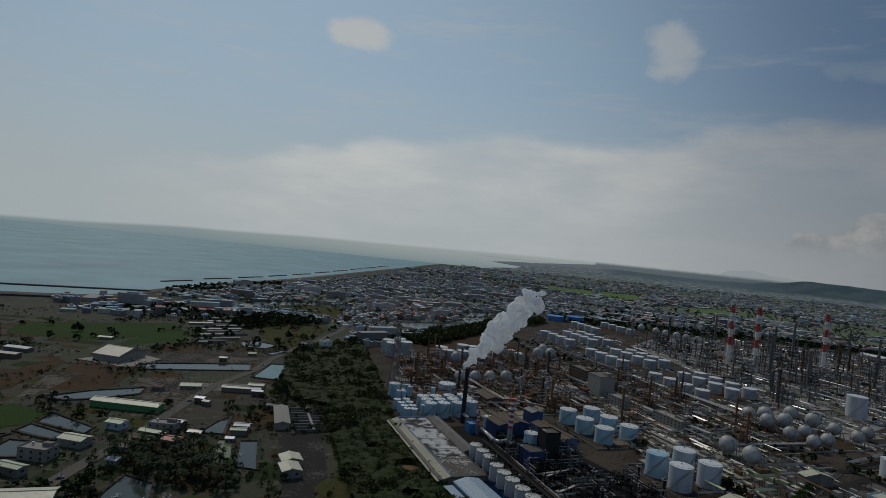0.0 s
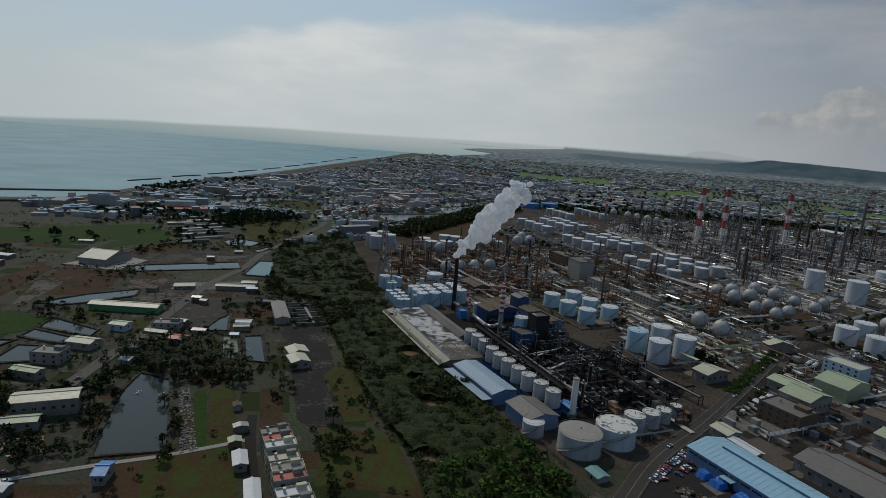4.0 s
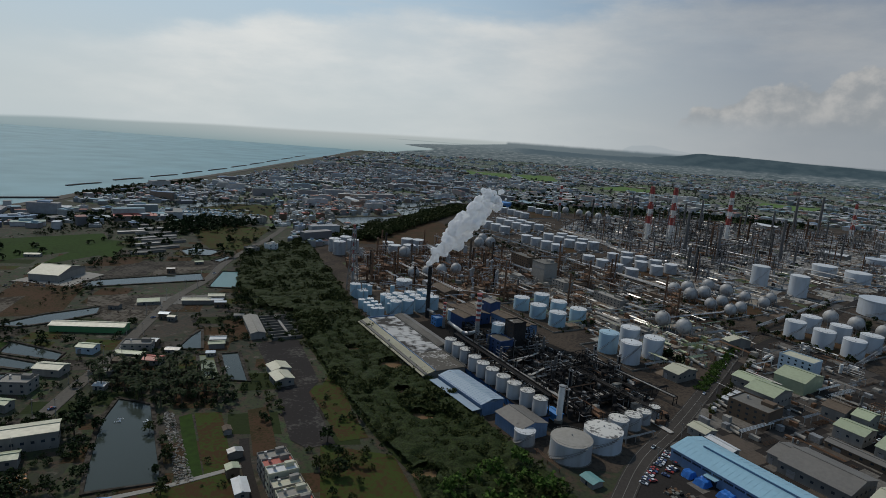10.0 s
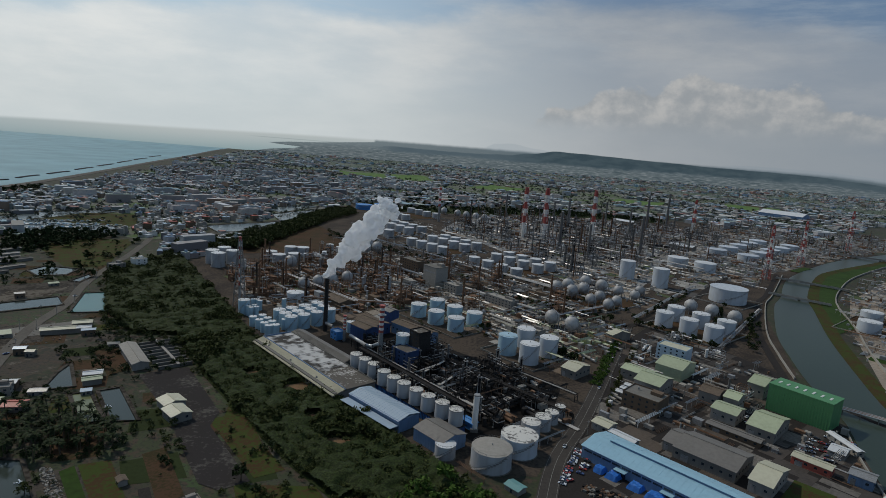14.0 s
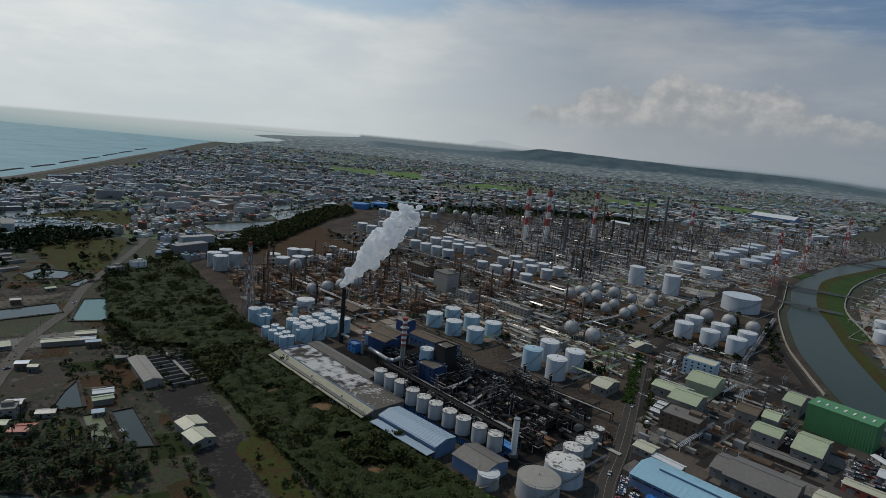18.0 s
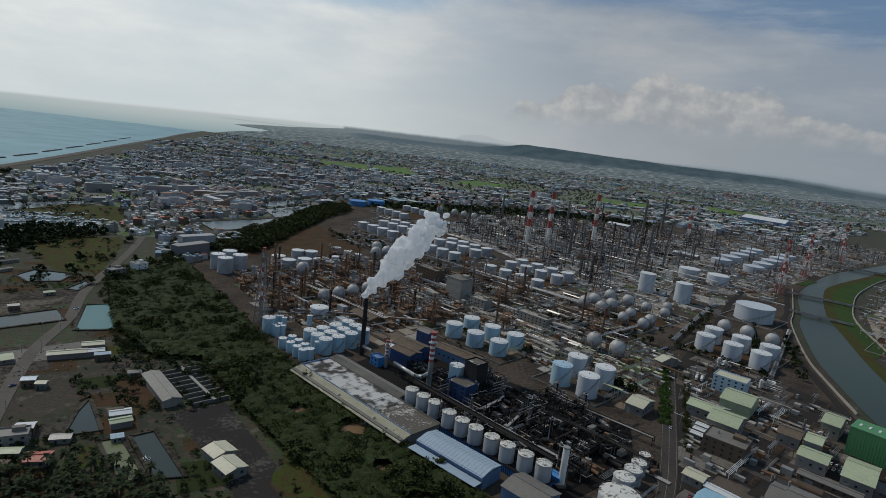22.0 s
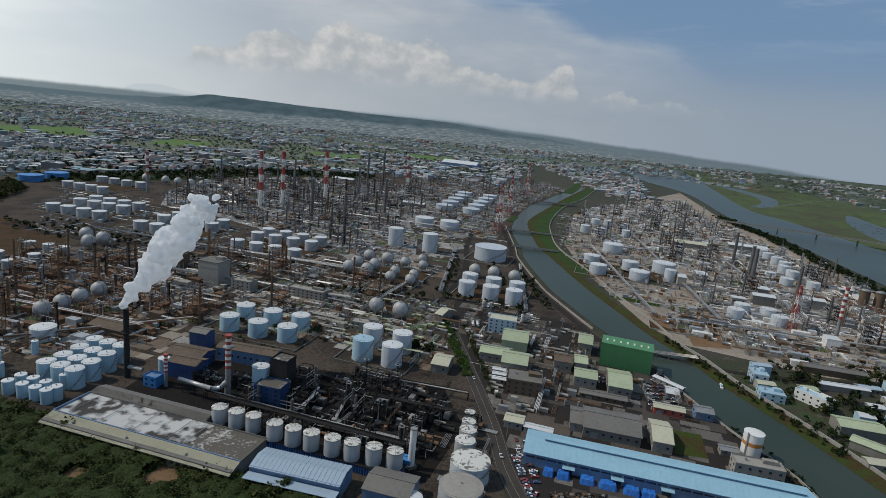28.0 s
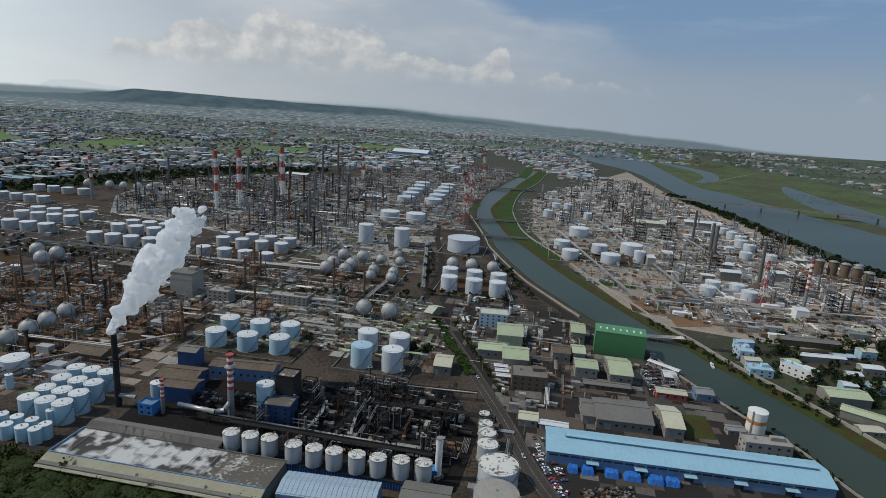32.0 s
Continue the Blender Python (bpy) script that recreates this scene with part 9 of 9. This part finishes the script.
for p, m, l in PONDS[:14]:
    for a, b in zip(p, p[1:] + p[:1]):
        n = int(math.hypot(b[0] - a[0], b[1] - a[1]) / 3)
        cx, cy = sum(q[0] for q in p) / len(p), sum(q[1] for q in p) / len(p)
        for i in range(n):
            x, y = a[0] + (b[0] - a[0]) * i / n, a[1] + (b[1] - a[1]) * i / n
            d = math.hypot(x - cx, y - cy)
            x, y = x + (x - cx) / d * 3, y + (y - cy) / d * 3
            if noise.noise((x * 0.05, y * 0.05, 9.0)) > 0.0 and open_land(x, y, 0.5):
                edge.append((x, y))
wood("dyke_scrub", edge, [q[::2] for q in CROWNS], LEAF, "green weeds along pond dykes", "scrub", 0.15, 0.4)
BELT_RIM = [p for p in scatter([(-380, 640), (-290, 480), (-232, 420), (-195, 425), (-140, 352), (-128, 366), (-186, 440), (-222, 440), (-280, 495), (-366, 650)], 6, GRNG, keep=0.7) if open_land(*p, 1, 6)]
wood("belt_rim", BELT_RIM, CROWNS, LEAF, "ragged bushes along the rim of the tree belt", "trees", 0.5, 1.0)

SMALL = [(-544, 481, 16, 8, 30), (-537, 377, 26, 10, 20), (-514, 353, 22, 9, 25), (-313, 397, 18, 12, 40), (-325, 371, 9, 6, 20), (-253, 418, 10, 5, 30), (-220, 398, 8, 5, 30), (-263, 367, 6, 5, 15), (-237, 314, 9, 7, 20), (-215, 310, 10, 6, 20), (-234, 290, 20, 6, 14), (-227, 277, 12, 8, 15), (-188, 316, 6, 5, 30), (-225, 260, 10, 5, 15), (-257, 222, 9, 7, 12), (-213, 244, 7, 6, 15), (-94, 208, 4, 7, -45), (-86, 194, 5, 6, -45), (-112, 227, 5, 4, -45), (-222, 156, 16, 9, 40), (-206, 151, 12, 8, 40), (-236, 170, 14, 8, 35), (-145, 121, 10, 6, 20), (-372, 497, 8, 6, 40), (-374, 546, 9, 6, 45), (-203, 342, 8, 6, 30), (-272, 369, 8, 6, 20), (-460, 551, 14, 7, 50)]
ROOFS = [CREAM_ROOF, TANK_ROOF, STEEL, GREEN_ROOF, BROWN_ROOF, STRIP_ROOF, LIGHT_CONCRETE]
for i, (x, y, w, d, rot) in enumerate(SMALL):
    h = 3 + (i % 3) * 0.9
    t = thing("hut", ("small farm hut with a sheet roof", "low grey work hut among fish ponds", "small lean-to with a pale roof")[i % 3], "hut", x, y, rot, "farm huts")
    part("wall_box", Shape().box(0, 0, 0, w, d, h), (WALL, CONCRETE, BROWN_WALL)[i % 3], t)
    part("sheet_roof", Shape().gable(w, d, h, h + 0.9, 0.4, 0.15), ROOFS[i % 7], t)
    part("door", Shape().box(-w * 0.2, -d / 2 - 0.04, 0, 1.1, 0.1, 2.1), SHADE_GLASS, t)
    part("window", Shape().box(w * 0.2, -d / 2 - 0.04, 1.1, 1.4, 0.1, 2.0), SHADE_GLASS, t)

# concrete power poles along the country road and the plant road
def pole():
    t = thing("power_pole", "slim concrete power pole with a cross arm", "pole", group="power poles")
    part("mast", Shape().cyl(0, 0, 0, 10, 0.2, 0.13, n=7), LIGHT_CONCRETE, t)
    part("cross_arm", Shape().box(0, 0, 9.2, 2.2, 0.14, 9.4), STEEL, t)
    return t


first = None
for line, side in ((MAIN_ROAD[1:11], 6), (MAIN_ROAD[1:11], -6), ([(226, 575), (204, 519), (170, 432), (134, 342), (110, 290)], 7.2)):
    pts = smooth_line(offset(line, side), 4)
    run = 0
    for a, b in zip(pts, pts[1:]):
        run += math.hypot(b[0] - a[0], b[1] - a[1])
        if run > 34:
            run = 0
            m = pose(b[0], b[1], 0, 0, 0, math.degrees(math.atan2(b[1] - a[1], b[0] - a[0])) + 90)
            if first is None:
                first = pole()
                first.matrix_basis = m
            else:
                copy_thing(first, m)

# heaps of pale rubble beside the large pond, litter on the waste ground
def rubble(name, poly, n, lo, hi, label, mats):
    rng = np.random.default_rng(n)
    shapes = [Shape() for _ in mats]
    xs, ys = [p[0] for p in poly], [p[1] for p in poly]
    k = 0
    while k < n:
        x, y = rng.uniform(min(xs), max(xs)), rng.uniform(min(ys), max(ys))
        if not inside(x, y, poly):
            continue
        k += 1
        w = rng.uniform(lo, hi)
        shapes[k % len(mats)].box(x, y, 0, w, w * rng.uniform(0.4, 1), w * rng.uniform(0.3, 0.7), rng.uniform(0, 180))
    ob = thing(name, label, "rubble", kind="stuff")
    for s_, m in zip(shapes, mats):
        tagged(part("rubble_piece", s_, m, ob), kind="stuff")


rubble("rubble_strip", [(-158, 232), (-153, 235), (-99, 183), (-105, 178)], 620, 0.3, 1.2, "strip of pale broken rubble beside the pond", [LIGHT_CONCRETE, WALL, CONCRETE, BROWN_ROOF])
rubble("waste_litter", [(-196, 142), (-172, 160), (-158, 150), (-180, 130)], 260, 0.4, 1.8, "orange and pale litter on waste ground", [TAN_ROOF, LIGHT_CONCRETE, ORANGE])
rubble("yard_litter", [(-470, 395), (-415, 450), (-395, 420), (-455, 370)], 200, 0.5, 2.2, "scattered rubble beside the barn", [CONCRETE, MUD])
rubble("pond_litter", [(-345, 350), (-290, 440), (-262, 400), (-300, 345)], 180, 0.4, 1.4, "boards and rubble between drained ponds", [CONCRETE, BROWN_ROOF, MUD])

# ---- white blocks, silos and houses across the river ----
for i, (x, y) in enumerate([(820, 568), (691, 501), (575, 411), (821, 439), (599, 476), (602, 564), (719, 669), (659, 575), (765, 348), (740, 560), (880, 640), (920, 760), (640, 640), (980, 860), (700, 380), (560, 345), (850, 470)]):
    if not free(x, y, 6):
        continue
    BUSY.append((x, y, 11))
    w, d, h = 14 + (i * 7) % 13, 10 + (i * 5) % 6, 6 + (i * 3) % 8
    t = thing("plant_building", ("white plant building with a flat roof", "pale grey control building with flat roof", "tall white block of the chemical plant")[i % 3], "building", x, y, ROT + (90 if i % 2 else 0), "plant buildings")
    part("wall_box", Shape().box(0, 0, 0, w, d, h), (PAINT_WHITE, WALL, LIGHT_CONCRETE)[i % 3], t)
    part("roof", Shape().box(0, 0, h, w + 0.5, d + 0.5, h + 0.5), TANK_ROOF, t)
    part("door", Shape().box(0, -d / 2 - 0.05, 0, 3, 0.12, 3.2), STEEL, t)
    for k in range(3):
        part("window_band", Shape().box(-w * 0.3 + w * 0.3 * k, -d / 2 - 0.05, h * 0.6, w * 0.2, 0.12, h * 0.75), SHADE_GLASS, t)
for i, (x, y) in enumerate([(810, 412), (811, 397), (803, 380), (785, 360), (822, 385), (798, 425)]):
    t = thing("silo", "tall brown steel silo with a domed top", "silo", x, y, 0, "brown silos")
    part("shell", Shape().cyl(0, 0, 0, 22, 6, n=18, cap=False), BROWN_WALL, t)
    part("dome", Shape().ball(0, 0, 22, 6, 18, 5, 0.35), STEEL, t)
    part("platform", Shape().box(6.4, 0, 0, 0.8, 1.2, 23).cyl(0, 0, 21.6, 22, 6.8, n=18), STEEL, t)
for i, (x, y, w, d) in enumerate([(383, 321, 12, 9), (384, 307, 14, 9), (414, 330, 16, 8), (418, 290, 13, 10), (403, 278, 12, 9), (451, 285, 14, 8), (477, 272, 18, 9), (388, 247, 12, 10), (401, 240, 11, 9), (344, 205, 16, 9), (371, 207, 14, 10), (424, 227, 15, 10), (440, 250, 12, 9), (462, 309, 10, 8), (505, 302, 15, 9), (573, 293, 22, 11), (465, 246, 18, 10), (500, 262, 14, 10), (530, 240, 20, 10), (450, 205, 14, 10)]):
    if not free(x, y, 4):
        continue
    BUSY.append((x, y, 8))
    h = 3.5 + (i % 3) * 2.2
    t = thing("house", ("white riverside house with a pale roof", "grey riverside house with a sheet roof", "pale blue riverside workshop with sheet roof")[i % 3], "house", x, y, -42 + (i % 4) * 4, "riverside houses")
    part("wall_box", Shape().box(0, 0, 0, w, d, h), (WALL, LIGHT_CONCRETE, PALE_BLUE)[i % 3], t)
    part("roof", Shape().gable(w, d, h, h + 1.2, 0.4, 0.2), (TANK_ROOF, CREAM_ROOF, STRIP_ROOF, GREEN_ROOF)[i % 4], t)
    part("door", Shape().box(-w * 0.25, -d / 2 - 0.04, 0, 1.2, 0.1, 2.2), BROWN_WALL, t)
    part("window", Shape().box(w * 0.1, -d / 2 - 0.04, 1.0, 1.6, 0.1, 2.2), SHADE_GLASS, t)
    part("window", Shape().box(w * 0.32, -d / 2 - 0.04, 1.0, 1.6, 0.1, 2.2), SHADE_GLASS, t)
BANKSIDE = [(345, 240), (352, 195), (420, 180), (560, 220), (640, 240), (600, 290), (480, 330), (415, 345), (372, 320)]
wood("riverside_trees", scatter(BANKSIDE, 7.5, GRNG, keep=0.5, r=1.5), CROWNS, LEAF_DARK, "dense dark trees between riverside houses", "trees", 0.5, 1.1)
wood("estuary_trees", scatter([(880, 300), (905, 380), (940, 455), (1060, 600), (1220, 800), (1400, 1060), (1370, 1075), (1190, 815), (1030, 615), (905, 465), (870, 390), (850, 300)], 9, GRNG, keep=0.75), LIGHT_CROWNS, LEAF_DARK, "dark tree line along the estuary", "trees", 0.8, 1.5)

# reed beds and tracks of the marsh
REEDS = [(1240, 330), (1480, 700), (1720, 1130), (2200, 1580), (2900, 2200), (3600, 2300), (3300, 1300), (2300, 700), (1500, 300)]
tufts = [p for p in scatter(REEDS, 19, GRNG, keep=0.8) if noise.fractal((p[0] * 0.004, p[1] * 0.004, 5.0), 0.8, 2.0, 4) > 0.22]
wood("marsh_scrub", tufts, [q[::3] for q in LIGHT_CROWNS], LEAF_HAZED, "patches of dark reeds and scrub in marsh", "scrub", 0.2, 0.55)
strip("marsh_track", [(1900, 1230), (2300, 1350), (3000, 1520), (4200, 1750)], 6, 0.0, 0.6, CONCRETE, "pale track across the marsh", "track")

# clearings, bare scars and large bright trees at the near end of the belt
sheet("clearing", [(-97, 322), (-80, 309), (-57, 271), (-61, 257), (-91, 295)], 0.33, DRY_GRASS, "yellow-green grass clearing beside the lot", "clearing")
wood("rim_trees", [(45, 250), (42, 226), (59, 230), (38, 209), (27, 229), (50, 240), (33, 240), (60, 215), (20, 215), (55, 205), (68, 225), (30, 200), (64, 238), (48, 214)], CROWNS, LEAF_BRIGHT, "large bright green trees at the belt's end", "trees", 1.3, 1.9)
t = thing("hut", "small hut with a teal sheet roof", "hut", 82, 253, -44)
part("wall_box", Shape().box(0, 0, 0, 9, 7, 3), WALL, t)
part("sheet_roof", Shape().gable(9, 7, 3, 4, 0.5, 0.15), TEAL_ROOF, t)
part("door", Shape().box(0, -3.55, 0, 1.2, 0.1, 2.1), SHADE_GLASS, t)

# a patchwork of plots between the ponds
ca, sa = math.cos(radians(28)), math.sin(radians(28))
plots = 0
for i in range(-14, 14):
    for j in range(-9, 12):
        u, v = i * 40 + GRNG.uniform(-8, 8), j * 30 + GRNG.uniform(-6, 6)
        x, y = -330 + u * ca - v * sa, 330 + u * sa + v * ca
        if not inside(x, y, COUNTRY) or GRNG.random() < 0.3:
            continue
        w, d = GRNG.uniform(12, 21), GRNG.uniform(8, 15)
        pts = [(x + a * w * ca - b * d * sa, y + a * w * sa + b * d * ca) for a, b in ((-GRNG.uniform(0.7, 1), -GRNG.uniform(0.7, 1)), (GRNG.uniform(0.7, 1), -GRNG.uniform(0.7, 1)), (GRNG.uniform(0.7, 1), GRNG.uniform(0.7, 1)), (-GRNG.uniform(0.7, 1), GRNG.uniform(0.7, 1)))]
        m, label = ((MUD, "drained grey plot between fish ponds"), (BROWN_EARTH, "bare brown plot between fish ponds"), (DRY_GRASS, "weedy plot between fish ponds"), (UNDERWOOD, "dark overgrown plot between fish ponds"), (BROWN_EARTH, "bare brown plot between fish ponds"))[int(GRNG.integers(5))]
        sheet("field", pts, 0.02 + 0.0035 * (plots % 29), m, label, "field")
        plots += 1

# rows of parked cars beside the blue-roofed warehouse
for i in range(17):
    k = i / 16
    if i % 5 != 3:
        copy_thing(car, pose(124 - 16 * k + GRNG.normal(0, 0.3), 301 - 38 * k, 0.13, 0, 0, -24 + GRNG.normal(0, 4)))
    if i % 4 != 1 and i < 11:
        copy_thing(car, pose(130.5 - 16 * k + GRNG.normal(0, 0.3), 299 - 38 * k, 0.13, 0, 0, -24 + GRNG.normal(0, 4)))
# vehicles crowded behind the bright green hall
for i in range(8):
    for j in range(5):
        if GRNG.random() < 0.82:
            u, v = (i + 0.5) / 8, (j + 0.5) / 5
            x, y = 297 + 20 * v - 39 * u + GRNG.normal(0, 0.3), 355 - 11 * v - 37 * u + GRNG.normal(0, 0.3)
            if math.hypot(x - 300, y - 381) > 26:
                copy_thing(car, pose(x, y, 0.16, 0, 0, -28 + GRNG.normal(0, 4)))
sheet("bare_lot", [(246, 290), (262, 276), (240, 254), (224, 266)], 0.24, DRY_GRASS, "brown weedy lot beside the riverside tank", "lot")
rubble("scrap_heap", [(122, 266), (148, 252), (140, 242), (116, 258)], 170, 0.5, 2.2, "dark heap of scrap and rubble in the yard", [DARK_STEEL, CONCRETE, RUST])
